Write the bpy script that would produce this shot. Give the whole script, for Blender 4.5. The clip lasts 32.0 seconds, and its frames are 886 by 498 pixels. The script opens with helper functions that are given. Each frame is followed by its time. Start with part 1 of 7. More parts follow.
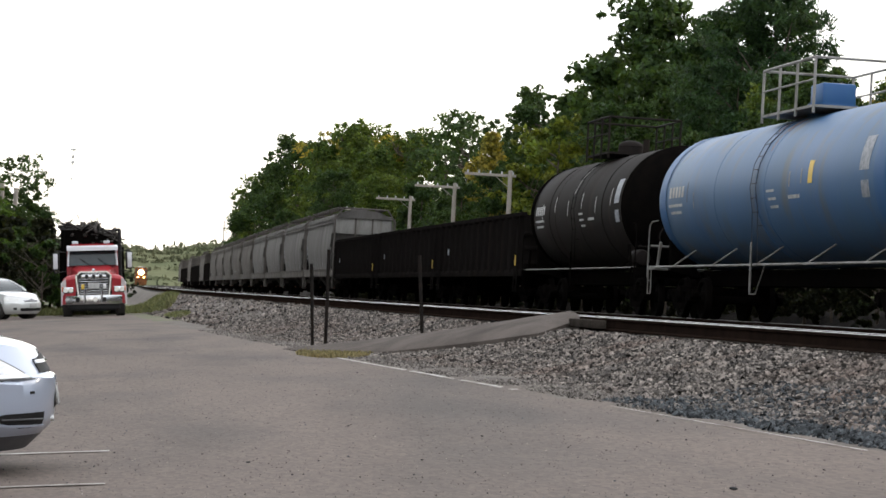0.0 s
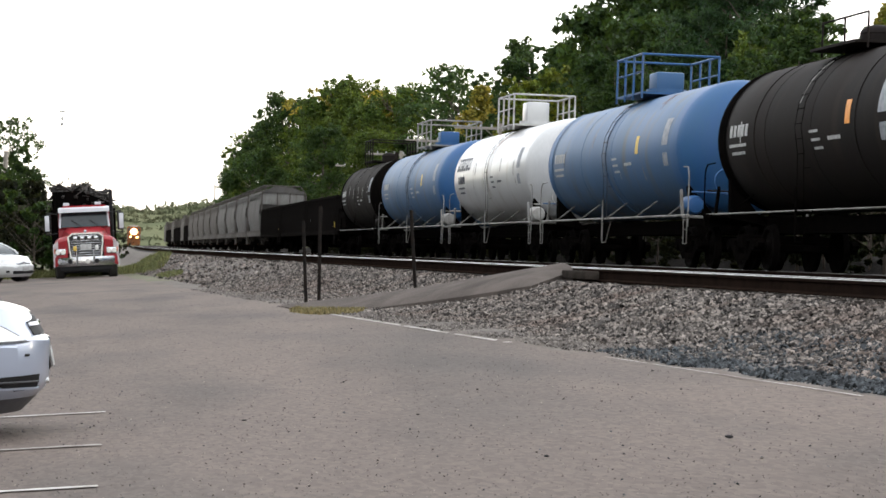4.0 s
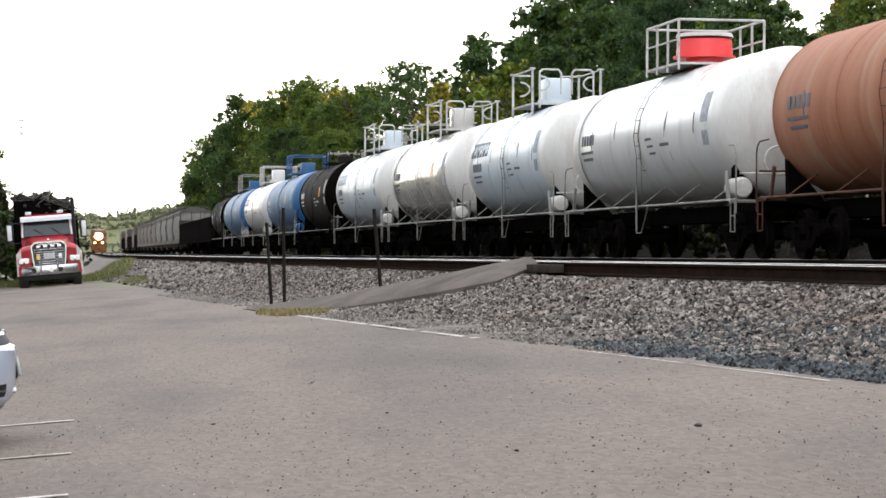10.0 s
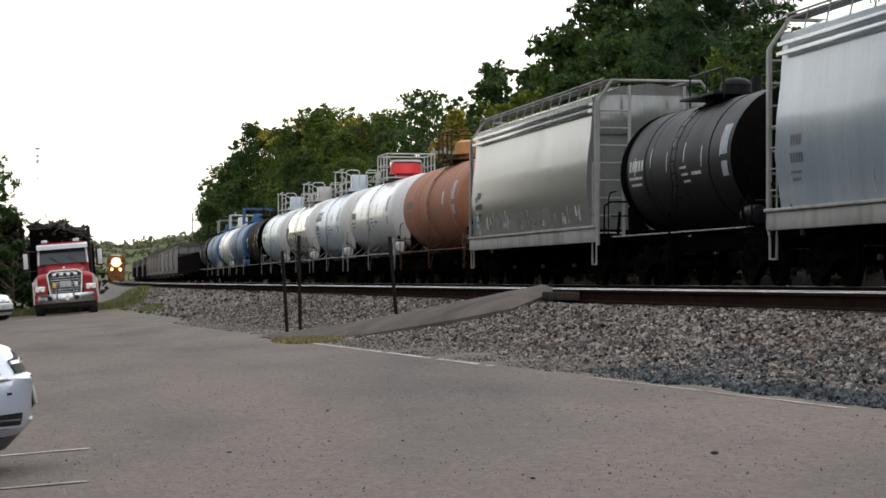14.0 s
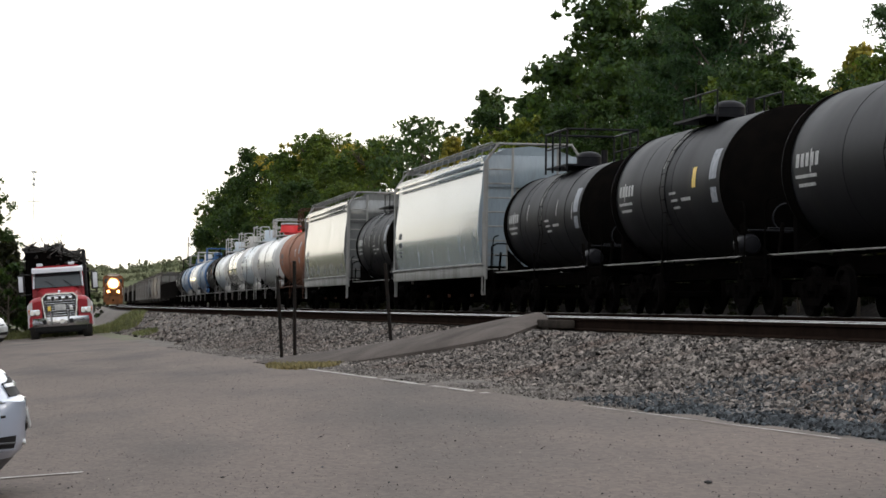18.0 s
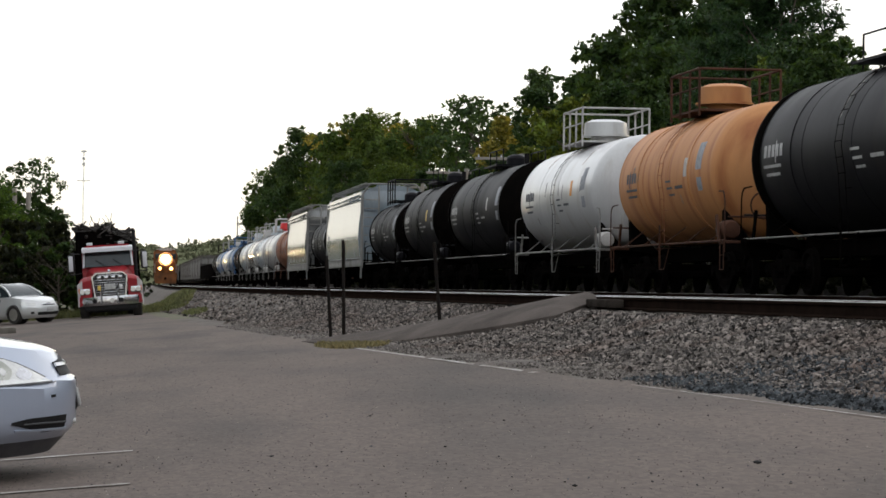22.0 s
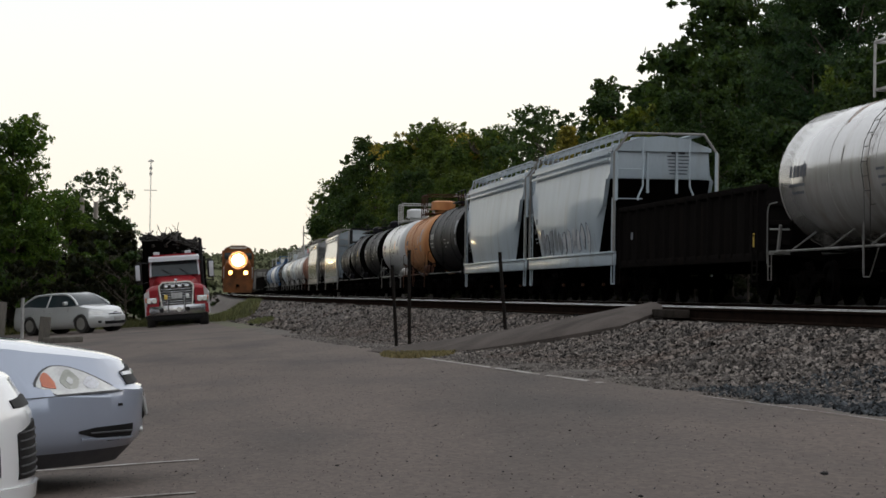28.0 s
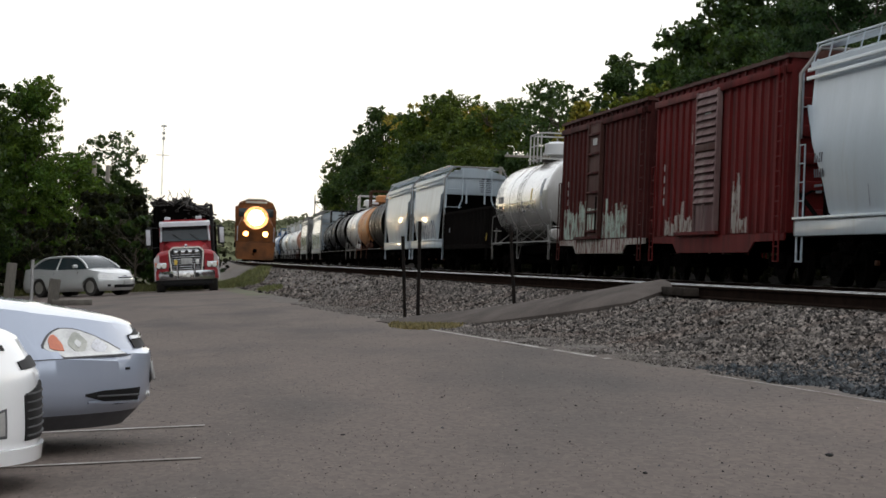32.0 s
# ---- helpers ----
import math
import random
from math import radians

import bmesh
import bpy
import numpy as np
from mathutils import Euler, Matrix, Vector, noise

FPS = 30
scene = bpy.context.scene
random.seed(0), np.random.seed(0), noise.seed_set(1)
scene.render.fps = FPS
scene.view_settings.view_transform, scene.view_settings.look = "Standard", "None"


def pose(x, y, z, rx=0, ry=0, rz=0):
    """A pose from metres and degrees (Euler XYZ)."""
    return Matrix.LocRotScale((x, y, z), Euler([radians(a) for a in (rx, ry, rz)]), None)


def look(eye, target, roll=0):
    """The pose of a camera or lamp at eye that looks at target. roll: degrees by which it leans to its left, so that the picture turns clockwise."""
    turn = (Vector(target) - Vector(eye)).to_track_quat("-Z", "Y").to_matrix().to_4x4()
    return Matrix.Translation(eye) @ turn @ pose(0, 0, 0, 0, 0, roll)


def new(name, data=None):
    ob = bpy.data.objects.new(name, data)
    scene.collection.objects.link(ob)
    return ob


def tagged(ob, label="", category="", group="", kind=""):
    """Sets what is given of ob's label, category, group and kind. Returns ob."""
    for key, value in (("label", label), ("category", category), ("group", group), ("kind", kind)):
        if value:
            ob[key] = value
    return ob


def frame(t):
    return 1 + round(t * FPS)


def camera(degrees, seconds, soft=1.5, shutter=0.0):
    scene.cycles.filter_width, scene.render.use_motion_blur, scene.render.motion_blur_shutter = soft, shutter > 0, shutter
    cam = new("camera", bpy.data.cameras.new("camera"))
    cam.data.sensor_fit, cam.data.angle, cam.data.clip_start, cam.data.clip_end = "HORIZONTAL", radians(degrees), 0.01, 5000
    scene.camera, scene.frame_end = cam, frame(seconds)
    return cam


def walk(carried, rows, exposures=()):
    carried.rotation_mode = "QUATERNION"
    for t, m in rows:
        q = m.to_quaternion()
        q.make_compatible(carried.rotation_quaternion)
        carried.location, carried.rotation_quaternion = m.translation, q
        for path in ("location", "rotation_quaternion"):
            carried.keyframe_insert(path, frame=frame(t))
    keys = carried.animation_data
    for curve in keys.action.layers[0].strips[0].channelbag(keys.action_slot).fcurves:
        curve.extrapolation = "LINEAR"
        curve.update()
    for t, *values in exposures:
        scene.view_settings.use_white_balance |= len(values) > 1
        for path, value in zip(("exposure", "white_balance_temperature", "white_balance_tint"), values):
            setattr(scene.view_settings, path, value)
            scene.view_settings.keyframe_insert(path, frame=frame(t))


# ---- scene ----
# ---------------------------------------------------------------- camera
FOV = 20.2
EYE = 1.13
cam = camera(FOV, 32.0, soft=1.6)
CAM_ROWS = [
    (0, 91.216, -3.099, -7.163),
    (0.5, 91.117, -3.190, -7.241),
    (1, 91.176, -3.380, -7.091),
    (1.5, 90.997, -3.564, -7.095),
    (2, 90.670, -2.904, -7.215),
    (2.5, 90.705, -2.774, -7.213),
    (3, 90.206, -2.291, -7.177),
    (3.5, 90.169, -2.040, -7.297),
    (5.5, 90.608, -1.414, -7.544),
    (6, 91.038, -1.118, -8.066),
    (6.5, 90.777, -0.509, -7.720),
    (7, 90.421, -0.498, -7.514),
    (7.5, 91.039, 0.030, -7.306),
    (8, 90.115, 1.160, -6.842),
    (8.5, 89.844, 1.232, -6.924),
    (9, 89.698, 0.878, -7.042),
    (9.5, 89.772, -0.069, -8.776),
    (10, 90.122, -0.199, -8.158),
    (10.5, 90.060, 0.155, -8.171),
    (11, 90.190, 0.384, -7.724),
    (11.5, 90.329, 0.385, -7.660),
    (12, 90.476, 0.226, -7.798),
    (12.5, 90.886, -0.004, -7.480),
    (13, 90.807, -0.000, -7.381),
    (13.5, 90.832, -0.084, -7.550),
    (14, 90.757, -0.114, -7.797),
    (14.5, 91.133, -0.166, -7.964),
    (16.5, 91.214, -0.443, -7.912),
    (17, 91.116, -0.471, -7.956),
    (17.5, 91.267, -0.567, -7.934),
    (18, 91.376, -0.634, -7.910),
    (18.5, 91.351, -0.925, -7.441),
    (19, 91.340, -0.986, -7.070),
    (19.5, 91.323, -0.926, -6.864),
    (20, 91.214, -0.787, -6.836),
    (20.5, 90.848, -0.990, -6.928),
    (21, 91.003, -0.881, -7.019),
    (21.5, 90.858, -0.882, -6.847),
    (22, 90.889, -0.673, -6.786),
    (22.5, 90.752, -0.572, -6.766),
    (23, 90.631, -0.714, -6.873),
    (23.5, 90.886, -0.575, -6.817),
    (24, 90.923, -0.488, -6.623),
    (24.5, 91.178, -0.571, -6.742),
    (25, 91.024, -0.761, -6.481),
    (25.5, 91.046, -0.715, -5.386),
    (27.5, 90.928, -0.629, -5.501),
    (28, 91.095, -0.791, -5.272),
    (28.5, 90.259, -0.191, -5.043),
    (29, 90.412, -0.356, -4.879),
    (29.5, 90.261, -0.251, -5.105),
    (30, 90.500, -0.421, -5.017),
    (30.5, 90.408, -0.450, -5.073),
    (31, 90.582, -0.441, -5.235),
    (31.5, 89.805, -0.942, -5.311),
    (32, 90.445, -2.226, -5.050),
]
EXPOSURES = [(0, 1.00), (1, 1.02), (2, 1.20), (3, 1.25), (6, 1.15), (7, 1.20), (8, 0.97), (9, 1.37), (10, 1.53), (11, 1.48), (12, 1.18), (13, 0.65), (14, 0.78), (17, 0.68), (18, 0.72), (19, 0.22), (20, 0.15), (21, 0.32), (22, 0.38), (23, 0.72), (24, 0.65), (24.5, 0.60), (25, 0.10), (28, -0.08), (29, 0.03), (30, -0.02), (31, 0.17), (32, 0.30)]
walk(cam, [(t, pose(0, 0, EYE, a, b, c)) for t, a, b, c in CAM_ROWS], EXPOSURES)

# ---------------------------------------------------------------- light
SUN_AZ, SUN_EL = radians(62), radians(12)      # low evening sun behind the woods beyond the train, veiled by bright thin cloud
world = bpy.data.worlds.new("world")
scene.world = world
world.use_nodes = True
wn = world.node_tree.nodes
sky = wn.new("ShaderNodeTexSky")
sky.sky_type, sky.sun_disc = "NISHITA", False
sky.sun_elevation, sky.sun_rotation = SUN_EL, SUN_AZ
sky.dust_density, sky.air_density, sky.ozone_density = 3.0, 1.0, 1.0
veil = wn.new("ShaderNodeMix")                     # thin even cloud over the whole sky
veil.data_type = "RGBA"
veil.inputs[0].default_value = 0.8
deep = wn.new("ShaderNodeMix")                     # cream haze low down, white above
deep.data_type = "RGBA"
deep.inputs[6].default_value, deep.inputs[7].default_value = (8.6, 8.15, 7.0, 1), (7.9, 8.05, 8.3, 1)
where = wn.new("ShaderNodeTexCoord")
axis = wn.new("ShaderNodeSeparateXYZ")
rise = wn.new("ShaderNodeMapRange")
rise.interpolation_type = "SMOOTHSTEP"
rise.inputs[1].default_value, rise.inputs[2].default_value = 0.0, 0.16
world.node_tree.links.new(where.outputs["Generated"], axis.inputs[0])
world.node_tree.links.new(axis.outputs[2], rise.inputs[0])
world.node_tree.links.new(rise.outputs[0], deep.inputs[0])
world.node_tree.links.new(deep.outputs[2], veil.inputs[7])
world.node_tree.links.new(sky.outputs[0], veil.inputs[6])
world.node_tree.links.new(veil.outputs[2], wn["Background"].inputs[0])
wn["Background"].inputs[1].default_value = 0.15
sun_data = bpy.data.lights.new("sun", "SUN")
sun_data.energy, sun_data.angle, sun_data.color = 0.8, radians(14), (1.0, 0.86, 0.66)
sun = new("sun", sun_data)
sun_dir = Vector((math.sin(SUN_AZ) * math.cos(SUN_EL), math.cos(SUN_AZ) * math.cos(SUN_EL), math.sin(SUN_EL)))
sun.matrix_world = look(tuple(sun_dir * 60), (0, 0, 0))

# ---------------------------------------------------------------- materials
def surf(name, a, b=None, scale=6.0, rough=0.6, metal=0.0, bump=0.0, fine=60.0, coat=0.0, stretch=(1, 1, 1), mix=(0.35, 0.65), rough_var=0.1, dirt=None, dirt_amt=0.5, dirt_scale=2.0, dirt_stretch=(1, 1, 1), rand=0.0, spec=0.5, island=0.0):
    """Two base colours by noise at two scales, an optional third for dirt, and a fine bump."""
    m = bpy.data.materials.new(name)
    m.use_nodes = True
    nt = m.node_tree
    n, l = nt.nodes, nt.links
    p = n["Principled BSDF"]
    tc = n.new("ShaderNodeTexCoord")
    mp = n.new("ShaderNodeMapping")
    mp.inputs["Scale"].default_value = stretch
    l.new(tc.outputs["Object"], mp.inputs[0])
    n1 = n.new("ShaderNodeTexNoise")
    n1.inputs["Scale"].default_value, n1.inputs["Detail"].default_value = scale, 6
    l.new(mp.outputs[0], n1.inputs["Vector"])
    n2 = n.new("ShaderNodeTexNoise")
    n2.inputs["Scale"].default_value, n2.inputs["Detail"].default_value = fine, 3
    l.new(mp.outputs[0], n2.inputs["Vector"])
    add = n.new("ShaderNodeMath")
    add.operation = "MULTIPLY_ADD"
    l.new(n2.outputs[0], add.inputs[0])
    add.inputs[1].default_value = 0.4
    l.new(n1.outputs[0], add.inputs[2])
    ramp = n.new("ShaderNodeMapRange")
    ramp.inputs[1].default_value, ramp.inputs[2].default_value = mix[0] + 0.2, mix[1] + 0.2
    l.new(add.outputs[0], ramp.inputs[0])
    mx = n.new("ShaderNodeMix")
    mx.data_type = "RGBA"
    b = b or tuple(c * 0.8 for c in a)
    mx.inputs[6].default_value, mx.inputs[7].default_value = (*a, 1), (*b, 1)
    l.new(ramp.outputs[0], mx.inputs[0])
    col = mx.outputs[2]
    if dirt:
        mp2 = n.new("ShaderNodeMapping")
        mp2.inputs["Scale"].default_value = dirt_stretch
        l.new(tc.outputs["Object"], mp2.inputs[0])
        n3 = n.new("ShaderNodeTexNoise")
        n3.inputs["Scale"].default_value, n3.inputs["Detail"].default_value = dirt_scale, 7
        l.new(mp2.outputs[0], n3.inputs["Vector"])
        r3 = n.new("ShaderNodeMapRange")
        r3.inputs[1].default_value, r3.inputs[2].default_value = 0.62 - 0.25 * dirt_amt, 0.8 - 0.2 * dirt_amt
        r3.inputs[4].default_value = min(1.0, 0.5 + dirt_amt * 0.5)
        l.new(n3.outputs[0], r3.inputs[0])
        m3 = n.new("ShaderNodeMix")
        m3.data_type = "RGBA"
        l.new(r3.outputs[0], m3.inputs[0])
        l.new(col, m3.inputs[6])
        m3.inputs[7].default_value = (*dirt, 1)
        col = m3.outputs[2]
    if rand or island:
        hsv = n.new("ShaderNodeHueSaturation")
        src = n.new("ShaderNodeNewGeometry") if island else n.new("ShaderNodeObjectInfo")
        mr = n.new("ShaderNodeMapRange")
        k = island or rand
        mr.inputs[3].default_value, mr.inputs[4].default_value = 1 - k, 1 + k
        l.new(src.outputs["Random Per Island" if island else "Random"], mr.inputs[0])
        l.new(mr.outputs[0], hsv.inputs["Value"])
        l.new(col, hsv.inputs["Color"])
        col = hsv.outputs[0]
    l.new(col, p.inputs["Base Color"])
    rr = n.new("ShaderNodeMapRange")
    rr.inputs[3].default_value, rr.inputs[4].default_value = max(0.02, rough - rough_var), min(1, rough + rough_var)
    l.new(n1.outputs[0], rr.inputs[0])
    l.new(rr.outputs[0], p.inputs["Roughness"])
    p.inputs["Metallic"].default_value = metal
    p.inputs["Coat Weight"].default_value = coat
    p.inputs["Coat Roughness"].default_value = 0.07
    p.inputs["Specular IOR Level"].default_value = spec
    if bump:
        bp = n.new("ShaderNodeBump")
        bp.inputs["Strength"].default_value, bp.inputs["Distance"].default_value = min(1, bump), 0.01 * max(1, bump)
        l.new(n2.outputs[0], bp.inputs["Height"])
        l.new(bp.outputs[0], p.inputs["Normal"])
    return m


def glow(name, col, strength):
    m = bpy.data.materials.new(name)
    m.use_nodes = True
    p = m.node_tree.nodes["Principled BSDF"]
    p.inputs["Base Color"].default_value = (*col, 1)
    p.inputs["Emission Color"].default_value = (*col, 1)
    p.inputs["Emission Strength"].default_value = strength
    return m


def leaf_mat(name, a, b):
    """Leaves: part of the light passes through the blade."""
    m = surf(name, a, b, scale=0.35, fine=3.0, rough=0.6, island=0.5, mix=(0.3, 0.6), spec=0.2)
    n, l = m.node_tree.nodes, m.node_tree.links
    p = n["Principled BSDF"]
    col = p.inputs["Base Color"].links[0].from_socket
    tr = n.new("ShaderNodeBsdfTranslucent")
    warm = n.new("ShaderNodeMix")
    warm.data_type, warm.blend_type = "RGBA", "MULTIPLY"
    warm.inputs[0].default_value = 1.0
    warm.inputs[7].default_value = (1.5, 1.25, 0.45, 1)
    l.new(col, warm.inputs[6])
    l.new(warm.outputs[2], tr.inputs[0])
    mx = n.new("ShaderNodeMixShader")
    mx.inputs[0].default_value = 0.4
    l.new(p.outputs[0], mx.inputs[1])
    l.new(tr.outputs[0], mx.inputs[2])
    l.new(mx.outputs[0], n["Material Output"].inputs[0])
    return m


def asphalt_mat(name, a, b):
    """Worn asphalt: broad stains, dragged streaks, and pale aggregate showing in a dark binder."""
    m = surf(name, a, b, scale=0.3, fine=9, stretch=(1, 0.3, 1), dirt_stretch=(1, 0.3, 1), rough=0.92, rough_var=0.05, spec=0.25, dirt=(0.052, 0.046, 0.042), dirt_amt=0.6, dirt_scale=0.5)
    n, l = m.node_tree.nodes, m.node_tree.links
    p = n["Principled BSDF"]
    base = p.inputs["Base Color"].links[0].from_socket
    tc = n.new("ShaderNodeTexCoord")
    v = n.new("ShaderNodeTexVoronoi")
    v.inputs["Scale"].default_value = 38
    gm = n.new("ShaderNodeMapping")
    gm.inputs["Scale"].default_value = (1, 0.3, 1)
    l.new(tc.outputs["Object"], gm.inputs[0])
    l.new(gm.outputs[0], v.inputs["Vector"])
    g = n.new("ShaderNodeTexNoise")
    g.inputs["Scale"].default_value, g.inputs["Detail"].default_value = 26, 4
    l.new(gm.outputs[0], g.inputs["Vector"])
    sep = n.new("ShaderNodeSeparateColor")
    l.new(v.outputs["Color"], sep.inputs[0])
    ad = n.new("ShaderNodeMath")
    l.new(sep.outputs[0], ad.inputs[0])
    l.new(g.outputs[0], ad.inputs[1])
    mr = n.new("ShaderNodeMapRange")
    mr.inputs[1].default_value, mr.inputs[2].default_value = 0.45, 1.55
    mr.inputs[3].default_value, mr.inputs[4].default_value = 0.82, 1.18
    l.new(ad.outputs[0], mr.inputs[0])
    hsv = n.new("ShaderNodeHueSaturation")
    l.new(base, hsv.inputs["Color"])
    l.new(mr.outputs[0], hsv.inputs["Value"])
    st = n.new("ShaderNodeTexNoise")                 # tyre drags and small oil spots
    st.inputs["Scale"].default_value, st.inputs["Detail"].default_value = 0.8, 5
    st.inputs["Roughness"].default_value = 0.6
    mp = n.new("ShaderNodeMapping")
    mp.inputs["Scale"].default_value = (0.9, 0.2, 1)
    l.new(tc.outputs["Object"], mp.inputs[0])
    l.new(mp.outputs[0], st.inputs["Vector"])
    sr = n.new("ShaderNodeMapRange")
    sr.inputs[1].default_value, sr.inputs[2].default_value = 0.50, 0.75
    sr.inputs[3].default_value, sr.inputs[4].default_value = 1.04, 0.78
    l.new(st.outputs[0], sr.inputs[0])
    hs2 = n.new("ShaderNodeHueSaturation")
    l.new(hsv.outputs[0], hs2.inputs["Color"])
    l.new(sr.outputs[0], hs2.inputs["Value"])
    l.new(hs2.outputs[0], p.inputs["Base Color"])
    bp = n.new("ShaderNodeBump")
    bp.inputs["Strength"].default_value, bp.inputs["Distance"].default_value = 0.12, 0.004
    l.new(ad.outputs[0], bp.inputs["Height"])
    l.new(bp.outputs[0], p.inputs["Normal"])
    return m


M = {}
M["asphalt"] = asphalt_mat("asphalt", (0.113, 0.0885, 0.0755), (0.094, 0.075, 0.065))
M["asphalt_path"] = surf("asphalt_path", (0.10, 0.085, 0.076), (0.07, 0.06, 0.054), scale=1.6, fine=26, rough=0.97, spec=0.05, bump=1.2, dirt=(0.045, 0.038, 0.034), dirt_amt=0.5, dirt_scale=1.1)
# bed darker than its stones: shade in the gaps is painted into it
M["gravel"] = surf("gravel", (0.028, 0.0245, 0.022), (0.011, 0.010, 0.0092), scale=6, fine=22, rough=0.95, spec=0.05, bump=1.5, dirt=(0.035, 0.028, 0.023), dirt_amt=0.35, dirt_scale=0.4)
M["stone"] = surf("stone", (0.168, 0.147, 0.131), (0.052, 0.047, 0.044), scale=5, fine=40, rough=0.95, spec=0.1, island=0.95, dirt=(0.095, 0.07, 0.058), dirt_amt=0.45, dirt_scale=0.8)
M["stone_blue"] = surf("stone_blue", (0.058, 0.064, 0.069), (0.03, 0.033, 0.036), scale=3, fine=30, rough=0.9, spec=0.12, island=0.8)
M["stone_sand"] = surf("stone_sand", (0.15, 0.133, 0.12), (0.105, 0.094, 0.086), scale=3, fine=30, rough=0.95, spec=0.12, island=0.6)
M["stone_lot"] = surf("stone_lot", (0.17, 0.15, 0.135), (0.05, 0.043, 0.04), scale=9, fine=40, rough=0.9, spec=0.12, island=0.85)
M["dirt"] = surf("dirt", (0.135, 0.119, 0.108), (0.095, 0.084, 0.076), scale=1.2, fine=18, rough=0.95, spec=0.12, bump=0.8, dirt=(0.085, 0.072, 0.055), dirt_amt=0.35, dirt_scale=0.6)
M["soil"] = surf("soil", (0.06, 0.068, 0.025), (0.09, 0.075, 0.045), scale=0.3, fine=8, rough=0.95, bump=1)
M["grass"] = surf("grass", (0.068, 0.088, 0.0224), (0.14, 0.13, 0.04), scale=0.6, fine=8, rough=0.8, island=0.4)
M["dry_grass"] = surf("dry_grass", (0.192, 0.152, 0.06), (0.14, 0.12, 0.05), scale=0.8, fine=8, rough=0.85, island=0.35)
M["line"] = surf("line", (0.44, 0.425, 0.40), (0.23, 0.21, 0.19), scale=1.5, fine=28, rough=0.9, spec=0.1, mix=(0.36, 0.62), dirt=(0.14, 0.118, 0.104), dirt_amt=0.5, dirt_scale=4)
M["rail"] = surf("rail", (0.018, 0.0118, 0.0092), (0.011, 0.0078, 0.0064), scale=5, rough=0.97, spec=0.0, rough_var=0.02, bump=0.3)
M["rail_top"] = surf("rail_top", (0.30, 0.288, 0.275), (0.22, 0.21, 0.20), scale=3, rough=0.32, metal=1.0)
M["tie"] = surf("tie", (0.035, 0.0294, 0.0252), (0.021, 0.0175, 0.0147), scale=4, fine=40, rough=0.95, spec=0.02, bump=0.6, rand=0.3)
M["bark"] = surf("bark", (0.11, 0.085, 0.065), (0.05, 0.04, 0.032), scale=3, fine=14, rough=0.95, bump=1, stretch=(1, 1, 0.3))
M["leaf"] = leaf_mat("leaf", (0.040, 0.076, 0.016), (0.066, 0.098, 0.020))
M["leaf_mid"] = leaf_mat("leaf_mid", (0.044, 0.10, 0.018), (0.07, 0.122, 0.022))
M["leaf_dark"] = leaf_mat("leaf_dark", (0.021, 0.046, 0.0145), (0.034, 0.062, 0.018))
# near-black leaves: the shade within the shrubs is put into the colour
M["leaf_shrub_shade"] = leaf_mat("leaf_shrub_shade", (0.0096, 0.0168, 0.0060), (0.0180, 0.0204, 0.0096))
M["leaf_light"] = leaf_mat("leaf_light", (0.0828, 0.1267, 0.0210), (0.1173, 0.1382, 0.0240))
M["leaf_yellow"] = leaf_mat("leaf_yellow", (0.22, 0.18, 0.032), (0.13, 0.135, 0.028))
M["needle"] = leaf_mat("needle", (0.016, 0.043, 0.020), (0.027, 0.055, 0.022))
# pale olive: the haze of distance is mixed into this colour
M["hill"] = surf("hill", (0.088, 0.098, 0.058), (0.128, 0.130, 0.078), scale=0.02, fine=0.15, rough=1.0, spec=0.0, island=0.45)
M["pole_wood"] = surf("pole_wood", (0.252, 0.231, 0.203), (0.24, 0.21, 0.18), scale=3, fine=30, rough=0.9, stretch=(1, 1, 0.15))
M["galv"] = surf("galv", (0.42, 0.42, 0.42), (0.3, 0.3, 0.3), scale=4, rough=0.5, metal=0.6)
M["post_steel"] = surf("post_steel", (0.009, 0.0085, 0.008), (0.016, 0.012, 0.010), scale=8, rough=0.85, spec=0.08)
# rolling stock
SD = dict(stretch=(1, 1, 0.25), dirt_stretch=(1.2, 1.2, 0.16))
M["white"] = surf("white", (0.47, 0.475, 0.478), (0.41, 0.413, 0.416), scale=1.0, fine=20, rough=0.3, rough_var=0.02, coat=0.25, dirt=(0.2775, 0.2389, 0.2004), dirt_amt=0.35, dirt_scale=1.5, **SD)
M["white_blue"] = surf("white_blue", (0.42, 0.475, 0.525), (0.36, 0.415, 0.465), scale=1.0, fine=20, rough=0.34, rough_var=0.02, coat=0.2, dirt=(0.24, 0.23, 0.215), dirt_amt=0.35, dirt_scale=1.5, **SD)
M["cream"] = surf("cream", (0.36, 0.35, 0.338), (0.31, 0.296, 0.28), scale=1.0, fine=20, rough=0.22, rough_var=0.02, coat=0.5, dirt=(0.198, 0.162, 0.1305), dirt_amt=0.5, dirt_scale=1.4, **SD)
M["blue"] = surf("blue", (0.03394, 0.09209, 0.1939), (0.05161, 0.1032, 0.1783), scale=1.0, fine=20, rough=0.5, spec=0.3, dirt=(0.09697, 0.08727, 0.06303), dirt_amt=0.42, dirt_scale=1.3, **SD)
M["blue_deep"] = surf("blue_deep", (0.018, 0.075, 0.20), (0.024, 0.082, 0.18), scale=1.0, fine=20, rough=0.5, spec=0.3, dirt=(0.0975, 0.0845, 0.065), dirt_amt=0.2, dirt_scale=1.3, **SD)
M["black"] = surf("black", (0.0056, 0.0058, 0.0075), (0.0088, 0.0086, 0.0105), scale=1.0, fine=20, rough=0.5, spec=0.075, dirt=(0.01725, 0.01429, 0.01232), dirt_amt=0.25, dirt_scale=1.3, **SD)
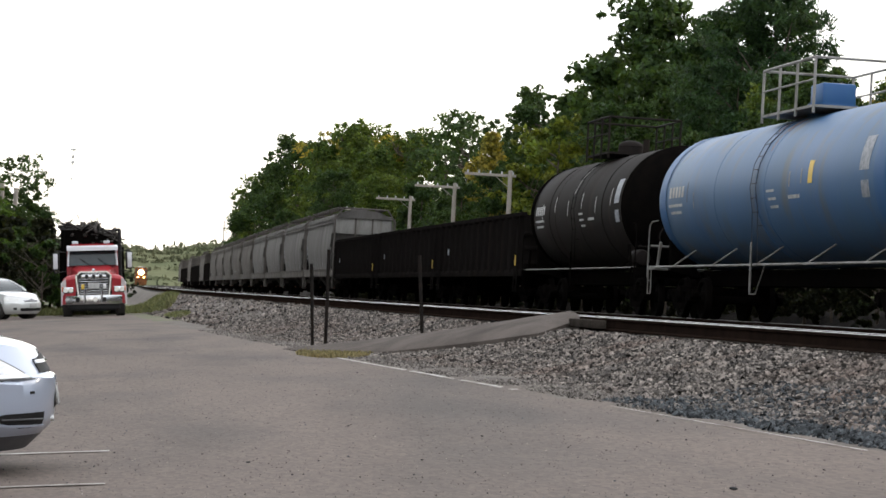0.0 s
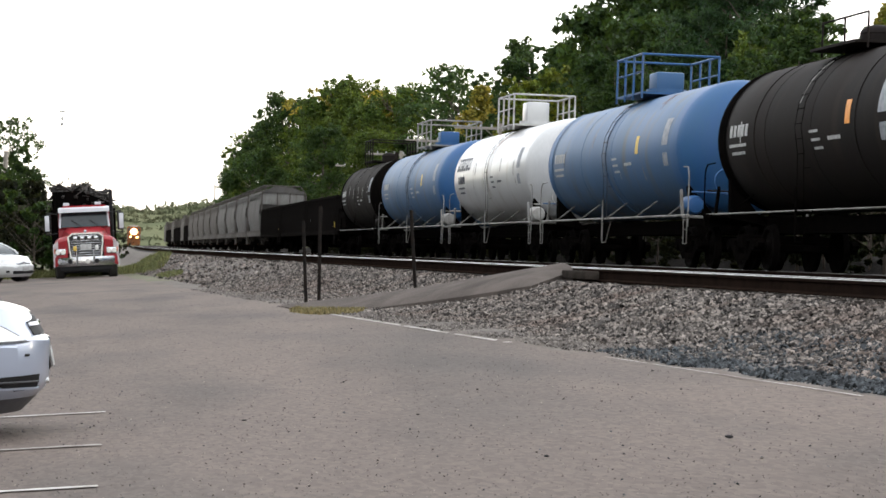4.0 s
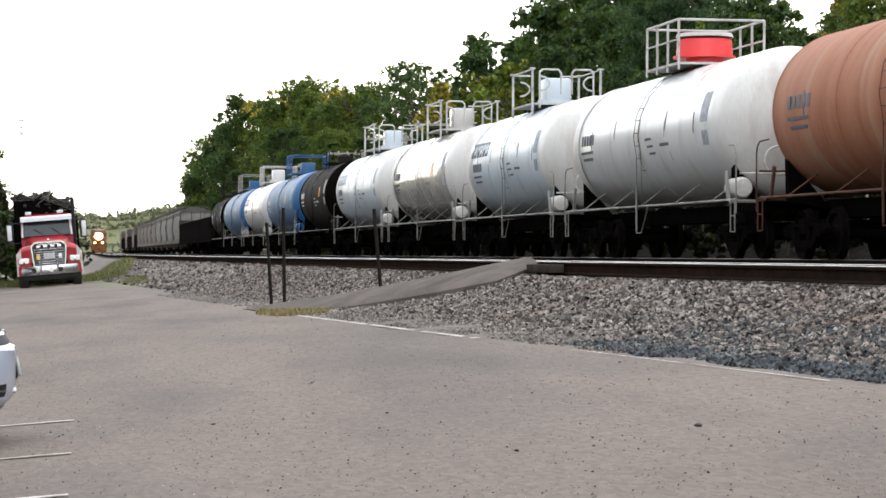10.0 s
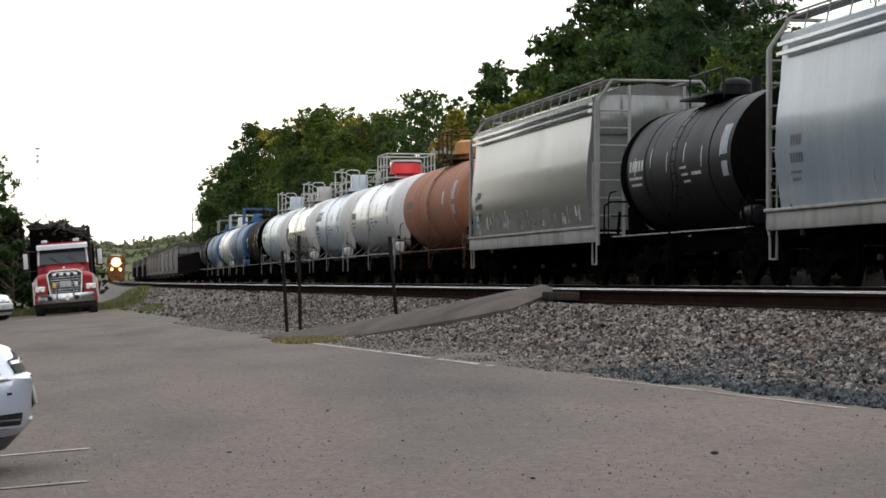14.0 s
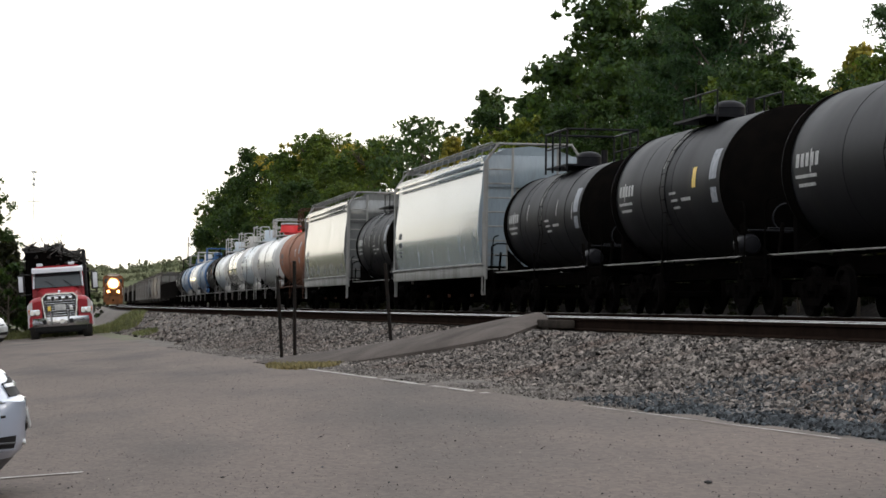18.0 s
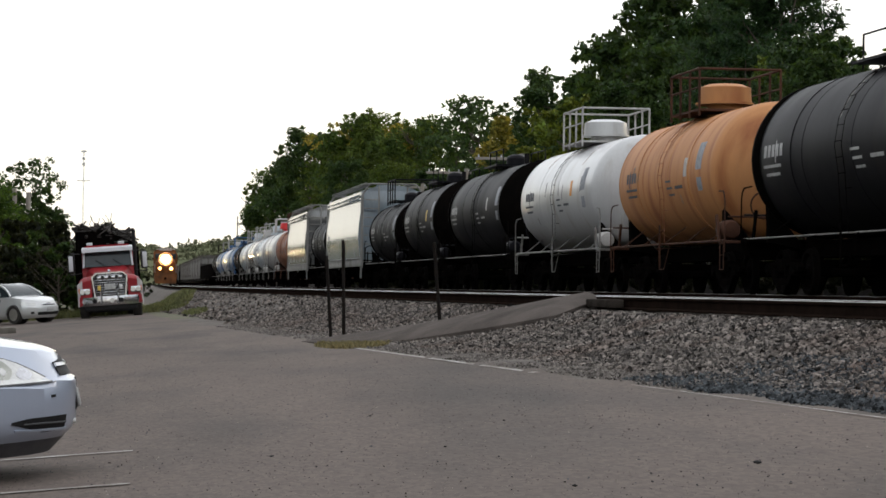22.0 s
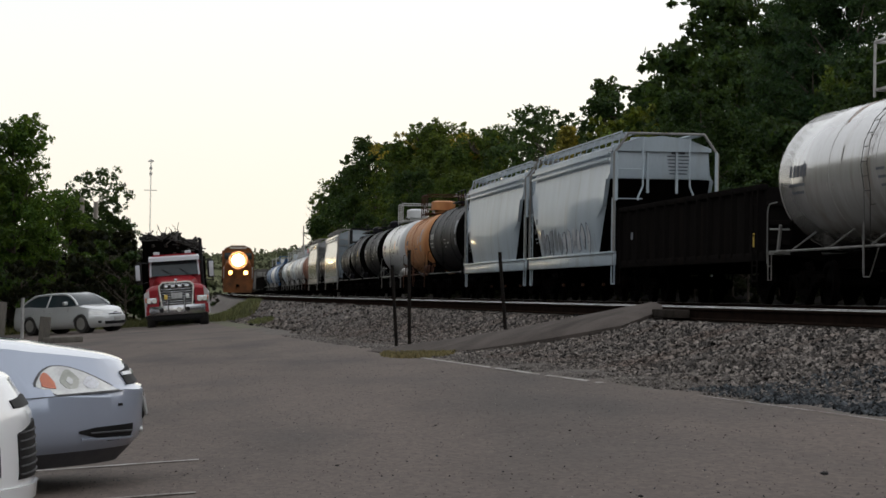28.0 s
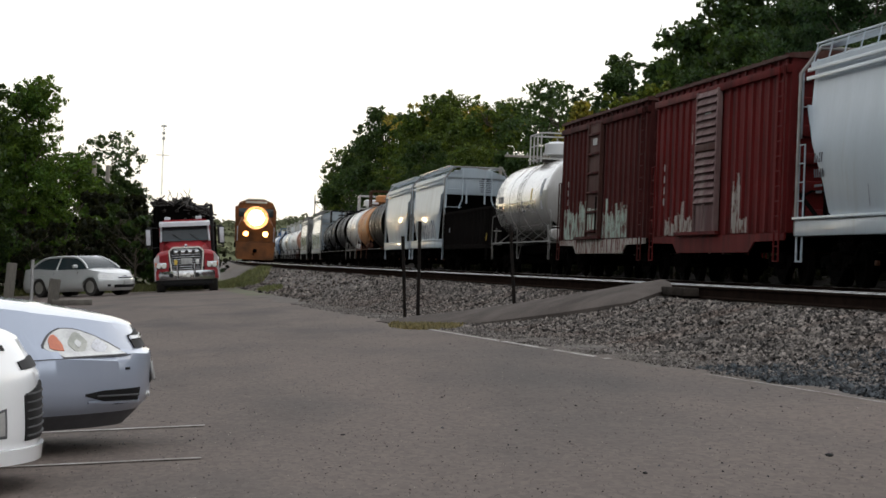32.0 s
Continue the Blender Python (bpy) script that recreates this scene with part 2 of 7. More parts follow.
M["black_brown"] = surf("black_brown", (0.011, 0.0095, 0.009), (0.016, 0.0128, 0.0115), scale=1.0, fine=20, rough=0.7, spec=0.04, dirt=(0.026, 0.02, 0.016), dirt_amt=0.3, dirt_scale=1.3, **SD)
M["rust_brown"] = surf("rust_brown", (0.2025, 0.0675, 0.03375), (0.2475, 0.1087, 0.06), scale=1.3, fine=18, rough=0.7, spec=0.2, stretch=(0.3, 1.8, 0.3), dirt=(0.3, 0.21, 0.1575), dirt_amt=0.3, dirt_scale=1.0, dirt_stretch=(0.3, 1.6, 0.2))
M["rust_dark"] = surf("rust_dark", (0.072, 0.033, 0.021), (0.045, 0.023, 0.016), scale=2, fine=20, rough=0.8, spec=0.1)
M["orange"] = surf("orange", (0.45, 0.205, 0.075), (0.40, 0.185, 0.075), scale=1.2, fine=18, rough=0.6, spec=0.25, stretch=(1, 1, 0.3), dirt=(0.195, 0.04875, 0.0165), dirt_amt=0.5, dirt_scale=1.3, dirt_stretch=(0.5, 1.6, 0.25))
M["grey_hop"] = surf("grey_hop", (0.20, 0.204, 0.204), (0.145, 0.145, 0.143), scale=1.0, fine=18, rough=0.17, metal=0.4, rough_var=0.03, dirt=(0.11, 0.098, 0.086), dirt_amt=0.45, dirt_scale=1.3, **SD)
M["grey_hop2"] = surf("grey_hop2", (0.225, 0.268, 0.30), (0.183, 0.217, 0.246), scale=1.0, fine=18, rough=0.2, coat=0.35, rough_var=0.03, dirt=(0.15, 0.145, 0.14), dirt_amt=0.3, dirt_scale=1.3, **SD)
M["grey_mid"] = surf("grey_mid", (0.118, 0.112, 0.107), (0.082, 0.077, 0.074), scale=1.0, fine=18, rough=0.75, spec=0.1, dirt=(0.06, 0.05, 0.044), dirt_amt=0.5, dirt_scale=1.3, **SD)
M["grey_old"] = surf("grey_old", (0.098, 0.088, 0.08), (0.062, 0.055, 0.05), scale=1.0, fine=18, rough=0.8, spec=0.08, dirt=(0.045, 0.036, 0.03), dirt_amt=0.5, dirt_scale=1.3, **SD)
M["grey_frame"] = surf("grey_frame", (0.24, 0.235, 0.225), (0.17, 0.165, 0.155), scale=1.5, fine=18, rough=0.6, spec=0.2, dirt=(0.09, 0.075, 0.06), dirt_amt=0.4, dirt_scale=1.6, **SD)
M["white_hop"] = surf("white_hop", (0.36, 0.42, 0.465), (0.32, 0.37, 0.41), scale=1.0, fine=18, rough=0.42, rough_var=0.03, coat=0.2, dirt=(0.23, 0.22, 0.2), dirt_amt=0.3, dirt_scale=1.3, **SD)
M["boxred_dull"] = surf("boxred_dull", (0.066, 0.017, 0.015), (0.040, 0.011, 0.010), scale=1.2, fine=18, rough=0.8, spec=0.06, dirt=(0.018, 0.008, 0.007), dirt_amt=0.6, dirt_scale=1.6, **SD)
M["boxred"] = surf("boxred", (0.105, 0.0115, 0.011), (0.066, 0.0095, 0.009), scale=1.2, fine=18, rough=0.75, spec=0.08, dirt=(0.032, 0.009, 0.008), dirt_amt=0.5, dirt_scale=1.6, **SD)
M["boxdoor"] = surf("boxdoor", (0.0504, 0.01733, 0.01418), (0.0693, 0.0378, 0.0315), scale=1.6, fine=18, rough=0.75, spec=0.1, dirt=(0.0819, 0.06615, 0.05985), dirt_amt=0.3, dirt_scale=2, **SD)
M["peel_green"] = surf("peel_green", (0.30, 0.37, 0.32), (0.09, 0.035, 0.03), scale=4, fine=26, rough=0.75, spec=0.1, mix=(0.43, 0.6), stretch=(1, 1.6, 0.4))
M["door_tan"] = surf("door_tan", (0.17, 0.115, 0.11), (0.10, 0.055, 0.055), scale=1.6, fine=20, rough=0.8, spec=0.1, dirt=(0.26, 0.22, 0.2), dirt_amt=0.4, dirt_scale=1.8, **SD)
M["peel"] = surf("peel", (0.27, 0.25, 0.225), (0.085, 0.024, 0.019), scale=3.5, fine=26, rough=0.75, spec=0.1, mix=(0.48, 0.57), stretch=(1, 1.6, 0.45))
M["gondola"] = surf("gondola", (0.011, 0.0098, 0.0092), (0.0075, 0.0066, 0.006), scale=1.4, fine=20, rough=0.95, spec=0.0, dirt=(0.017, 0.0135, 0.0115), dirt_amt=0.3, dirt_scale=1.3, **SD)
# far darker than sooty steel: shade beneath the cars is put into these colours
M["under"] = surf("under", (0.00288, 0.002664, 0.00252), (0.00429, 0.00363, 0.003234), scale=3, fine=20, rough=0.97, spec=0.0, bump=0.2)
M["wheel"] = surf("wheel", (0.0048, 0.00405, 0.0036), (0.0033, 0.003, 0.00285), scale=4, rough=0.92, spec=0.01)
M["rail_pale"] = surf("rail_pale", (0.2, 0.195, 0.187), (0.13, 0.124, 0.117), scale=2, fine=20, rough=0.65, spec=0.2, dirt=(0.08, 0.065, 0.052), dirt_amt=0.4, dirt_scale=3)
M["rail_white"] = surf("rail_white", (0.42, 0.415, 0.40), (0.32, 0.31, 0.295), scale=2, fine=20, rough=0.6, spec=0.2, dirt=(0.16, 0.13, 0.105), dirt_amt=0.4, dirt_scale=3)
M["rail_worn"] = surf("rail_worn", (0.05, 0.047, 0.044), (0.03, 0.027, 0.025), scale=2, fine=20, rough=0.8, spec=0.1)
M["head_grey"] = surf("head_grey", (0.49, 0.48, 0.47), (0.41, 0.40, 0.385), scale=1.0, fine=20, rough=0.45, dirt=(0.22, 0.17, 0.13), dirt_amt=0.4, dirt_scale=1.2, **SD)
M["mark_black"] = surf("mark_black", (0.05, 0.055, 0.07), rough=0.6, scale=8)
M["mark_white"] = surf("mark_white", (0.42, 0.42, 0.41), (0.26, 0.26, 0.255), rough=0.6, scale=8)
M["mark_yellow"] = surf("mark_yellow", (0.62, 0.42, 0.06), rough=0.5, scale=8)
M["mark_orange"] = surf("mark_orange", (0.70, 0.28, 0.04), rough=0.5, scale=8)
M["mark_grey"] = surf("mark_grey", (0.14, 0.155, 0.18), (0.24, 0.25, 0.27), rough=0.6, scale=8, mix=(0.4, 0.55))
M["graffiti"] = surf("graffiti", (0.20, 0.22, 0.24), (0.12, 0.135, 0.15), rough=0.5, scale=3)
M["graffiti_pale"] = surf("graffiti_pale", (0.46, 0.47, 0.48), (0.36, 0.37, 0.38), rough=0.5, scale=3)
M["rust_streak"] = surf("rust_streak", (0.20, 0.085, 0.04), (0.30, 0.2, 0.13), scale=5, fine=30, rough=0.85, spec=0.1)
M["scuff"] = surf("scuff", (0.16, 0.15, 0.14), (0.3, 0.28, 0.26), scale=6, fine=30, rough=0.85, spec=0.1)
M["redtop"] = surf("redtop", (0.68, 0.03, 0.04), (0.6, 0.04, 0.04), rough=0.4, scale=3)
M["loco"] = surf("loco", (0.17, 0.062, 0.02), (0.10, 0.042, 0.017), rough=0.7, spec=0.15, scale=1.5, dirt=(0.04, 0.024, 0.014), dirt_amt=0.45, dirt_scale=1.2)
# surface colour that paints the headlight's orange halo
M["halo_orange"] = surf("halo_orange", (0.34, 0.12, 0.03), (0.25, 0.09, 0.025), rough=0.6, scale=2)
M["loco_roof"] = surf("loco_roof", (0.42, 0.4, 0.36), (0.32, 0.3, 0.28), rough=0.6, scale=2)
M["headlight"] = glow("headlight", (1.0, 0.80, 0.48), 120.0)
M["ditchlight"] = glow("ditchlight", (1.0, 0.5, 0.15), 9.0)
# wide glowing disc standing in for the bloom of the lamps
M["headlight_dish"] = glow("headlight_dish", (1.0, 0.74, 0.36), 24.0)
M["redlamp"] = glow("redlamp", (1.0, 0.36, 0.10), 8.0)
# road vehicles
M["silver"] = surf("silver", (0.40, 0.445, 0.54), (0.38, 0.425, 0.52), scale=2, fine=200, rough=0.3, metal=0.3, coat=1.0, rough_var=0.03)
M["silver2"] = surf("silver2", (0.52, 0.53, 0.53), (0.48, 0.49, 0.49), scale=2, fine=200, rough=0.3, metal=0.3, coat=1.0, rough_var=0.03)
M["carwhite"] = surf("carwhite", (0.88, 0.885, 0.89), (0.85, 0.855, 0.86), scale=2, rough=0.3, coat=1.0, rough_var=0.03)
M["truckred"] = surf("truckred", (0.25, 0.007, 0.013), (0.20, 0.007, 0.012), scale=3, rough=0.4, spec=0.25, rough_var=0.05)
M["truckwhite"] = surf("truckwhite", (0.496, 0.504, 0.528), (0.4675, 0.476, 0.51), scale=3, rough=0.4, coat=0.3)
M["flare_grey"] = surf("flare_grey", (0.46, 0.43, 0.42), (0.36, 0.33, 0.33), scale=4, rough=0.5, spec=0.3)
M["chrome"] = surf("chrome", (0.56, 0.57, 0.59), (0.44, 0.44, 0.46), scale=4, rough=0.16, metal=1.0, rough_var=0.05)
M["blackplastic"] = surf("blackplastic", (0.012, 0.012, 0.013), (0.018, 0.0175, 0.0175), scale=8, rough=0.6, spec=0.15)
M["greyplastic"] = surf("greyplastic", (0.09, 0.09, 0.095), (0.07, 0.07, 0.075), scale=8, rough=0.6)
M["tyre"] = surf("tyre", (0.022, 0.021, 0.02), (0.034, 0.031, 0.028), scale=10, rough=0.85)
M["alloy"] = surf("alloy", (0.5, 0.5, 0.5), (0.42, 0.42, 0.42), scale=5, rough=0.35, metal=0.9)
M["lamp_clear"] = surf("lamp_clear", (0.66, 0.66, 0.64), (0.50, 0.50, 0.49), scale=9, rough=0.12, metal=0.3, coat=1.0)
M["lamp_amber"] = surf("lamp_amber", (0.62, 0.16, 0.06), (0.5, 0.12, 0.05), scale=9, rough=0.2, coat=1.0)
M["lamp_bowl"] = surf("lamp_bowl", (0.28, 0.29, 0.25), (0.40, 0.40, 0.36), scale=7, rough=0.25, metal=0.2, coat=1.0)
M["windscreen"] = surf("windscreen", (0.02, 0.03, 0.034), (0.03, 0.038, 0.042), scale=2, rough=0.06, spec=0.35, rough_var=0.02)
M["scrap"] = surf("scrap", (0.018, 0.017, 0.016), (0.045, 0.04, 0.036), scale=3, rough=0.8, spec=0.15, island=0.5)
M["weathered_wood"] = surf("weathered_wood", (0.13, 0.117, 0.1), (0.08, 0.072, 0.062), scale=5, fine=40, rough=0.9, stretch=(1, 1, 0.2))

# ---------------------------------------------------------------- mesh tools
def mesh_from(name, bm, material=None, smooth=None):
    me = bpy.data.meshes.new(name)
    bm.normal_update()
    bm.to_mesh(me)
    bm.free()
    if material:
        for mm in (material if isinstance(material, (list, tuple)) else [material]):
            me.materials.append(mm)
    if smooth:
        for pl in me.polygons:
            pl.use_smooth = True
        me.set_sharp_from_angle(angle=radians(smooth))
    return me


def part(name, bm, material, parent, label="", smooth=40, m=None):
    """One mesh object under a thing or a part; bm is a bmesh or a finished mesh."""
    me = bm if isinstance(bm, bpy.types.Mesh) else mesh_from(name, bm, material, smooth)
    ob = new(name, me)
    if parent is not None:
        ob.parent = parent
    if m is not None:
        ob.matrix_basis = m
    if label:
        ob["label"] = label
    return ob


def thing(name, label, category, group="", m=None, kind=""):
    ob = new(name)
    ob.empty_display_size = 0.3
    if m is not None:
        ob.matrix_basis = m
    return tagged(ob, label, category, group, kind)


def B():
    return bmesh.new()


def box(bm, c, s, rot=None, bevel=0.0):
    m = Matrix.Translation(c) @ (rot or Matrix()) @ Matrix.Diagonal((*s, 1))
    r = bmesh.ops.create_cube(bm, size=1.0, matrix=m)
    if bevel:
        es = list({e for v in r["verts"] for e in v.link_edges})
        bmesh.ops.bevel(bm, geom=es, offset=bevel, segments=2, affect="EDGES", profile=0.5)
    return bm


def cyl(bm, a, b, r, seg=10, r2=None):
    a, b = Vector(a), Vector(b)
    d = b - a
    q = d.to_track_quat("Z", "Y").to_matrix().to_4x4()
    bmesh.ops.create_cone(bm, cap_ends=True, segments=seg, radius1=r, radius2=r if r2 is None else r2, depth=d.length, matrix=Matrix.Translation((a + b) / 2) @ q)
    return bm


def pipe(bm, pts, r, seg=6):
    """A bent tube through the points."""
    pts = [Vector(p) for p in pts]
    rings, n = [], len(pts)
    d0 = (pts[1] - pts[0]).normalized()
    u = d0.orthogonal().normalized()
    for k, p in enumerate(pts):
        a = (p - pts[k - 1]).normalized() if k else d0
        b = (pts[k + 1] - p).normalized() if k < n - 1 else a
        t = (a + b).normalized() if (a + b).length > 0.01 else a
        u = (u - t * u.dot(t)).normalized()
        v = t.cross(u)
        w = r / max(0.6, a.dot(t))
        rings.append([tuple(p + (u * math.cos(6.28319 * i / seg) + v * math.sin(6.28319 * i / seg)) * w) for i in range(seg)])
    return loft(bm, rings)


def lathe_y(bm, prof, zc, seg=40, xc=0.0, zs=1.0):
    """Rings of (y, r) about a lengthwise axis at height zc."""
    rings = []
    for y, r in prof:
        if r < 1e-4:
            rings.append([bm.verts.new((xc, y, zc))])
        else:
            rings.append([bm.verts.new((xc + r * math.cos(2 * math.pi * k / seg), y, zc + zs * r * math.sin(2 * math.pi * k / seg))) for k in range(seg)])
    for p, q in zip(rings, rings[1:]):
        for k in range(seg):
            k2 = (k + 1) % seg
            if len(p) == 1:
                bm.faces.new((p[0], q[k2], q[k]))
            elif len(q) == 1:
                bm.faces.new((p[k], p[k2], q[0]))
            else:
                bm.faces.new((p[k], p[k2], q[k2], q[k]))
    bmesh.ops.recalc_face_normals(bm, faces=bm.faces)
    return bm


def loft(bm, sections, closed=True, caps=True):
    """Quads between equal-length loops of points."""
    rows = [[bm.verts.new(p) for p in s] for s in sections]
    n = len(rows[0])
    for p, q in zip(rows, rows[1:]):
        for k in range(n if closed else n - 1):
            k2 = (k + 1) % n
            bm.faces.new((p[k], p[k2], q[k2], q[k]))
    if caps and closed:
        bm.faces.new(rows[0][::-1])
        bm.faces.new(rows[-1])
    bmesh.ops.recalc_face_normals(bm, faces=bm.faces)
    return bm


CACHE = {}


def shared(key, build, material, smooth=40):
    """A mesh built once and used by all alike parts."""
    if key not in CACHE:
        CACHE[key] = mesh_from(key[0] if isinstance(key, tuple) else key, build(), material, smooth)
    return CACHE[key]


def arrays_mesh(name, verts, faces, material):
    """Mesh from numpy arrays; faces (n, 3) or (n, 4)."""
    me = bpy.data.meshes.new(name)
    verts, faces = np.asarray(verts, np.float32), np.asarray(faces, np.int32)
    k = faces.shape[1]
    me.vertices.add(len(verts))
    me.vertices.foreach_set("co", verts.ravel())
    me.loops.add(faces.size)
    me.loops.foreach_set("vertex_index", faces.ravel())
    me.polygons.add(len(faces))
    me.polygons.foreach_set("loop_start", np.arange(len(faces), dtype=np.int32) * k)
    me.update(calc_edges=True)
    for mm in (material if isinstance(material, (list, tuple)) else [material]):
        me.materials.append(mm)
    return me


# ---------------------------------------------------------------- plan: the two tracks and the lie of the land
RAIL = 1.033          # top of rail of the near track
RAIL2 = 1.06          # top of rail of the far track


def near_line(y):
    return 2.3 + 2.3e-4 * max(183.0 - y, 0.0) ** 2


def far_line(y):
    w = min(y, 180.0)
    return 15.7 - 0.0496 * w + 1.2e-4 * w * w - (y - w) * 0.0064


def heading(line, y):
    return -math.degrees(math.atan((line(y + 1) - line(y - 1)) / 2))


def lot_z(x, y):
    return 0.075 * max(min(x, 8.0), -9.0)


def ground_z(x, y):
    """Height of the land: sloping lot, gravel bank, two ballast beds, verge."""
    o1, o2 = x - near_line(y), x - far_line(y)
    base = lot_z(x, y)
    e = lot_z(near_line(y) - 4.1, y)
    if o1 < -4.1:
        return base
    top1, top2 = RAIL - 0.22, RAIL2 - 0.24
    prof = [(-4.1, e), (-3.2, e + 0.07), (-2.4, e + 0.24), (-1.55, top1 - 0.06), (-1.3, top1), (1.4, top1), (2.6, top1 - 0.35)]
    if o1 < 2.6:
        for (a, za), (b, zb) in zip(prof, prof[1:]):
            if o1 <= b:
                return za + (zb - za) * (o1 - a) / (b - a)
    if o2 < -2.4:
        return top1 - 0.35
    # the low bank at 4 to 6 m is added to block light under the cars
    prof2 = [(-2.4, top1 - 0.35), (-1.5, top2), (1.5, top2), (2.6, 0.6), (4.0, 1.5), (6.0, 1.5), (9.0, 0.3), (30.0, 0.9), (80.0, 3.0)]
    for (a, za), (b, zb) in zip(prof2, prof2[1:]):
        if o2 <= b:
            return za + (zb - za) * (o2 - a) / (b - a)
    return 3.0

# ---------------------------------------------------------------- ground
def build_ground():
    ys = [-250, -120, -60, -30, -15, -8, -3, 0, 3, 5] + [5 + 0.5 * k for k in range(1, 151)] + [80 + 1.5 * k for k in range(1, 40)] + [140 + 8 * k for k in range(1, 30)] + [400, 450, 520, 600, 700, 850, 1000, 1300, 1800, 3000, 4500]
    offs = [-2500, -900, -400, -200, -110, -70, -45, -32, -24, -20, -18, -16.5, -15, -14, -13, -12, -11, -10, -9, -8, -7, -6.2, -5.4, -4.8, -4.4, -4.1, -3.9, -3.6, -3.2, -2.8, -2.4, -2.0, -1.55, -1.3, -0.7, 0, 0.7, 1.4, 2.0, 2.6, 4, 5, 5.6, 6.2, 7, 8, 9, 10, 11, 13, 16, 20, 28, 40, 60, 100, 200, 500, 1200, 3000]
    me_v, me_f, mats = [], [], []
    for y in ys:
        for o in offs:
            x = near_line(max(y, -60)) + o
            n = noise.noise(Vector((x * 0.9, y * 0.9, 0)))
            if o == -4.1:
                x += 0.10 * n + 0.06 * noise.noise(Vector((1, y * 3.1, 4)))
            z = ground_z(x, max(y, -60))
            if o < -4.2:
                z += 0.0015 * n if o > -20 else 0.15 * n
            elif o < -1.2 or o > 1.5:
                z += 0.03 * n
            me_v.append((x, y, z))
    w = len(offs)
    for j in range(len(ys) - 1):
        for i in range(w - 1):
            me_f.append((j * w + i, j * w + i + 1, (j + 1) * w + i + 1, (j + 1) * w + i))
            x = (me_v[j * w + i][0] + me_v[j * w + i + 1][0]) / 2
            y = (ys[j] + ys[j + 1]) / 2
            o = (offs[i] + offs[i + 1]) / 2
            if o < -4.1:
                mats.append(0 if (x > -11 and -70 < y < 97) else 2)
            elif o < 13:
                if o < -1.4 and (o < -3.3 or y > 62 + 6 * noise.noise(Vector((x, y * 0.3, 5)))):
                    mats.append(3 if not (y > 76 and o < -2.6) else 2)
                else:
                    mats.append(1)
            else:
                mats.append(2)
    me = arrays_mesh("ground", me_v, me_f, [M["asphalt"], M["gravel"], M["soil"], M["dirt"]])
    me.polygons.foreach_set("material_index", np.array(mats, np.int32))
    me.polygons.foreach_set("use_smooth", np.ones(len(mats), bool))
    me.update()
    return tagged(new("ground", me), "worn grey asphalt lot running into a gravel bank", "ground", kind="structure")


build_ground()


def scatter_stones(name, n, y0, y1, o0, o1, size, label, seed, power=1.0, material="stone"):
    """Loose crushed rock as joined geometry."""
    rng = np.random.default_rng(seed)
    base = np.array([(1, 0, -0.3), (-0.5, 0.87, -0.3), (-0.5, -0.87, -0.3), (0.1, 0.05, 0.8), (-0.55, -0.4, 0.45), (0.5, 0.5, 0.35)], np.float64)
    tri = np.array([(0, 5, 3), (5, 1, 3), (1, 4, 3), (4, 2, 3), (2, 0, 3), (0, 1, 5), (1, 2, 4)], np.int64)
    yy = y0 + (y1 - y0) * rng.random(n) ** power
    oo = o0 + (o1 - o0) * rng.random(n)
    V = np.empty((n, 6, 3))
    for k in range(n):
        y, o = yy[k], oo[k]
        x = near_line(y) + o
        s = size * (0.55 + 0.9 * rng.random() ** 2)
        a, t = rng.random() * 6.283, rng.normal(0, 0.5, 2)
        ca, sa = math.cos(a), math.sin(a)
        p = base * (1 + 0.22 * rng.standard_normal((6, 3))) * s
        p = p @ np.array([(ca, -sa, t[0]), (sa, ca, t[1]), (-t[0], -t[1], 1.0)])
        V[k] = p + (x, y, ground_z(x, y) + 0.25 * s)
    F = (tri[None] + (np.arange(n) * 6)[:, None, None]).reshape(-1, 3)
    me = arrays_mesh(name, V.reshape(-1, 3), F, M[material])
    return tagged(new(name, me), label, "gravel", kind="stuff")


scatter_stones("ballast_stones", 68000, 13, 64, -3.6, -1.1, 0.0245, "loose grey crushed rock ballast on the bank", 3, 1.5)
scatter_stones("blue_stones", 13000, 13, 22, -4.05, -2.4, 0.021, "dark blue-grey fresh crushed stone at the lot's edge", 9, 1.0, "stone_blue")
scatter_stones("ballast_fringe", 11000, 20, 60, -4.12, -3.1, 0.017, "scattered small sandy stones along the edge of the lot", 4, 1.3, "stone_sand")
scatter_stones("lot_grit", 700, 8, 40, -9.5, -4.3, 0.006, "dark grit and pebbles lying on the asphalt", 12, 1.6, "stone_blue")
scatter_stones("lot_aggregate", 17000, 9, 60, -10.5, -4.3, 0.0042, "pale and dark aggregate worn proud of the asphalt", 14, 1.7, "stone_lot")
scatter_stones("far_ballast", 5000, 62, 120, -3.4, -1.1, 0.042, "grey crushed rock on the bank further down the line", 6, 1.3)
scatter_stones("track_ballast", 7000, 14, 80, -0.65, 1.5, 0.04, "grey crushed rock between the rails", 5, 1.4)

# ---------------------------------------------------------------- tracks
def sweep(line, off, ys, prof, z0):
    bm = B()
    loft(bm, [[(line(y) + off + px, y, z0 + pz) for px, pz in prof] for y in ys], caps=True)
    return bm


RAIL_YS = [-60 + 4 * k for k in range(16)] + [4 + 1.0 * k for k in range(120)] + [124 + 6 * k for k in range(100)]
RAIL_PROF = [(-0.07, -0.18), (0.07, -0.18), (0.07, -0.165), (0.012, -0.145), (0.012, -0.05), (0.036, -0.04), (0.036, -0.004), (-0.036, -0.004), (-0.036, -0.04), (-0.012, -0.05), (-0.012, -0.145), (-0.07, -0.165)]
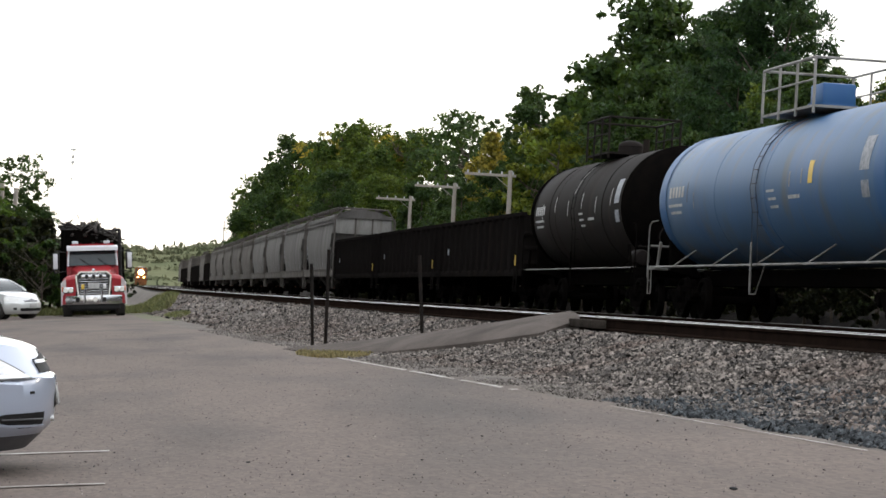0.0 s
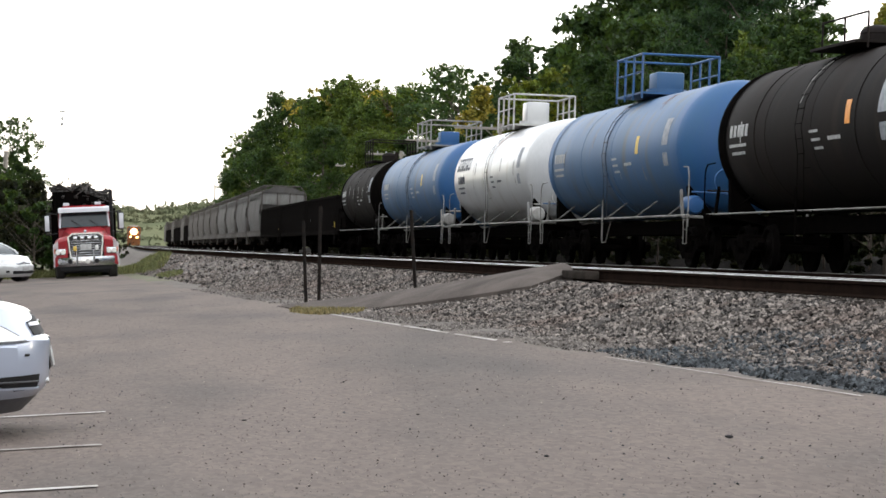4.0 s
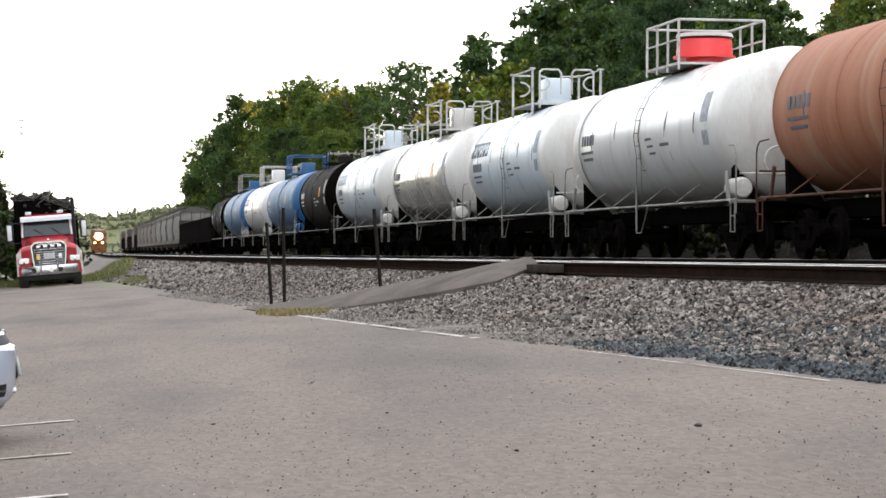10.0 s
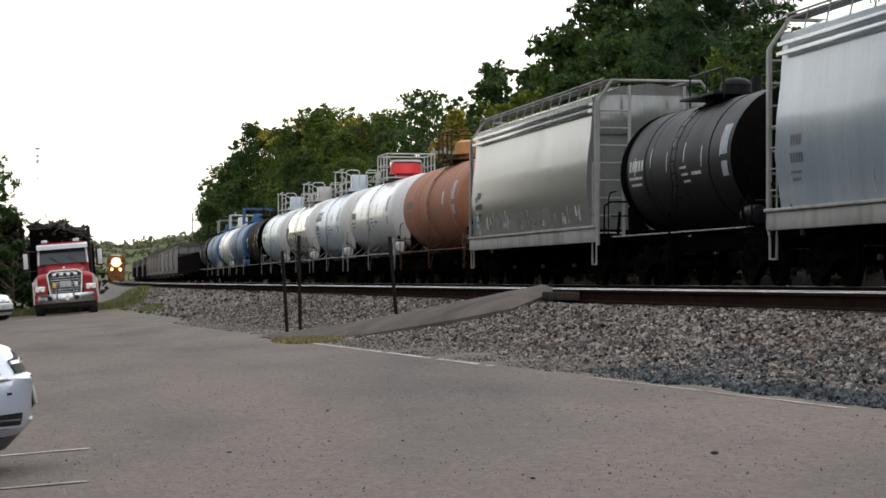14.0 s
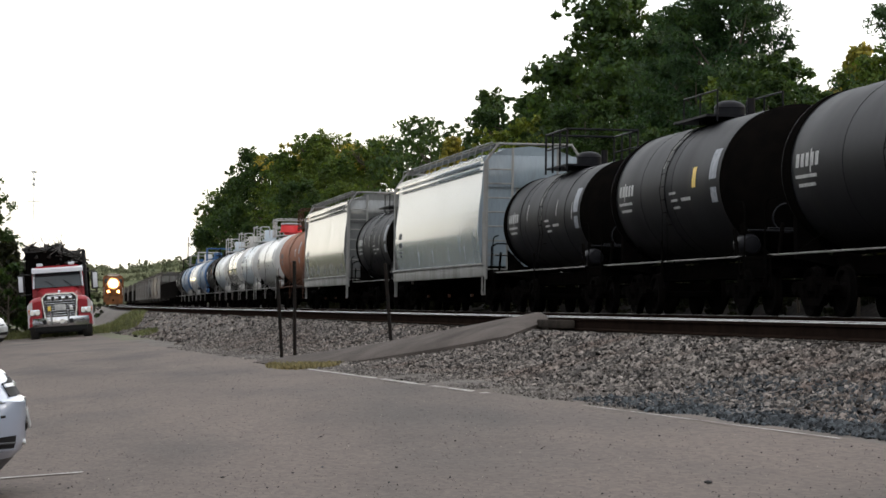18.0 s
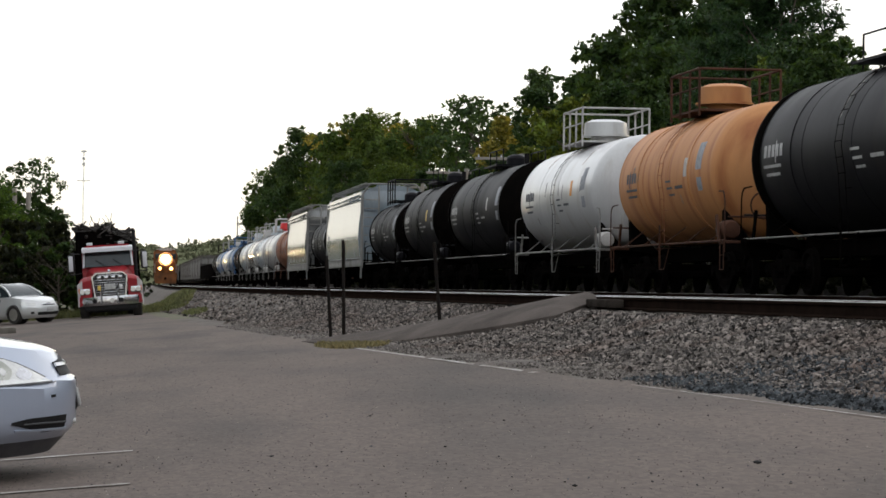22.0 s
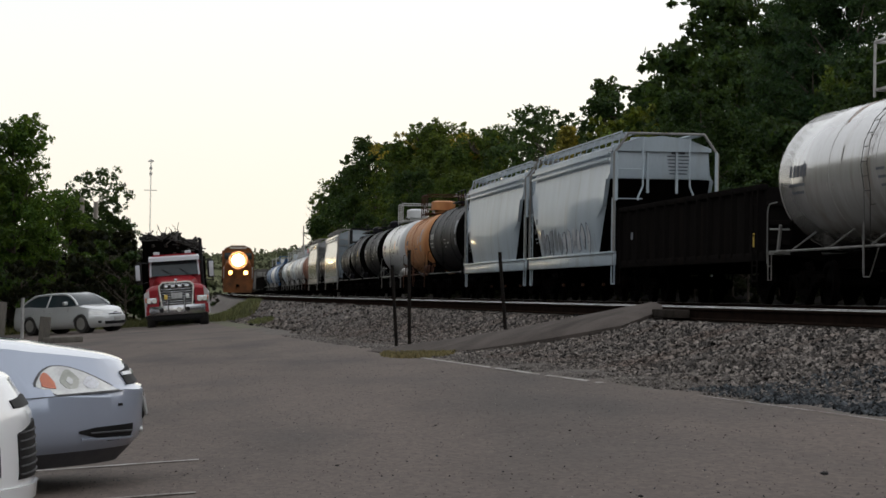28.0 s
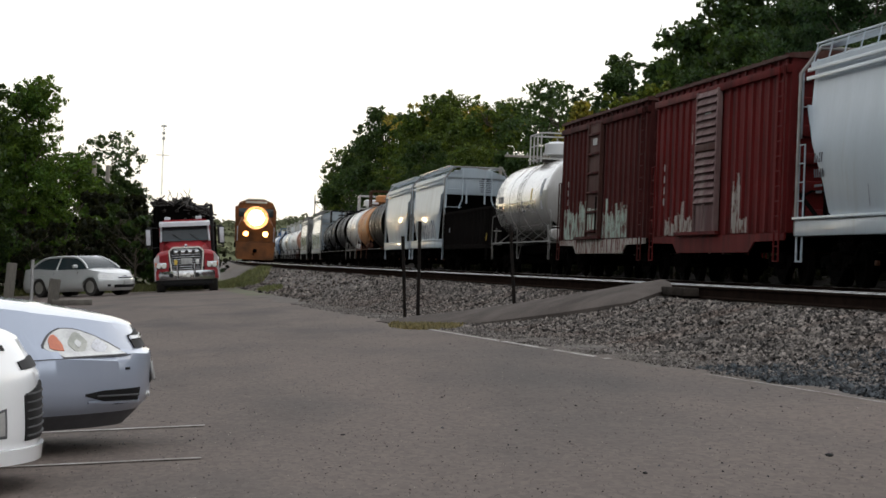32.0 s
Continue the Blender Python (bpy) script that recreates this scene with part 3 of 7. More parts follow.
HEAD_PROF = [(-0.038, -0.0065), (0.038, -0.0065), (0.037, -0.005), (0.03, 0.0), (-0.03, 0.0), (-0.037, -0.005)]


def build_track(name, line, z, label, ties):
    tr = thing(name, label, "railway track", kind="structure")
    for off in (-0.7525, 0.7525):
        r = part("rail", sweep(line, off, RAIL_YS, RAIL_PROF, z), M["rail"], tr, "rust-brown steel rail")
        part("railhead", sweep(line, off, RAIL_YS, HEAD_PROF, z), M["rail_top"], r, "bright worn railhead")
    def tie():
        return box(B(), (0, 0, 0), (2.6, 0.22, 0.17), bevel=0.012)
    me = shared("tie", tie, M["tie"])
    if ties:
        for k in range(ties):
            y = 8 + 0.53 * k
            if 31.0 < y < 37.0:
                continue
            part("tie", me, None, tr, m=pose(line(y) + random.uniform(-.05, .05), y, z - 0.275 + random.uniform(-.01, .01), 0, 0, heading(line, y)))
    else:
        bm = B()
        for k in range(220):
            y = 15 + 0.6 * k
            box(bm, (line(y), y, z - 0.275), (2.6, 0.22, 0.17))
        part("ties", bm, M["tie"], tr)
    return tr


build_track("railway_track", near_line, RAIL, "near railway track with rust-brown rails on timber ties", 200)
build_track("railway_track", far_line, RAIL2, "far railway track under the freight train", 0)


# paved path up the bank and over the near track
def build_crossing():
    bm = B()
    secs = []
    #      offset, z above, y near edge, y far edge
    for o, z, a, b in ((-4.3, None, 38.5, 42.0), (-3.85, 0.035, 38.0, 41.9), (-3.2, 0.10, 37.2, 41.3), (-2.4, 0.13, 35.6, 39.8), (-1.7, 0.11, 34.3, 38.2), (-1.2, 0.13, 35.0, 37.3), (-0.82, None, 35.5, 36.8)):
        row = []
        n = 10
        for k in range(n + 1):
            y = a + (b - a) * k / n
            x = near_line(y) + o
            g = ground_z(x, y)
            if o == -4.3:
                zz = g + 0.006
            elif o == -0.82:
                zz = RAIL - 0.01
            else:
                zz = g + z
                zz = min(zz, RAIL - 0.01)
            zz += (0.01 if o == -4.3 else 0.07) * math.sin(math.pi * k / n) - ((0.012 if o == -4.3 else 0.05) if k in (0, n) else 0)
            jag = 0.12 * noise.noise(Vector((o * 3, k, 2.2)))
            row.append((x, y + (jag if k in (0, n) else 0), zz))
        secs.append([(x, y, z - 0.3) for x, y, z in row[::-1]] + row)
    loft(bm, secs)
    path = part("path", bm, M["asphalt_path"], None)
    tagged(path, "grey asphalt path ramping up to the rails", "path", kind="structure")
    tagged(part("crossing_timber", box(B(), (near_line(34.6) - 0.95, 34.6, RAIL - 0.10), (0.22, 1.3, 0.12), Matrix.Rotation(radians(heading(near_line, 34.6)), 4, "Z"), bevel=0.015), M["tie"], None), "dark creosoted timber beside the rail", "timber", kind="structure")
    for o0, o1, nm in ((-0.70, 0.68, "asphalt filling between the rails"), (0.82, 2.3, "asphalt apron beyond the rail")):
        bm = B()
        secs = []
        for k in range(9):
            y = 31.5 + 0.65 * k
            x = near_line(y)
            z1 = RAIL - 0.012 - (0.25 if o1 > 2 else 0)
            secs.append([(x + o0, y, RAIL - 0.25), (x + o1, y, RAIL - 0.3), (x + o1, y, z1), (x + o0, y, RAIL - 0.012)])
        loft(bm, secs)
        tagged(part("crossing_panel", bm, M["asphalt_path"], None), nm, "crossing", kind="structure")


build_crossing()

# painted lines on the lot
def strip(name, pts, w, label):
    """A worn painted stripe laid on the lot along points (x, y)."""
    bm = B()
    prev = None
    n = 40
    rng = random.Random(5)
    for k in range(n + 1):
        f = k / n
        i = min(int(f * (len(pts) - 1)), len(pts) - 2)
        g = f * (len(pts) - 1) - i
        x = pts[i][0] * (1 - g) + pts[i + 1][0] * g
        y = pts[i][1] * (1 - g) + pts[i + 1][1] * g
        d = Vector((pts[i + 1][0] - pts[i][0], pts[i + 1][1] - pts[i][1], 0)).normalized()
        q = Vector((-d.y, d.x, 0)) * w / 2
        a, b = rng.uniform(0.75, 1.1), rng.uniform(0.75, 1.1)
        row = [bm.verts.new((x + q.x * a, y + q.y * a, ground_z(x + q.x, y + q.y) + 0.0075)), bm.verts.new((x - q.x * b, y - q.y * b, ground_z(x - q.x, y - q.y) + 0.0075))]
        if prev:
            bm.faces.new((prev[0], prev[1], row[1], row[0]))
        prev = row
    return tagged(part(name, bm, M["line"], None), label, "road marking", kind="structure")


strip("painted_line", [(near_line(y) - 4.22, y) for y in (24.5, 27, 30, 33, 36, 38.3)], 0.08, "worn white line along the edge of the lot")
strip("painted_line", [(near_line(y) - 4.2, y) for y in (15, 17, 19, 21)], 0.018, "faint white line along the edge of the lot")
for y in (17.0, 14.2, 11.75, 9.3):
    strip("parking_line", [(-0.08, y + 0.02), (-5.2, y - 0.25)], 0.085, "worn white parking bay line")


# ---------------------------------------------------------------- vegetation
def leaf_cloud(n_clumps, per, crown, size, rng, flat=0.7, slim=0.55):
    """Leaf quads in clumps. crown(u) gives a clump centre and radius for a random source."""
    out = []
    for _ in range(n_clumps):
        c, r = crown(rng)
        p = rng.standard_normal((per, 3))
        p /= np.linalg.norm(p, axis=1)[:, None] + 1e-9
        p *= (rng.random((per, 1)) ** 0.45) * np.array((1, 1, flat)) * r
        out.append(c + p)
    P = np.concatenate(out)
    n = len(P)
    a = rng.standard_normal((n, 3))
    a /= np.linalg.norm(a, axis=1)[:, None]
    b = np.cross(a, rng.standard_normal((n, 3)))
    b /= np.linalg.norm(b, axis=1)[:, None]
    s = size * (0.6 + 0.8 * rng.random((n, 1)))
    V = np.stack([P - a * s, P - b * s * slim + a * 0.1 * s, P + a * s, P + b * s * slim - a * 0.1 * s], 1).reshape(-1, 3)
    F = np.arange(4 * n).reshape(-1, 4)
    return V, F


def limbs(bm, h, r, rng, n=9, top=0.85, wide=0.3, lean=0.0):
    """Tapered trunk with limbs."""
    pts = [Vector((lean * h * f + 0.02 * h * noise.noise(Vector((f * 3, h, 1))), 0.02 * h * noise.noise(Vector((f * 3, h, 7))), h * top * f)) for f in (0, 0.2, 0.4, 0.6, 0.8, 1.0)]
    for k in range(5):
        cyl(bm, pts[k], pts[k + 1], r * (1 - 0.18 * k), 9, r * (1 - 0.18 * (k + 1)))
    for k in range(n):
        f = rng.uniform(0.25, 0.95)
        p = pts[0].lerp(pts[5], f)
        a = rng.uniform(0, 6.28)
        d = Vector((math.cos(a), math.sin(a), rng.uniform(0.4, 1.0))).normalized() * h * wide * rng.uniform(0.6, 1.1) * (1.15 - 0.6 * f)
        q = p + d * 0.55 + Vector((0, 0, -0.02 * h))
        cyl(bm, p, q, r * 0.38 * (1.1 - f * 0.6), 6, r * 0.2)
        cyl(bm, q, p + d, r * 0.2, 5, r * 0.06)
        e = p + d * 0.55 + Vector((-d.y, d.x, abs(d.z))) * 0.4
        cyl(bm, q, e, r * 0.16, 5, r * 0.05)


TREES = {}


def tree_kind(key, h, wide, mat_name, kind, seed, leaf=0.3, clumps=60, per=80, low=0.22):
    """Trunk and crown meshes of one kind of tree, kept for its copies."""
    rng = np.random.default_rng(seed)
    rr = random.Random(seed)
    bm = B()
    limbs(bm, h, h * 0.018, rr, n=12, wide=wide * 0.8)
    trunk = mesh_from("trunk", bm, M["bark"], 50)

    # boughs of a broad crown: uneven lobes round the trunk, each a cloud of leaf clumps
    lobes = []
    for k in range(26):
        f = low + (0.91 - low) * (k + rng.random()) / 26
        prof = math.sin(math.pi * min(0.98, (f - low) / (1 - low) * 0.8 + 0.18)) ** 0.7
        if kind == "ovate":
            prof = (1.0 - (f - low) / (1.05 - low)) ** 0.75
        a, q = 2.4 * k + 0.9 * rng.random(), 0.3 + 0.5 * rng.random()
        rad = wide * h * prof * q
        lobes.append((np.array((rad * math.cos(a), rad * math.sin(a), h * f)), h * (0.075 + 0.065 * rng.random()) * (0.6 + 0.4 * prof)))

    def broad(g):
        c, r = lobes[g.integers(0, len(lobes))]
        d = g.standard_normal(3)
        d /= np.linalg.norm(d) + 1e-9
        reach = r * g.random() ** 0.45
        if g.random() < 0.3:
            return c + d * reach * 0.6, h * (0.035 + 0.02 * g.random())     # the dense heart of the bough
        if g.random() < 0.10:
            reach = r * (0.95 + 0.22 * g.random())          # sprigs past the outline
            return c + d * reach * np.array((1, 1, 0.8)), h * (0.010 + 0.012 * g.random())
        p = c + d * reach * np.array((1.15, 1.15, 0.75))
        return p, h * (0.013 + 0.022 * g.random() ** 1.5)

    # tiers of a pine: flat sprays along each bough, drooping at mid-length and turned up at the tip
    tiers = []
    for k in range(23):
        f = 0.10 + 0.88 * k / 23
        for j in range(7):
            a = 0.9 * j + 1.9 * k + 0.6 * rng.random()
            tiers.append((f + 0.05 * (rng.random() - 0.5), a, wide * h * (1.04 - f) ** 0.7 * (0.4 + 0.75 * rng.random())))

    def conifer(g):
        f, a, reach = tiers[g.integers(0, len(tiers))]
        q = 0.12 + 0.95 * g.random() ** 0.7
        side = g.normal(0, 0.10) * reach * q
        x, y = reach * q * math.cos(a) - side * math.sin(a), reach * q * math.sin(a) + side * math.cos(a)
        return np.array((x, y, h * f + 0.22 * reach * q - 0.25 * reach * q * (1 - q) + g.normal(0, 0.008) * h)), h * (0.017 + 0.022 * g.random())

    def airy(g):
        a, q = g.random() * 6.283, g.random() ** 0.5
        f = low + (1 - low) * g.random()
        rad = wide * h * (0.5 + 0.5 * math.sin(f * 7 + seed))
        return np.array((rad * q * math.cos(a), rad * q * math.sin(a), h * f)), h * (0.018 + 0.03 * g.random())

    fn = {"broad": broad, "ovate": broad, "conifer": conifer, "airy": airy}[kind]
    V, F = leaf_cloud(clumps, per, fn, leaf, rng, flat=0.5 if kind == "conifer" else 0.75, slim=0.26 if kind == "conifer" else 0.55)
    crown = arrays_mesh("crown", V, F, M[mat_name])
    TREES[key] = (trunk, crown)


def tree(key, x, y, s, label, category="tree", z=None, rz=0.0, group="", name="tree"):
    ob = thing(name, label, category, group, pose(x, y, (ground_z(x, y) if z is None else z) - 0.1, 0, 0, rz))
    for nm, me in zip(("trunk", "crown"), TREES[key]):
        o = part(nm, me, None, ob)
        o.scale = (s, s, s)
    return ob


tree_kind("oak", 15, 0.30, "leaf", "broad", 11, 0.135, 900, 34)
tree_kind("oak_b", 14, 0.34, "leaf", "broad", 12, 0.135, 900, 34)
tree_kind("dark", 16, 0.30, "leaf_dark", "broad", 13, 0.135, 1050, 34, 0.1)
tree_kind("dark_b", 14, 0.36, "leaf_dark", "broad", 14, 0.135, 1000, 34, 0.08)
tree_kind("walnut", 16, 0.32, "leaf_dark", "broad", 31, 0.16, 950, 30, 0.1)
tree_kind("maple", 15, 0.30, "leaf_mid", "broad", 21, 0.135, 900, 34)
tree_kind("maple_b", 14, 0.34, "leaf_mid", "broad", 22, 0.135, 900, 34)
tree_kind("linden", 15, 0.30, "leaf_mid", "ovate", 33, 0.12, 1000, 34, 0.06)
tree_kind("airy", 15, 0.24, "leaf_dark", "airy", 15, 0.18, 150, 30, 0.4)
# only yellow top sprays, whose colour stands in for sunlight on other crowns
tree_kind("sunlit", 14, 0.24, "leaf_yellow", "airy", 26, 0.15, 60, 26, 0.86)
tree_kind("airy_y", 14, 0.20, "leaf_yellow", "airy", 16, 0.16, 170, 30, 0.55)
tree_kind("light", 9, 0.42, "leaf_light", "broad", 17, 0.12, 420, 26, 0.1)
tree_kind("pine", 18, 0.33, "needle", "conifer", 18, 0.15, 2000, 34)
tree_kind("shrub", 3.2, 0.75, "leaf_shrub_shade", "broad", 19, 0.10, 150, 40, 0.02)
tree_kind("shrub_l", 3.0, 0.8, "leaf_dark", "broad", 20, 0.10, 150, 40, 0.02)


def along(u, y):
    """The x on the sight line at picture bearing u (in the level reference view) at distance y."""
    return (u - 214.0) / 4400.0 * y * 1.0


def stand(rows, group):
    for key, u, y, s, lab in rows:
        tree(key, along(u, y), y, s, lab, group=group, rz=random.uniform(0, 360))


DK = "dark green leafy tree behind the railway"
BACK = [
    ("walnut", 1140, 128, 1.17, "tall dark walnut tree with ragged drooping leaves"),
    ("pine", 1250, 112, 0.84, "dark layered pine beside the railway"),
    ("pine", 1345, 104, 0.98, "dark layered pine beside the railway"),
    ("dark_b", 1200, 124, 1.16, DK), ("walnut", 1075, 136, 0.96, "tall dark walnut tree with ragged drooping leaves"), ("dark", 1290, 118, 0.8, DK), ("dark_b", 1470, 98, 0.6, DK), ("airy_y", 1590, 110, 0.9, "thin tree with yellow leaves"), ("dark", 1640, 90, 0.62, DK), ("pine", 1720, 84, 0.8, "dark layered pine beside the railway"),
    ("dark_b", 1010, 150, 1.08, DK), ("dark", 940, 165, 1.02, DK), ("dark_b", 885, 178, 0.98, DK), ("light", 962, 126, 1.22, "bright green young tree behind the railway"),
    ("airy", 800, 190, 1.02, "thin-leaved tree with gaps against the sky"), ("airy_y", 838, 150, 0.8, "thin tree with yellow leaves"), ("airy", 758, 205, 1.05, "thin-leaved tree with gaps against the sky"),
    ("oak", 690, 225, 1.14, "broad green tree behind the railway"), ("oak_b", 640, 235, 1.21, "broad green tree behind the railway"), ("oak", 590, 250, 1.30, "broad green tree with sunlit yellow-green top"),
    ("oak_b", 545, 262, 1.25, "broad green tree with sunlit yellow-green top"), ("dark", 500, 275, 1.18, DK), ("dark_b", 462, 290, 1.14, DK), ("oak", 437, 310, 1.02, "broad green tree behind the railway"),
    # yellow overlays set on the oaks' tops to paint the sunlight there
    ("sunlit", 602, 253, 1.25, "yellow leaf overlay painting sunlight on a tree's top"), ("sunlit", 700, 228, 1.12, "yellow leaf overlay painting sunlight on a tree's top"), ("sunlit", 548, 265, 1.2, "yellow leaf overlay painting sunlight on a tree's top"),
    ("dark", 418, 325, 0.78, DK), ("dark_b", 398, 345, 0.62, DK), ("dark", 385, 370, 0.45, DK),
    ("dark_b", 720, 160, 0.62, DK), ("oak", 640, 175, 0.6, "leafy tree low behind the railway"), ("dark", 560, 200, 0.66, DK), ("dark_b", 790, 145, 0.6, DK), ("light", 690, 135, 0.42, "bright green scrub behind the railway"),
    ("dark", 880, 130, 0.55, DK), ("dark_b", 480, 240, 0.6, DK), ("dark", 1080, 100, 0.6, DK), ("dark_b", 1230, 92, 0.6, DK), ("dark", 1420, 84, 0.6, DK), ("dark_b", 440, 270, 0.5, DK),
]
stand(BACK, "trees behind the railway")
LEFT = [
    ("linden", -138, 104, 0.645, "fresh green pointed leafy tree at the side of the lot"), ("maple", -178, 108, 0.42, "green leafy tree at the side of the lot"), ("dark", -205, 112, 0.5, "dark green tree at the side of the lot"), ("maple_b", -62, 118, 0.5, "green leafy tree at the side of the lot"),
    ("dark_b", -30, 128, 0.5, "dark green tree at the side of the lot"), ("airy", 12, 150, 0.6, "thin-leaved tree with gaps against the sky"), ("dark", 40, 150, 0.42, "dark green tree at the side of the lot"), ("dark_b", 85, 175, 0.36, "dark green tree at the side of the lot"),
    ("dark", 130, 200, 0.3, "dark green tree at the side of the lot"), ("maple", 165, 230, 0.27, "green leafy tree at the side of the lot"), ("dark_b", 190, 260, 0.25, "dark green tree at the side of the lot"),
    ("dark", -260, 96, 0.6, "dark green tree at the side of the lot"), ("dark_b", -340, 90, 0.62, "dark green tree at the side of the lot"), ("maple", -430, 86, 0.6, "green leafy tree at the side of the lot"),
]
stand(LEFT, "trees beside the lot")
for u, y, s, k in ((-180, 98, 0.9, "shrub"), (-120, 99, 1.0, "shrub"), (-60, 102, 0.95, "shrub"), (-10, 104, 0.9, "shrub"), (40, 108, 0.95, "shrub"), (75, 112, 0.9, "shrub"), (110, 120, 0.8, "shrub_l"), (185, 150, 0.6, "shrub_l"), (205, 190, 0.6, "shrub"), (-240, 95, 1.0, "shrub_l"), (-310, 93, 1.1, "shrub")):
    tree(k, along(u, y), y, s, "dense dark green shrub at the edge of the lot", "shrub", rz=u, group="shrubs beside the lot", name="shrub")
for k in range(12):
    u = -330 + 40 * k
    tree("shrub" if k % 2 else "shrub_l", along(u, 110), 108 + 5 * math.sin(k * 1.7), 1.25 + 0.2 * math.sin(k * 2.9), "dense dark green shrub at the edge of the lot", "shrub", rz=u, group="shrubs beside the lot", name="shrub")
# unseen trees added round the lot to shade it and reflect in the cars
for k in range(26):
    a = radians(105 + 75 * k / 25)
    r = 52 + 10 * math.sin(k * 2.1)
    tree("dark" if k % 2 else "oak_b", r * math.cos(a) * 0.75 - 4, r * math.sin(a) * 1.1, 0.8, "unseen dark leafy tree added round the lot", group="trees round the lot", rz=k * 50)
for k in range(29):
    tree("dark_b" if k % 2 else "oak", -31 - 4 * math.sin(k * 1.7) - 0.5 * max(0, k - 20), -6 + 9.6 * k, 1.45, "unseen dark leafy tree added round the lot", group="trees round the lot", rz=k * 37)
# unseen row that keeps the low sun off the lot
for k in range(10):
    tree("dark", 32 + 6 * math.sin(k), -50 + 14 * k, 0.9, DK, group="trees round the lot", rz=k * 70)

# mostly unseen row added behind the train to block the low sun
for k in range(18):
    y = -8 + 6.2 * k
    tree(("dark", "dark_b", "oak")[k % 3], far_line(max(y, 0)) + 15 + 3.5 * math.sin(k * 2.2), y, 0.72 + 0.1 * math.sin(k * 1.3), DK, group="trees round the lot", rz=k * 83)

# dense scrub added beyond the train to block the light under it
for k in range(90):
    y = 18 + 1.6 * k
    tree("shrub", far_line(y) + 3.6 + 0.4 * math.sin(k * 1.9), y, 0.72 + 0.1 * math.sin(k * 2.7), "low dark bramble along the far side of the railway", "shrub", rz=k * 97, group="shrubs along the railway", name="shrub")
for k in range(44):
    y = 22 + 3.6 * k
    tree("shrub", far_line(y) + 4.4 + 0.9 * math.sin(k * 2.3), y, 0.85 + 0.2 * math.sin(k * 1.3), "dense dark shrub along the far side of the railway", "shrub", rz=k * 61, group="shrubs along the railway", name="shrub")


def build_hill():
    """Wooded ridge far down the line."""
    bm = B()
    rng = np.random.default_rng(8)
    V, F = [], []
    nx, ny = 150, 14
    for j in range(ny):
        for i in range(nx):
            x, y = -700 + 1500 * i / (nx - 1), 1250 + 40 * j
            h = 22 + 6.5 * min(1.0, max(0.0, x / 55)) + 1.2 * math.sin(i * 0.5) + 0.8 * math.sin(i * 1.3) + 8 * min(1.0, max(0.0, (x - 80) / 300))
            z = h * math.sin(min(1.0, j / 7) * math.pi / 2) + 1.8 * noise.noise(Vector((x * 0.05, y * 0.05, 3))) + 2.2 * noise.noise(Vector((x * 0.16, y * 0.16, 9)))
            V.append((x, y, z))
    for j in range(ny - 1):
        for i in range(nx - 1):
            F.append((j * nx + i, j * nx + i + 1, (j + 1) * nx + i + 1, (j + 1) * nx + i))
    hill = tagged(new("backdrop", arrays_mesh("backdrop", V, F, M["hill"])), "wooded ridge far beyond the line, paled in colour for haze", "hill", kind="structure")
    P = []
    for k in range(9500):
        i = rng.integers(0, nx * (ny - 5))
        P.append((np.array(V[i]) + rng.normal(0, 3.5, 3) * (1, 1, 0.1) - (0, 0, 0.8), 1.8 + 2.2 * rng.random()))
    out = [np.array(c) + rng.standard_normal((18, 3)) * np.array((1, 1, 0.7)) * r * 0.6 for c, r in P]
    C = np.concatenate(out)
    n = len(C)
    a, b = 0.8 * rng.standard_normal((n, 3)), 0.8 * rng.standard_normal((n, 3))
    Vq = np.stack([C - a, C - b * 0.8, C + a, C + b * 0.8], 1).reshape(-1, 3)
    tagged(new("far_woods", arrays_mesh("far_woods", Vq, np.arange(4 * n).reshape(-1, 4), M["hill"])), "far woods on the ridge, paled in colour for haze", "woods", kind="stuff")


build_hill()


def grass_patch(name, cx, cy, rx, ry, n, h, material, label, seed):
    rng = np.random.default_rng(seed)
    V = []
    for _ in range(n):
        a, q = rng.random() * 6.283, rng.random() ** 0.6
        x, y = cx + rx * q * math.cos(a), cy + ry * q * math.sin(a)
        z = ground_z(x, y)
        t = rng.random() * 6.283
        w, hh = 0.012 + 0.012 * rng.random(), h * (0.4 + 0.8 * rng.random())
        d = rng.normal(0, 0.4 * h, 2)
        c, s = math.cos(t) * w, math.sin(t) * w
        V += [(x - c, y - s, z), (x + c, y + s, z), (x + d[0], y + d[1], z + hh)]
    me = arrays_mesh(name, V, np.arange(len(V)).reshape(-1, 3), material)
    return tagged(new(name, me), label, "grass", kind="stuff")


grass_patch("dry_grass", 3.15, 38.3, 0.55, 2.2, 3500, 0.06, M["dry_grass"], "patch of dry yellow grass at the edge of the lot", 1)
grass_patch("grass", 0.9, 112, 1.2, 14, 7000, 0.16, M["grass"], "green grass on the verge beside the lot", 2)
grass_patch("grass", 1.65, 86, 0.45, 4.5, 1500, 0.1, M["grass"], "thin grass at the foot of the gravel bank", 3)
grass_patch("grass", -5, 101, 6, 4, 7000, 0.3, M["grass"], "rough green grass behind the parked vehicles", 4)

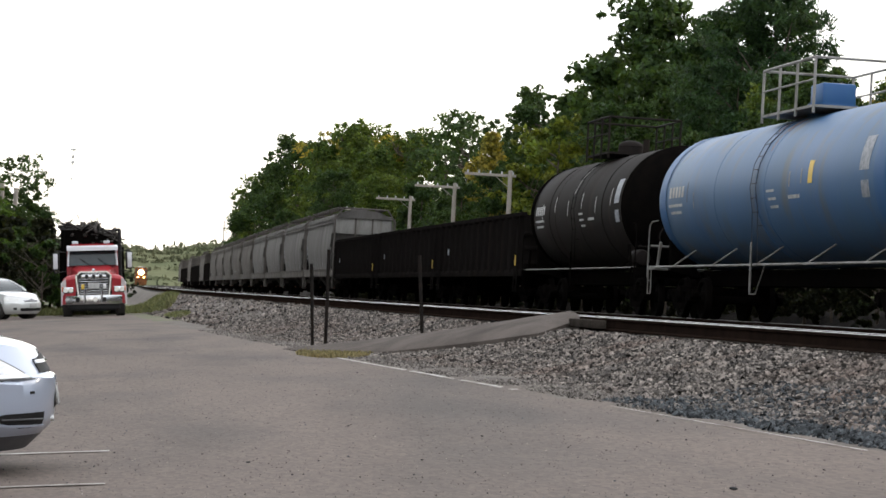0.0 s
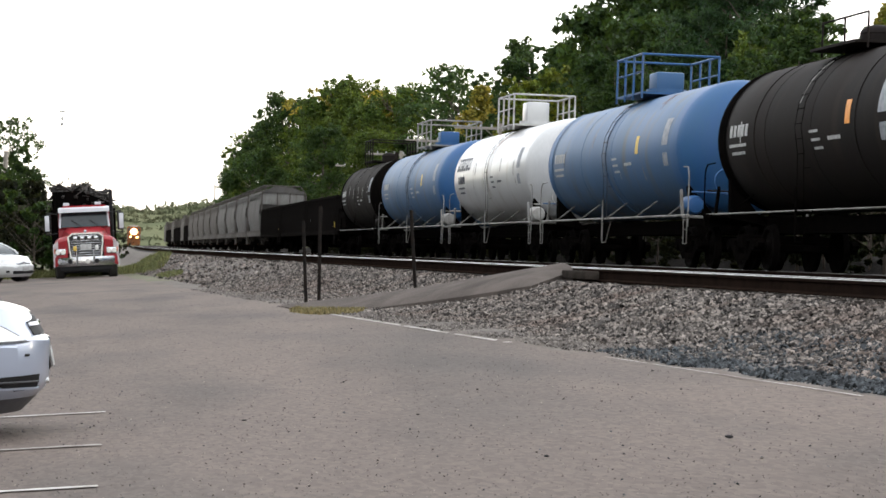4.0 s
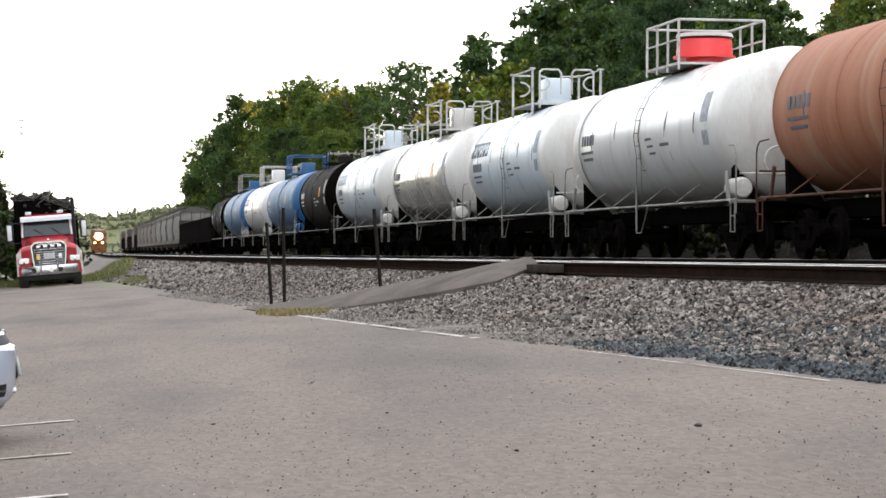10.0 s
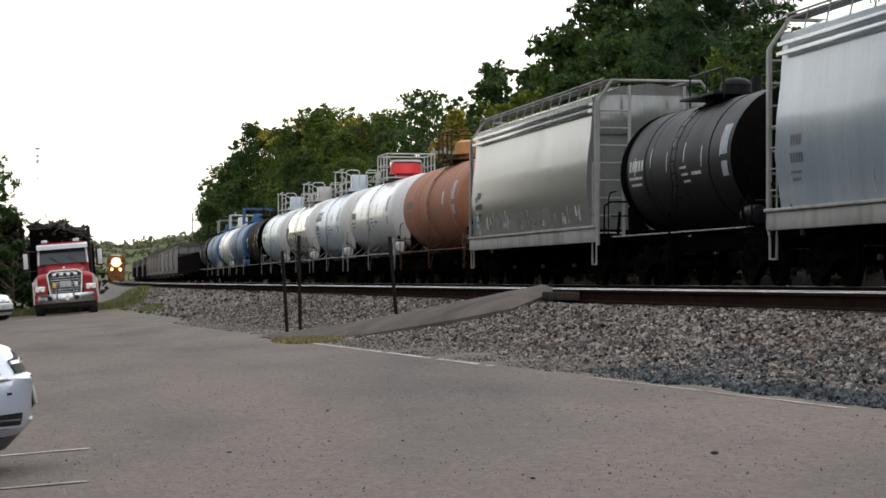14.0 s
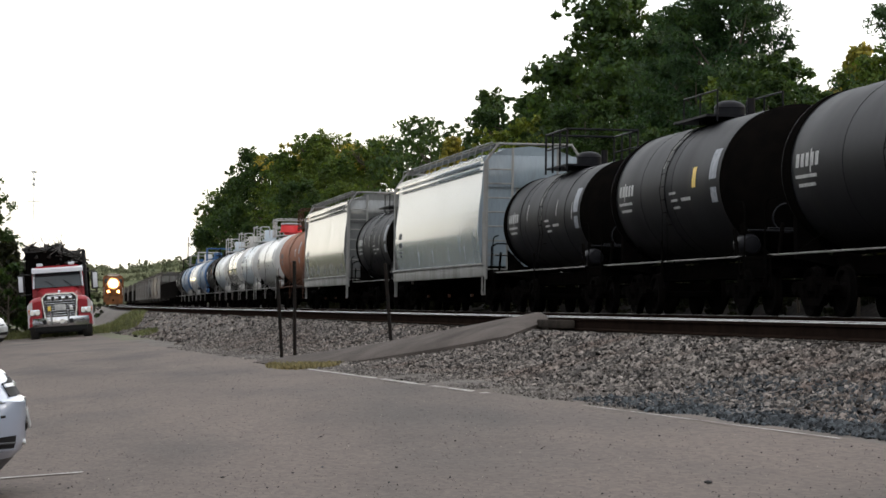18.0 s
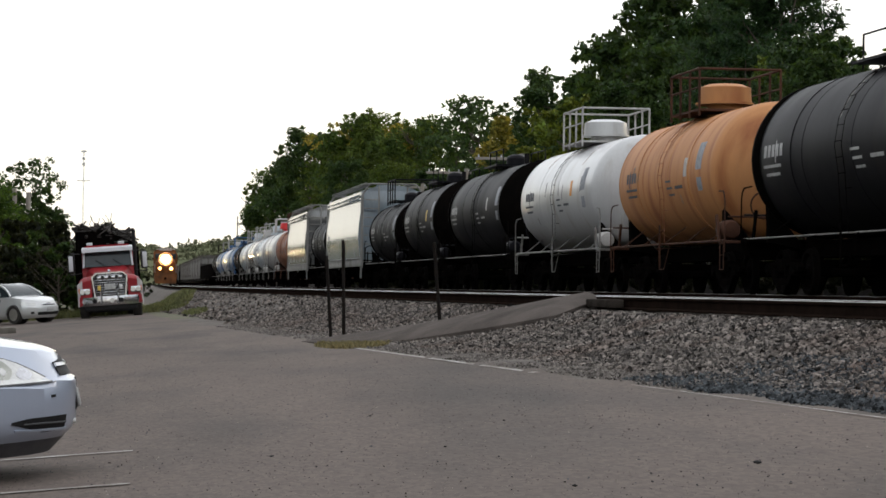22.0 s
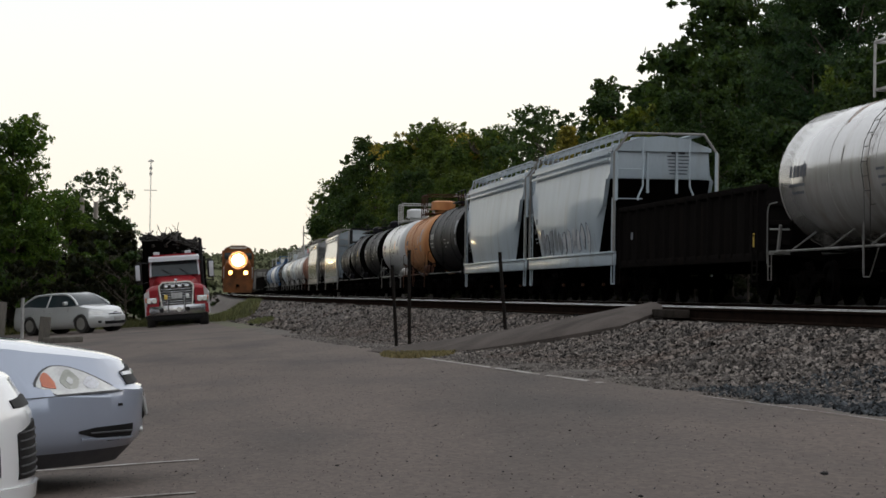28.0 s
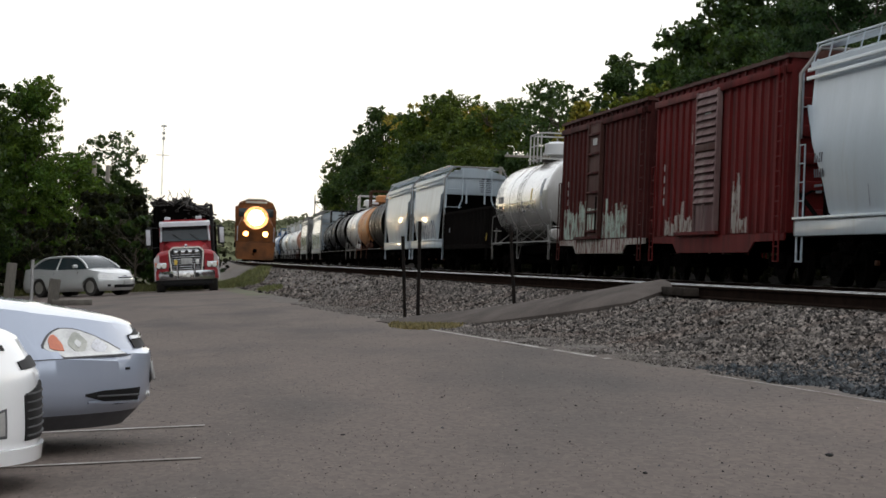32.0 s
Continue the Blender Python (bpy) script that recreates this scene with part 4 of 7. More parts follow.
# ---------------------------------------------------------------- rolling stock
def wheel_mesh():
    bm = B()
    for sx in (-1, 1):
        x = sx * 0.72
        rim = [(x - sx * 0.065, 0.30), (x - sx * 0.065, 0.49), (x - sx * 0.035, 0.49), (x - sx * 0.03, 0.458), (x + sx * 0.07, 0.45), (x + sx * 0.07, 0.38), (x + sx * 0.0, 0.34), (x + sx * 0.02, 0.16), (x + sx * 0.09, 0.12), (x + sx * 0.09, 0.0001)]
        rows = [[(px, r * math.cos(2 * math.pi * k / 20), r * math.sin(2 * math.pi * k / 20)) for k in range(20)] for px, r in rim]
        loft(bm, rows, caps=True)
    cyl(bm, (-1.06, 0, 0), (1.06, 0, 0), 0.08, 8)
    for sx in (-1, 1):
        for k in range(3):
            a = 2.0944 * k
            cyl(bm, (sx * 1.06, 0.05 * math.cos(a), 0.05 * math.sin(a)), (sx * 1.085, 0.05 * math.cos(a), 0.05 * math.sin(a)), 0.018, 6)
    return bm


def sideframe_mesh():
    bm = B()
    pts = [(-1.15, 0.10), (-1.0, 0.18), (-0.6, 0.18), (-0.42, -0.12), (0.42, -0.12), (0.6, 0.18), (1.0, 0.18), (1.15, 0.10), (1.12, 0.02), (0.78, 0.0), (0.45, -0.26), (-0.45, -0.26), (-0.78, 0.0), (-1.12, 0.02)]
    loft(bm, [[(x, y, z) for y, z in pts] for x in (-0.07, 0.07)])
    box(bm, (0, 0, 0.16), (0.13, 1.5, 0.07))
    for sy in (-0.22, 0.22):
        box(bm, (0, sy, 0.02), (0.13, 0.08, 0.28))
    for sy in (-0.885, 0.885):
        cyl(bm, (-0.10, sy, 0.05), (0.1, sy, 0.05), 0.11, 10)
    return bm


def springs_mesh():
    bm = B()
    for sy in (-0.12, 0, 0.12):
        cyl(bm, (0, sy, -0.1), (0, sy, 0.12), 0.05, 8)
    return bm


def add_truck(car, y):
    """A two-axle truck: frame parts and two wheelsets."""
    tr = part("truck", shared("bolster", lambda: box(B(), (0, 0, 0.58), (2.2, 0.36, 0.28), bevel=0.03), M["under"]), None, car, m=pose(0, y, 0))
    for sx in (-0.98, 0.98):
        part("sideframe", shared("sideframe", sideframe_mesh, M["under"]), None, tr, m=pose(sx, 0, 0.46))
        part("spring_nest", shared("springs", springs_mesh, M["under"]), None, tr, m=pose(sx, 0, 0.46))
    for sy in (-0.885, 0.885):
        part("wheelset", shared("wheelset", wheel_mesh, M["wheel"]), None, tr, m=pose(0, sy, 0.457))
    return tr


def coupler_mesh():
    bm = B()
    box(bm, (0, -0.35, 0), (0.14, 0.7, 0.16), bevel=0.02)
    box(bm, (0.02, 0.08, 0), (0.30, 0.26, 0.26), bevel=0.05)
    cyl(bm, (0.25, -0.3, -0.1), (0.1, 0.15, -0.35), 0.025, 6)
    return bm


def add_ends(car, half, mat):
    for s in (-1, 1):
        part("coupler", shared("coupler", coupler_mesh, M["under"]), None, car, m=pose(0, s * (half - 0.12), 0.84, 0, 0, 0 if s > 0 else 180))


def ladder(bm, x, y, z0, z1, w=0.4, axis="y", step=0.32, r=0.016):
    d = Vector((0, w / 2, 0)) if axis == "y" else Vector((w / 2, 0, 0))
    a, b = Vector((x, y, z0)), Vector((x, y, z1))
    cyl(bm, a - d, b - d, r * 1.3, 6)
    cyl(bm, a + d, b + d, r * 1.3, 6)
    n = max(2, int((z1 - z0) / step))
    for k in range(n + 1):
        p = a.lerp(b, k / n)
        cyl(bm, p - d, p + d, r, 5)


def patch_on_tank(R, zc, y, ang, w, h, lift=0.006, seg=6):
    """A thin sheet curved to the barrel; ang: degrees above the level of its axis, on the side of the lot."""
    bm = B()
    rows = []
    for k in range(seg + 1):
        a = radians(ang) + (k / seg - 0.5) * h / R
        rows.append([(-(R + lift) * math.cos(a), y - w / 2, zc + (R + lift) * math.sin(a)), (-(R + lift) * math.cos(a), y + w / 2, zc + (R + lift) * math.sin(a))])
    loft(bm, rows, closed=False)
    bmesh.ops.solidify(bm, geom=bm.faces, thickness=0.003)
    return bm


def tank_car(label, L, mat, R=1.5, zc=2.66, deck_mat=None, end_mat=None, rail_style="box", dome="box", dome_mat=None, brand="", marks="mark_black", placard=None, bands=2, stripes=0, ladder_mat=None, top_len=2.6, head_band=0.5):
    """A tank wagon; its barrel lies along y, the lot is at -x."""
    car = thing("tank_car", label, "tank car", "cars of the freight train")
    half = L / 2 - 0.55
    bl = half - 0.35
    deck_mat = deck_mat or ("rail_white" if mat in ("white", "white_blue", "cream") else "rust_dark" if mat in ("orange", "rust_brown") else mat)
    dm, lm = M[deck_mat], M[ladder_mat or deck_mat]
    rm = M["under" if mat.startswith("black") else deck_mat if mat in ("orange", "rust_brown") else "rail_pale"]
    dark = mat.startswith("black")
    hd = 0.55 * R
    prof = [(-bl, 0.0)] + [(-bl + hd * (1 - math.cos(a)), R * math.sin(a)) for a in (0.25, 0.5, 0.75, 1.0, 1.25, 1.45)]
    body = [(-bl + hd, R)]
    for f in (0.2, 0.4, 0.6, 0.8):
        body.append(((-bl + hd) * (1 - 2 * f), R))
    prof = prof + body + [(-y, r) for y, r in prof[::-1]]
    tank = part("tank", lathe_y(B(), prof, zc, 48), M[mat], car, smooth=50)
    end_mat = None if end_mat == "same" else end_mat or ("under" if mat.startswith("black") else "head_grey" if mat in ("white", "white_blue", "cream") else None)
    if end_mat:
        for s in (-1, 1):
            pe = [(s * (bl + 0.004), 0.0)] + [(s * (bl + 0.004 - hd * (1 - math.cos(a))), (R + 0.004) * math.sin(a)) for a in (0.25, 0.5, 0.75, 1.0, 1.25, 1.45)] + [(s * (bl - hd), R + 0.005), (s * (bl - hd - head_band), R + 0.005)]
            part("tank_head", lathe_y(B(), pe, zc, 48), M[end_mat], tank, smooth=50)
    # bands round the barrel
    if mat in ("white", "white_blue", "cream"):
        bands = 0
    for k in range(bands):
        y = (bl - hd) * (-0.55 + 1.1 * k / max(1, bands - 1)) if bands > 1 else 0.0
        part("band", lathe_y(B(), [(y - 0.05, R), (y - 0.05, R + 0.014), (y + 0.05, R + 0.014), (y + 0.05, R)], zc, 48), M[mat], tank)
    for y in (-0.6, bl * 0.36, bl - hd):
        part("weld_seam", lathe_y(B(), [(y - 0.014, R - 0.002), (y - 0.008, R + 0.006), (y + 0.008, R + 0.006), (y + 0.014, R - 0.002)], zc, 48), M[mat], tank)
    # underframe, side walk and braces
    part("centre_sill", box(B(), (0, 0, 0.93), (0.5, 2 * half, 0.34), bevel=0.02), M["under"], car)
    zd = 1.13
    for sx in (-1, 1):
        part("side_rail", pipe(B(), [(sx * 1.42, -half + 0.15, zd), (sx * 1.42, half - 0.15, zd)], 0.018 if dark else 0.026, 8), M["rail_pale"] if dark else rm, car)
        for k in range(5):
            y = -bl * 0.78 + bl * 1.56 * k / 4
            if dark and k not in (0, 4):
                continue
            part("brace", pipe(B(), [(sx * 1.42, y, zd), (sx * 1.02, y - 0.45, zc - R * 0.76)], 0.018, 6), rm, car)
        for s in (-1, 1):
            yb = s * (bl - 0.75)
            bm = B()
            loft(bm, [[(sx * 0.4, yb + t, 0.9), (sx * 1.2, yb + t, 1.05), (sx * 1.22, yb + t, zc - R * 0.55), (sx * 0.9, yb + t, zc - R * 0.78)] for t in (-0.1, 0.1)])
            part("saddle", bm, M["under"], car)
            part("strut", box(B(), (sx * 1.40, yb + s * 0.25, zd + 0.27), (0.05, 0.09, 0.62), pose(0, 0, 0, s * 20, 0, 0)), rm, car)
            # corner handrail
            y0, y1 = s * (half - 0.08), s * (half - 0.7)
            part("handrail", pipe(B(), [(sx * 1.46, y0, zd - 0.25), (sx * 1.46, y0, zd + 0.82), (sx * 1.46, y0 - s * 0.05, zd + 0.95), (sx * 1.45, y0 - s * 0.16, zd + 1.04), (sx * 1.42, y1, zd + 1.06)], 0.015, 6), rm, car)
            bm = B()
            ladder(bm, sx * 1.46, s * (half - 0.3), 0.52, zd, 0.28, r=0.010)
            part("step", bm, rm, car)
    for s in (-1, 1):
        part("end_platform", box(B(), (0, s * (half - 0.3), zd - 0.03), (2.9, 0.62, 0.06), bevel=0.01), rm, car)
        part("end_beam", box(B(), (0, s * (half - 0.04), zd - 0.12), (2.9, 0.08, 0.2), bevel=0.01), M["under"], car)
        part("end_rail", pipe(B(), [(-1.4, s * (half - 0.06), zd + 0.5), (1.4, s * (half - 0.06), zd + 0.5)], 0.02, 6), dm, car)
    # brake gear at one end
    part("air_reservoir", lathe_y(B(), [(-half + 0.55, 0), (-half + 0.6, 0.17), (-half + 0.7, 0.21), (-half + 1.2, 0.21), (-half + 1.3, 0.17), (-half + 1.35, 0)], zd + 0.24, 16, xc=-1.15), dm, car, "brake cylinder at the end of the frame")
    part("brake_wheel", lathe_y(B(), [(-half + 0.15, 0.26), (-half + 0.13, 0.28), (-half + 0.15, 0.3), (-half + 0.17, 0.28), (-half + 0.15, 0.26)], zd + 0.75, 16, xc=-0.6), dm, car)
    # side ladder up the barrel, with a stirrup below the rail
    bm = B()
    for sgn in (-0.19, 0.19):
        pipe(bm, [(-1.46, sgn, zd)] + [(-(R + 0.05) * math.cos(a), sgn, zc + (R + 0.05) * math.sin(a)) for a in (-0.3, 0.0, 0.3, 0.6, 0.9, 1.1, 1.4)], 0.007, 5)
    for k in range(11):
        a = -0.5 + 0.18 * k
        p = (-(R + 0.05) * math.cos(a), zc + (R + 0.05) * math.sin(a))
        cyl(bm, (p[0], -0.19, p[1]), (p[0], 0.19, p[1]), 0.008, 5)
    part("ladder", bm, lm if ladder_mat else M["under"] if dark else M["rail_worn"], car)
    part("stirrup", pipe(B(), [(-1.46, -0.75, zd), (-1.47, -0.2, 0.55), (-1.47, 0.2, 0.55), (-1.46, 0.28, zd)], 0.012, 6), rm, car)
    part("grab_post", pipe(B(), [(-1.47, 0.2, 0.6), (-1.48, 0.2, zd + 0.45)], 0.022, 6), rm, car)
    if dark:
        part("ladder_guard", patch_on_tank(R, zc, 0.3, 42, 0.09, 1.25), M["rail_pale"], tank, "pale curved guard strip")
    # top platform with its railing
    zt = zc + R
    pl = part("top_platform", box(B(), (0, 0, zt + 0.02), (1.9, top_len, 0.05)), dm, car)
    hr = 0.95
    for sx in (-0.95, 0.95):
        if rail_style == "box":
            for k in range(4):
                y = -top_len / 2 + top_len * k / 3
                part("rail_post", pipe(B(), [(sx, y, zt - 0.12), (sx, y, zt + hr)], 0.028, 6), dm, pl)
            part("top_rail", pipe(B(), [(sx, -top_len / 2, zt + hr), (sx, top_len / 2, zt + hr)], 0.028, 6), dm, pl)
            part("mid_rail", pipe(B(), [(sx, -top_len / 2, zt + hr * 0.55), (sx, top_len / 2, zt + hr * 0.55)], 0.02, 6), dm, pl)
        elif rail_style == "loop":
            for s in (-1, 1):
                y0, u = s * top_len / 2, -1 if sx > 0 else 1
                part("rail_post", pipe(B(), [(sx, y0, zt - 0.25), (sx, y0, zt + hr)], 0.034, 8), dm, pl)
                rail = [(sx + u * 0.2, y0, zt - 0.1), (sx + u * 0.2, y0, zt + hr - 0.07), (sx + u * 0.28, y0, zt + hr), (sx + u * 0.72, y0, zt + hr), (sx + u * 0.8, y0, zt + hr - 0.1), (sx + u * 0.8, y0, zt + hr * 0.3)] if s < 0 else [(sx, y0, zt + hr), (sx + u * 0.5, y0, zt + hr)]
                part("top_rail", pipe(B(), rail, 0.027, 6), dm, pl)
                pts = [(sx + u * (0.21 + 0.27 * math.sin(a)), y0, zt + hr * 0.60 + 0.20 * math.cos(a)) for a in (0, 0.6, 1.2, 1.57, 2.0, 2.6, 3.14)]
                part("rail_loop", pipe(B(), pts, 0.025, 6), dm, pl)
                part("post_cap", box(B(), (sx, y0, zt + hr + 0.02), (0.16, 0.12, 0.05), bevel=0.012), dm, pl)
            part("side_top_rail", pipe(B(), [(sx, -top_len / 2, zt + hr), (sx, top_len / 2, zt + hr)], 0.022, 6), dm, pl)
        else:
            for k in range(3):
                y = -top_len / 2 + top_len * k / 2
                part("rail_post", pipe(B(), [(sx * 0.75, y, zt - 0.1), (sx * 0.75, y, zt + 0.55)], 0.02, 6), dm, pl)
            part("top_rail", pipe(B(), [(sx * 0.75, -top_len / 2, zt + 0.55), (sx * 0.75, top_len / 2, zt + 0.55)], 0.02, 6), dm, pl)
    if rail_style == "box":
        for s in (-1, 1):
            part("end_top_rail", pipe(B(), [(-0.95, s * top_len / 2, zt + hr), (0.95, s * top_len / 2, zt + hr)], 0.028, 6), dm, pl)
    dmm = M[dome_mat or mat]
    if dome == "box":
        part("valve_box", box(B(), (0, 0.05, zt + (0.36 if mat == "blue" else 0.44)), (0.7, 0.8, 0.5 if mat == "blue" else 0.7), bevel=0.05), dmm, pl)
        part("valve_neck", cyl(B(), (0, 0.05, zt - 0.1), (0, 0.05, zt + 0.2), 0.5, 20), dmm, pl)
    elif dome == "drum":
        bm = B()
        cyl(bm, (0, 0, zt - 0.1), (0, 0, zt + 0.28), 0.42, 22)
        part("dome_neck", bm, dmm, pl)
        bm = B()
        cyl(bm, (0, 0, zt + 0.26), (0, 0, zt + 0.62), 0.62, 24, 0.60)
        cyl(bm, (0, 0, zt + 0.62), (0, 0, zt + 0.70), 0.60, 24, 0.4)
        part("dome", bm, dmm, pl)
        if dome_mat == "redtop":
            part("dome_lid", cyl(B(), (0, 0, zt + 0.68), (0, 0, zt + 0.76), 0.64, 24, 0.6), M["rail_white"], pl, "pale lid of the dome")
        bm = B()
        cyl(bm, (0, 0, zt + 0.22), (0, 0, zt + 0.27), 0.68, 24)
        part("dome_flange", bm, dmm, pl)
    else:
        bm = B()
        cyl(bm, (0, 0.2, zt - 0.1), (0, 0.2, zt + 0.3), 0.36, 20, 0.33)
        bmesh.ops.create_uvsphere(bm, u_segments=16, v_segments=8, radius=0.34, matrix=Matrix.Translation((0, 0.2, zt + 0.3)) @ Matrix.Diagonal((1, 1, 0.5, 1)))
        part("manway", bm, dmm, pl)
        part("vent_pipe", pipe(B(), [(0.2, -0.7, zt - 0.1), (0.2, -0.7, zt + 0.45)], 0.09, 10), dmm, pl)
    # painted panels and lettering bars on the barrel
    if brand:
        y = bl - hd - 0.55
        for k in range(6):
            part("brand_bar", patch_on_tank(R, zc, y - 0.42 * k, 17, 0.30, 0.44), M[brand], tank)
            part("bar_gap", patch_on_tank(R, zc, y - 0.42 * k, 17 if k % 2 else 19, 0.15, 0.26 if k % 2 else 0.16, 0.010), M[mat], tank)
    yb = bl - hd - 0.9
    for k in range(5):
        part("number_bar", patch_on_tank(R, zc, yb - 0.26 * k, -3 if brand else 4, 0.17, 0.24), M[marks], tank)
    for k in range(2):
        part("lettering_bar", patch_on_tank(R, zc, yb - 0.45, -13 - 6 * k if brand else -7 - 6 * k, 1.15 - 0.25 * k, 0.06), M[marks], tank)
    part("data_panel", patch_on_tank(R, zc, -bl + hd + 1.0, 14, 0.5, 0.62), M["mark_grey"], tank)
    part("data_panel", patch_on_tank(R, zc, -bl + hd + 0.95, -10, 0.4, 0.3), M["mark_grey"], tank)
    for k in range(3):
        part("lettering_bar", patch_on_tank(R, zc, -bl * 0.12 - 0.1 * k, -4 - 6 * k, 0.5, 0.05), M[marks], tank)
    part("lettering_bar", patch_on_tank(R, zc, -bl * 0.3, -10, 0.7, 0.07), M[marks], tank)
    if placard:
        part("placard", patch_on_tank(R, zc, -bl * 0.42, 6, 0.26, 0.42), M[placard], tank)
    if mat in ("white", "white_blue", "cream", "orange", "blue"):
        rs = random.Random(int(L * 100))
        for k in range(7 if mat == "orange" else 4):
            yk = rs.choice((-0.35, 0.3, bl * 0.36, -bl * 0.5)) + rs.uniform(-0.25, 0.25)
            part("rust_streak", patch_on_tank(R, zc, yk, rs.uniform(40, 62), rs.uniform(0.02, 0.05), rs.uniform(0.35, 0.9), 0.004), M["rust_streak"], tank, "thin rust streak down the barrel")
        for k in range(3):
            part("scuff", patch_on_tank(R, zc, rs.uniform(-bl * 0.7, bl * 0.7), rs.uniform(-25, 20), rs.uniform(0.03, 0.06), rs.uniform(0.12, 0.4), 0.004), M["scuff"], tank)
    for k in range(stripes + 1):
        part("reflector", patch_on_tank(R, zc, bl * 0.62 - bl * 1.25 * k / max(1, stripes), 3 + 6 * (k % 2), 0.05, 0.42), M["mark_white" if dark else "mark_black"], tank)
    add_truck(car, half - 1.55)
    add_truck(car, -half + 1.55)
    add_ends(car, L / 2, deck_mat)
    return car, L


def covered_hopper(label, L, mat, roof_mat=None, eave=4.05, top=4.55, sill_mat=None, graffiti=False, old=False, end_bars=False, cut=True, scratched=False):
    """A covered hopper with bulging side sheets."""
    car = thing("covered_hopper", label, "covered hopper", "cars of the freight train")
    half = L / 2 - 0.45
    bh = half - 0.9
    m, sm = M[mat], M[sill_mat or ("grey_old" if mat in ("grey_old", "grey_mid") else "grey_frame" if mat.startswith("grey") else mat)]
    wtop, wmid, wbot = 1.42, 1.58, 1.44
    side = [(wbot, 1.35), (1.50, 1.75), (wmid, 2.4), (1.545, 3.1), (1.47, 3.7), (wtop, eave)]
    secs = []
    for y, k in ((-bh, 0.0), (-bh + 0.5, 0.35), (-bh + 1.5, 1.0), (0, 1.0), (bh - 1.5, 1.0), (bh - 0.5, 0.35), (bh, 0.0)) if cut else ((-bh - 0.2, 1.0), (0, 1.0), (bh + 0.2, 1.0)):
        pts = []
        for w, z in side:
            zz = z if k >= 1 else max(z, 1.35 + (1 - k) * (eave - 2.2))
            pts.append((-w, y, zz))
        pts += [(w, yy, z) for (w_, yy, z), (w, _) in zip(pts[::-1], side[::-1])]
        secs.append(pts)
    body = part("body", loft(B(), secs), m, car, smooth=35)
    # roof
    rs = []
    for y in (-bh - 0.25, -bh, 0, bh, bh + 0.25):
        rs.append([(-wtop - 0.03, y, eave - 0.05), (-wtop - 0.03, y, eave + 0.05), (-0.75, y, eave + 0.32), (0, y, eave + 0.4), (0.75, y, eave + 0.32), (wtop + 0.03, y, eave + 0.05), (wtop + 0.03, y, eave - 0.05)])
    roof = part("roof", loft(B(), rs), M[roof_mat or mat], car, smooth=25)
    for z in (eave - 0.12, eave - 0.3):
        part("side_plate", box(B(), (-wtop - 0.09 - (eave - z) * 0.12, 0, z), (0.05, 2 * bh + 0.3, 0.08), bevel=0.01), m, body)
    for k in range(4):
        y = -bh * 0.66 + bh * 1.32 * k / 3
        part("hatch", cyl(B(), (0, y, eave + 0.38), (0, y, eave + 0.5), 0.42, 20), M[roof_mat or mat], roof)
    # running boards with their supports
    zt = eave + 0.44
    for sx in (-1, 1):
        rb = part("running_board", box(B(), (sx * 1.0, 0, zt), (0.32, 2 * bh + 1.3, 0.05)), sm, roof)
        n = 15
        if sx < 0:
            for k in range(n):
                y = -bh - 0.5 + (2 * bh + 1.0) * k / (n - 1)
                part("bracket", pipe(B(), [(sx * 1.34, y, eave + 0.03), (sx * 1.24, y, zt + 0.04)], 0.016, 5), sm, rb)
            part("side_rail", pipe(B(), [(sx * 1.24, -bh - 0.6, zt + 0.04), (sx * 1.24, bh + 0.6, zt + 0.04)], 0.022, 6), sm, rb)
    # side sill
    for sx in (-1, 1):
        part("side_sill", box(B(), (sx * 1.47, 0, 1.2), (0.1, 2 * half, 0.34), bevel=0.015), sm, car)
        part("sill_lip", box(B(), (sx * 1.49, 0, 1.40), (0.16, 2 * half, 0.06), bevel=0.01), sm, car)
    # ends: posts, cross rail, slope sheet, ladders
    for s in (-1, 1):
        ye = s * (half - 0.06)
        ef = part("end_frame", pipe(B(), [(-1.5, ye, 1.05), (-1.5, ye, eave - 0.15), (-1.1, ye, eave + 0.42), (1.1, ye, eave + 0.42), (1.5, ye, eave - 0.15), (1.5, ye, 1.05)], 0.038, 6), M["grey_frame"] if mat == "white_hop" else sm, car)
        if cut:
            bm = B()
            loft(bm, [[(x, s * (bh + 0.04), eave - 0.86), (x, s * (bh - 0.46), 1.35 + 0.65 * (eave - 2.2) - 0.07), (x, s * (bh - 1.46), 1.29), (x, s * (bh - 1.7), 1.3), (x, s * (bh - 0.62), 1.35 + 0.65 * (eave - 2.2) + 0.05), (x, s * (bh - 0.1), eave - 0.8)] for x in (-1.46, 1.46)])
            # near-black on the white hoppers: the shade of the end is painted in
            part("slope_sheet", bm, M["under"] if mat == "white_hop" else m, car)
        part("end_panel", box(B(), (0, s * (bh + (0.12 if cut else 0.24)), eave - 0.36), (2.75, 0.05, 0.95), bevel=0.01), M["grey_frame"] if old else m, car)
        part("brake_pipe", pipe(B(), [(-1.3, s * (half - 0.02), 0.9), (-1.3, s * (half + 0.05), 1.9), (-1.15, s * (half + 0.05), 2.0), (-0.6, s * (half + 0.05), 2.0)], 0.022, 6), M["under"], car)
        for x in (-0.4, 0.45):
            part("end_post", box(B(), (x, s * (bh + 0.19), eave - 0.5), (0.07, 0.08, 1.5)), sm, car)
        # near-black sheet across the open end, with the shade in its colour
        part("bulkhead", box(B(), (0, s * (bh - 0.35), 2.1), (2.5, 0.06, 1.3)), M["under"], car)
        for sx in (-1, 1):
            bm = B()
            ladder(bm, sx * 1.47, s * (half - 0.28), 1.38, 2.95 if not old else eave, 0.42, step=0.36, r=0.015)
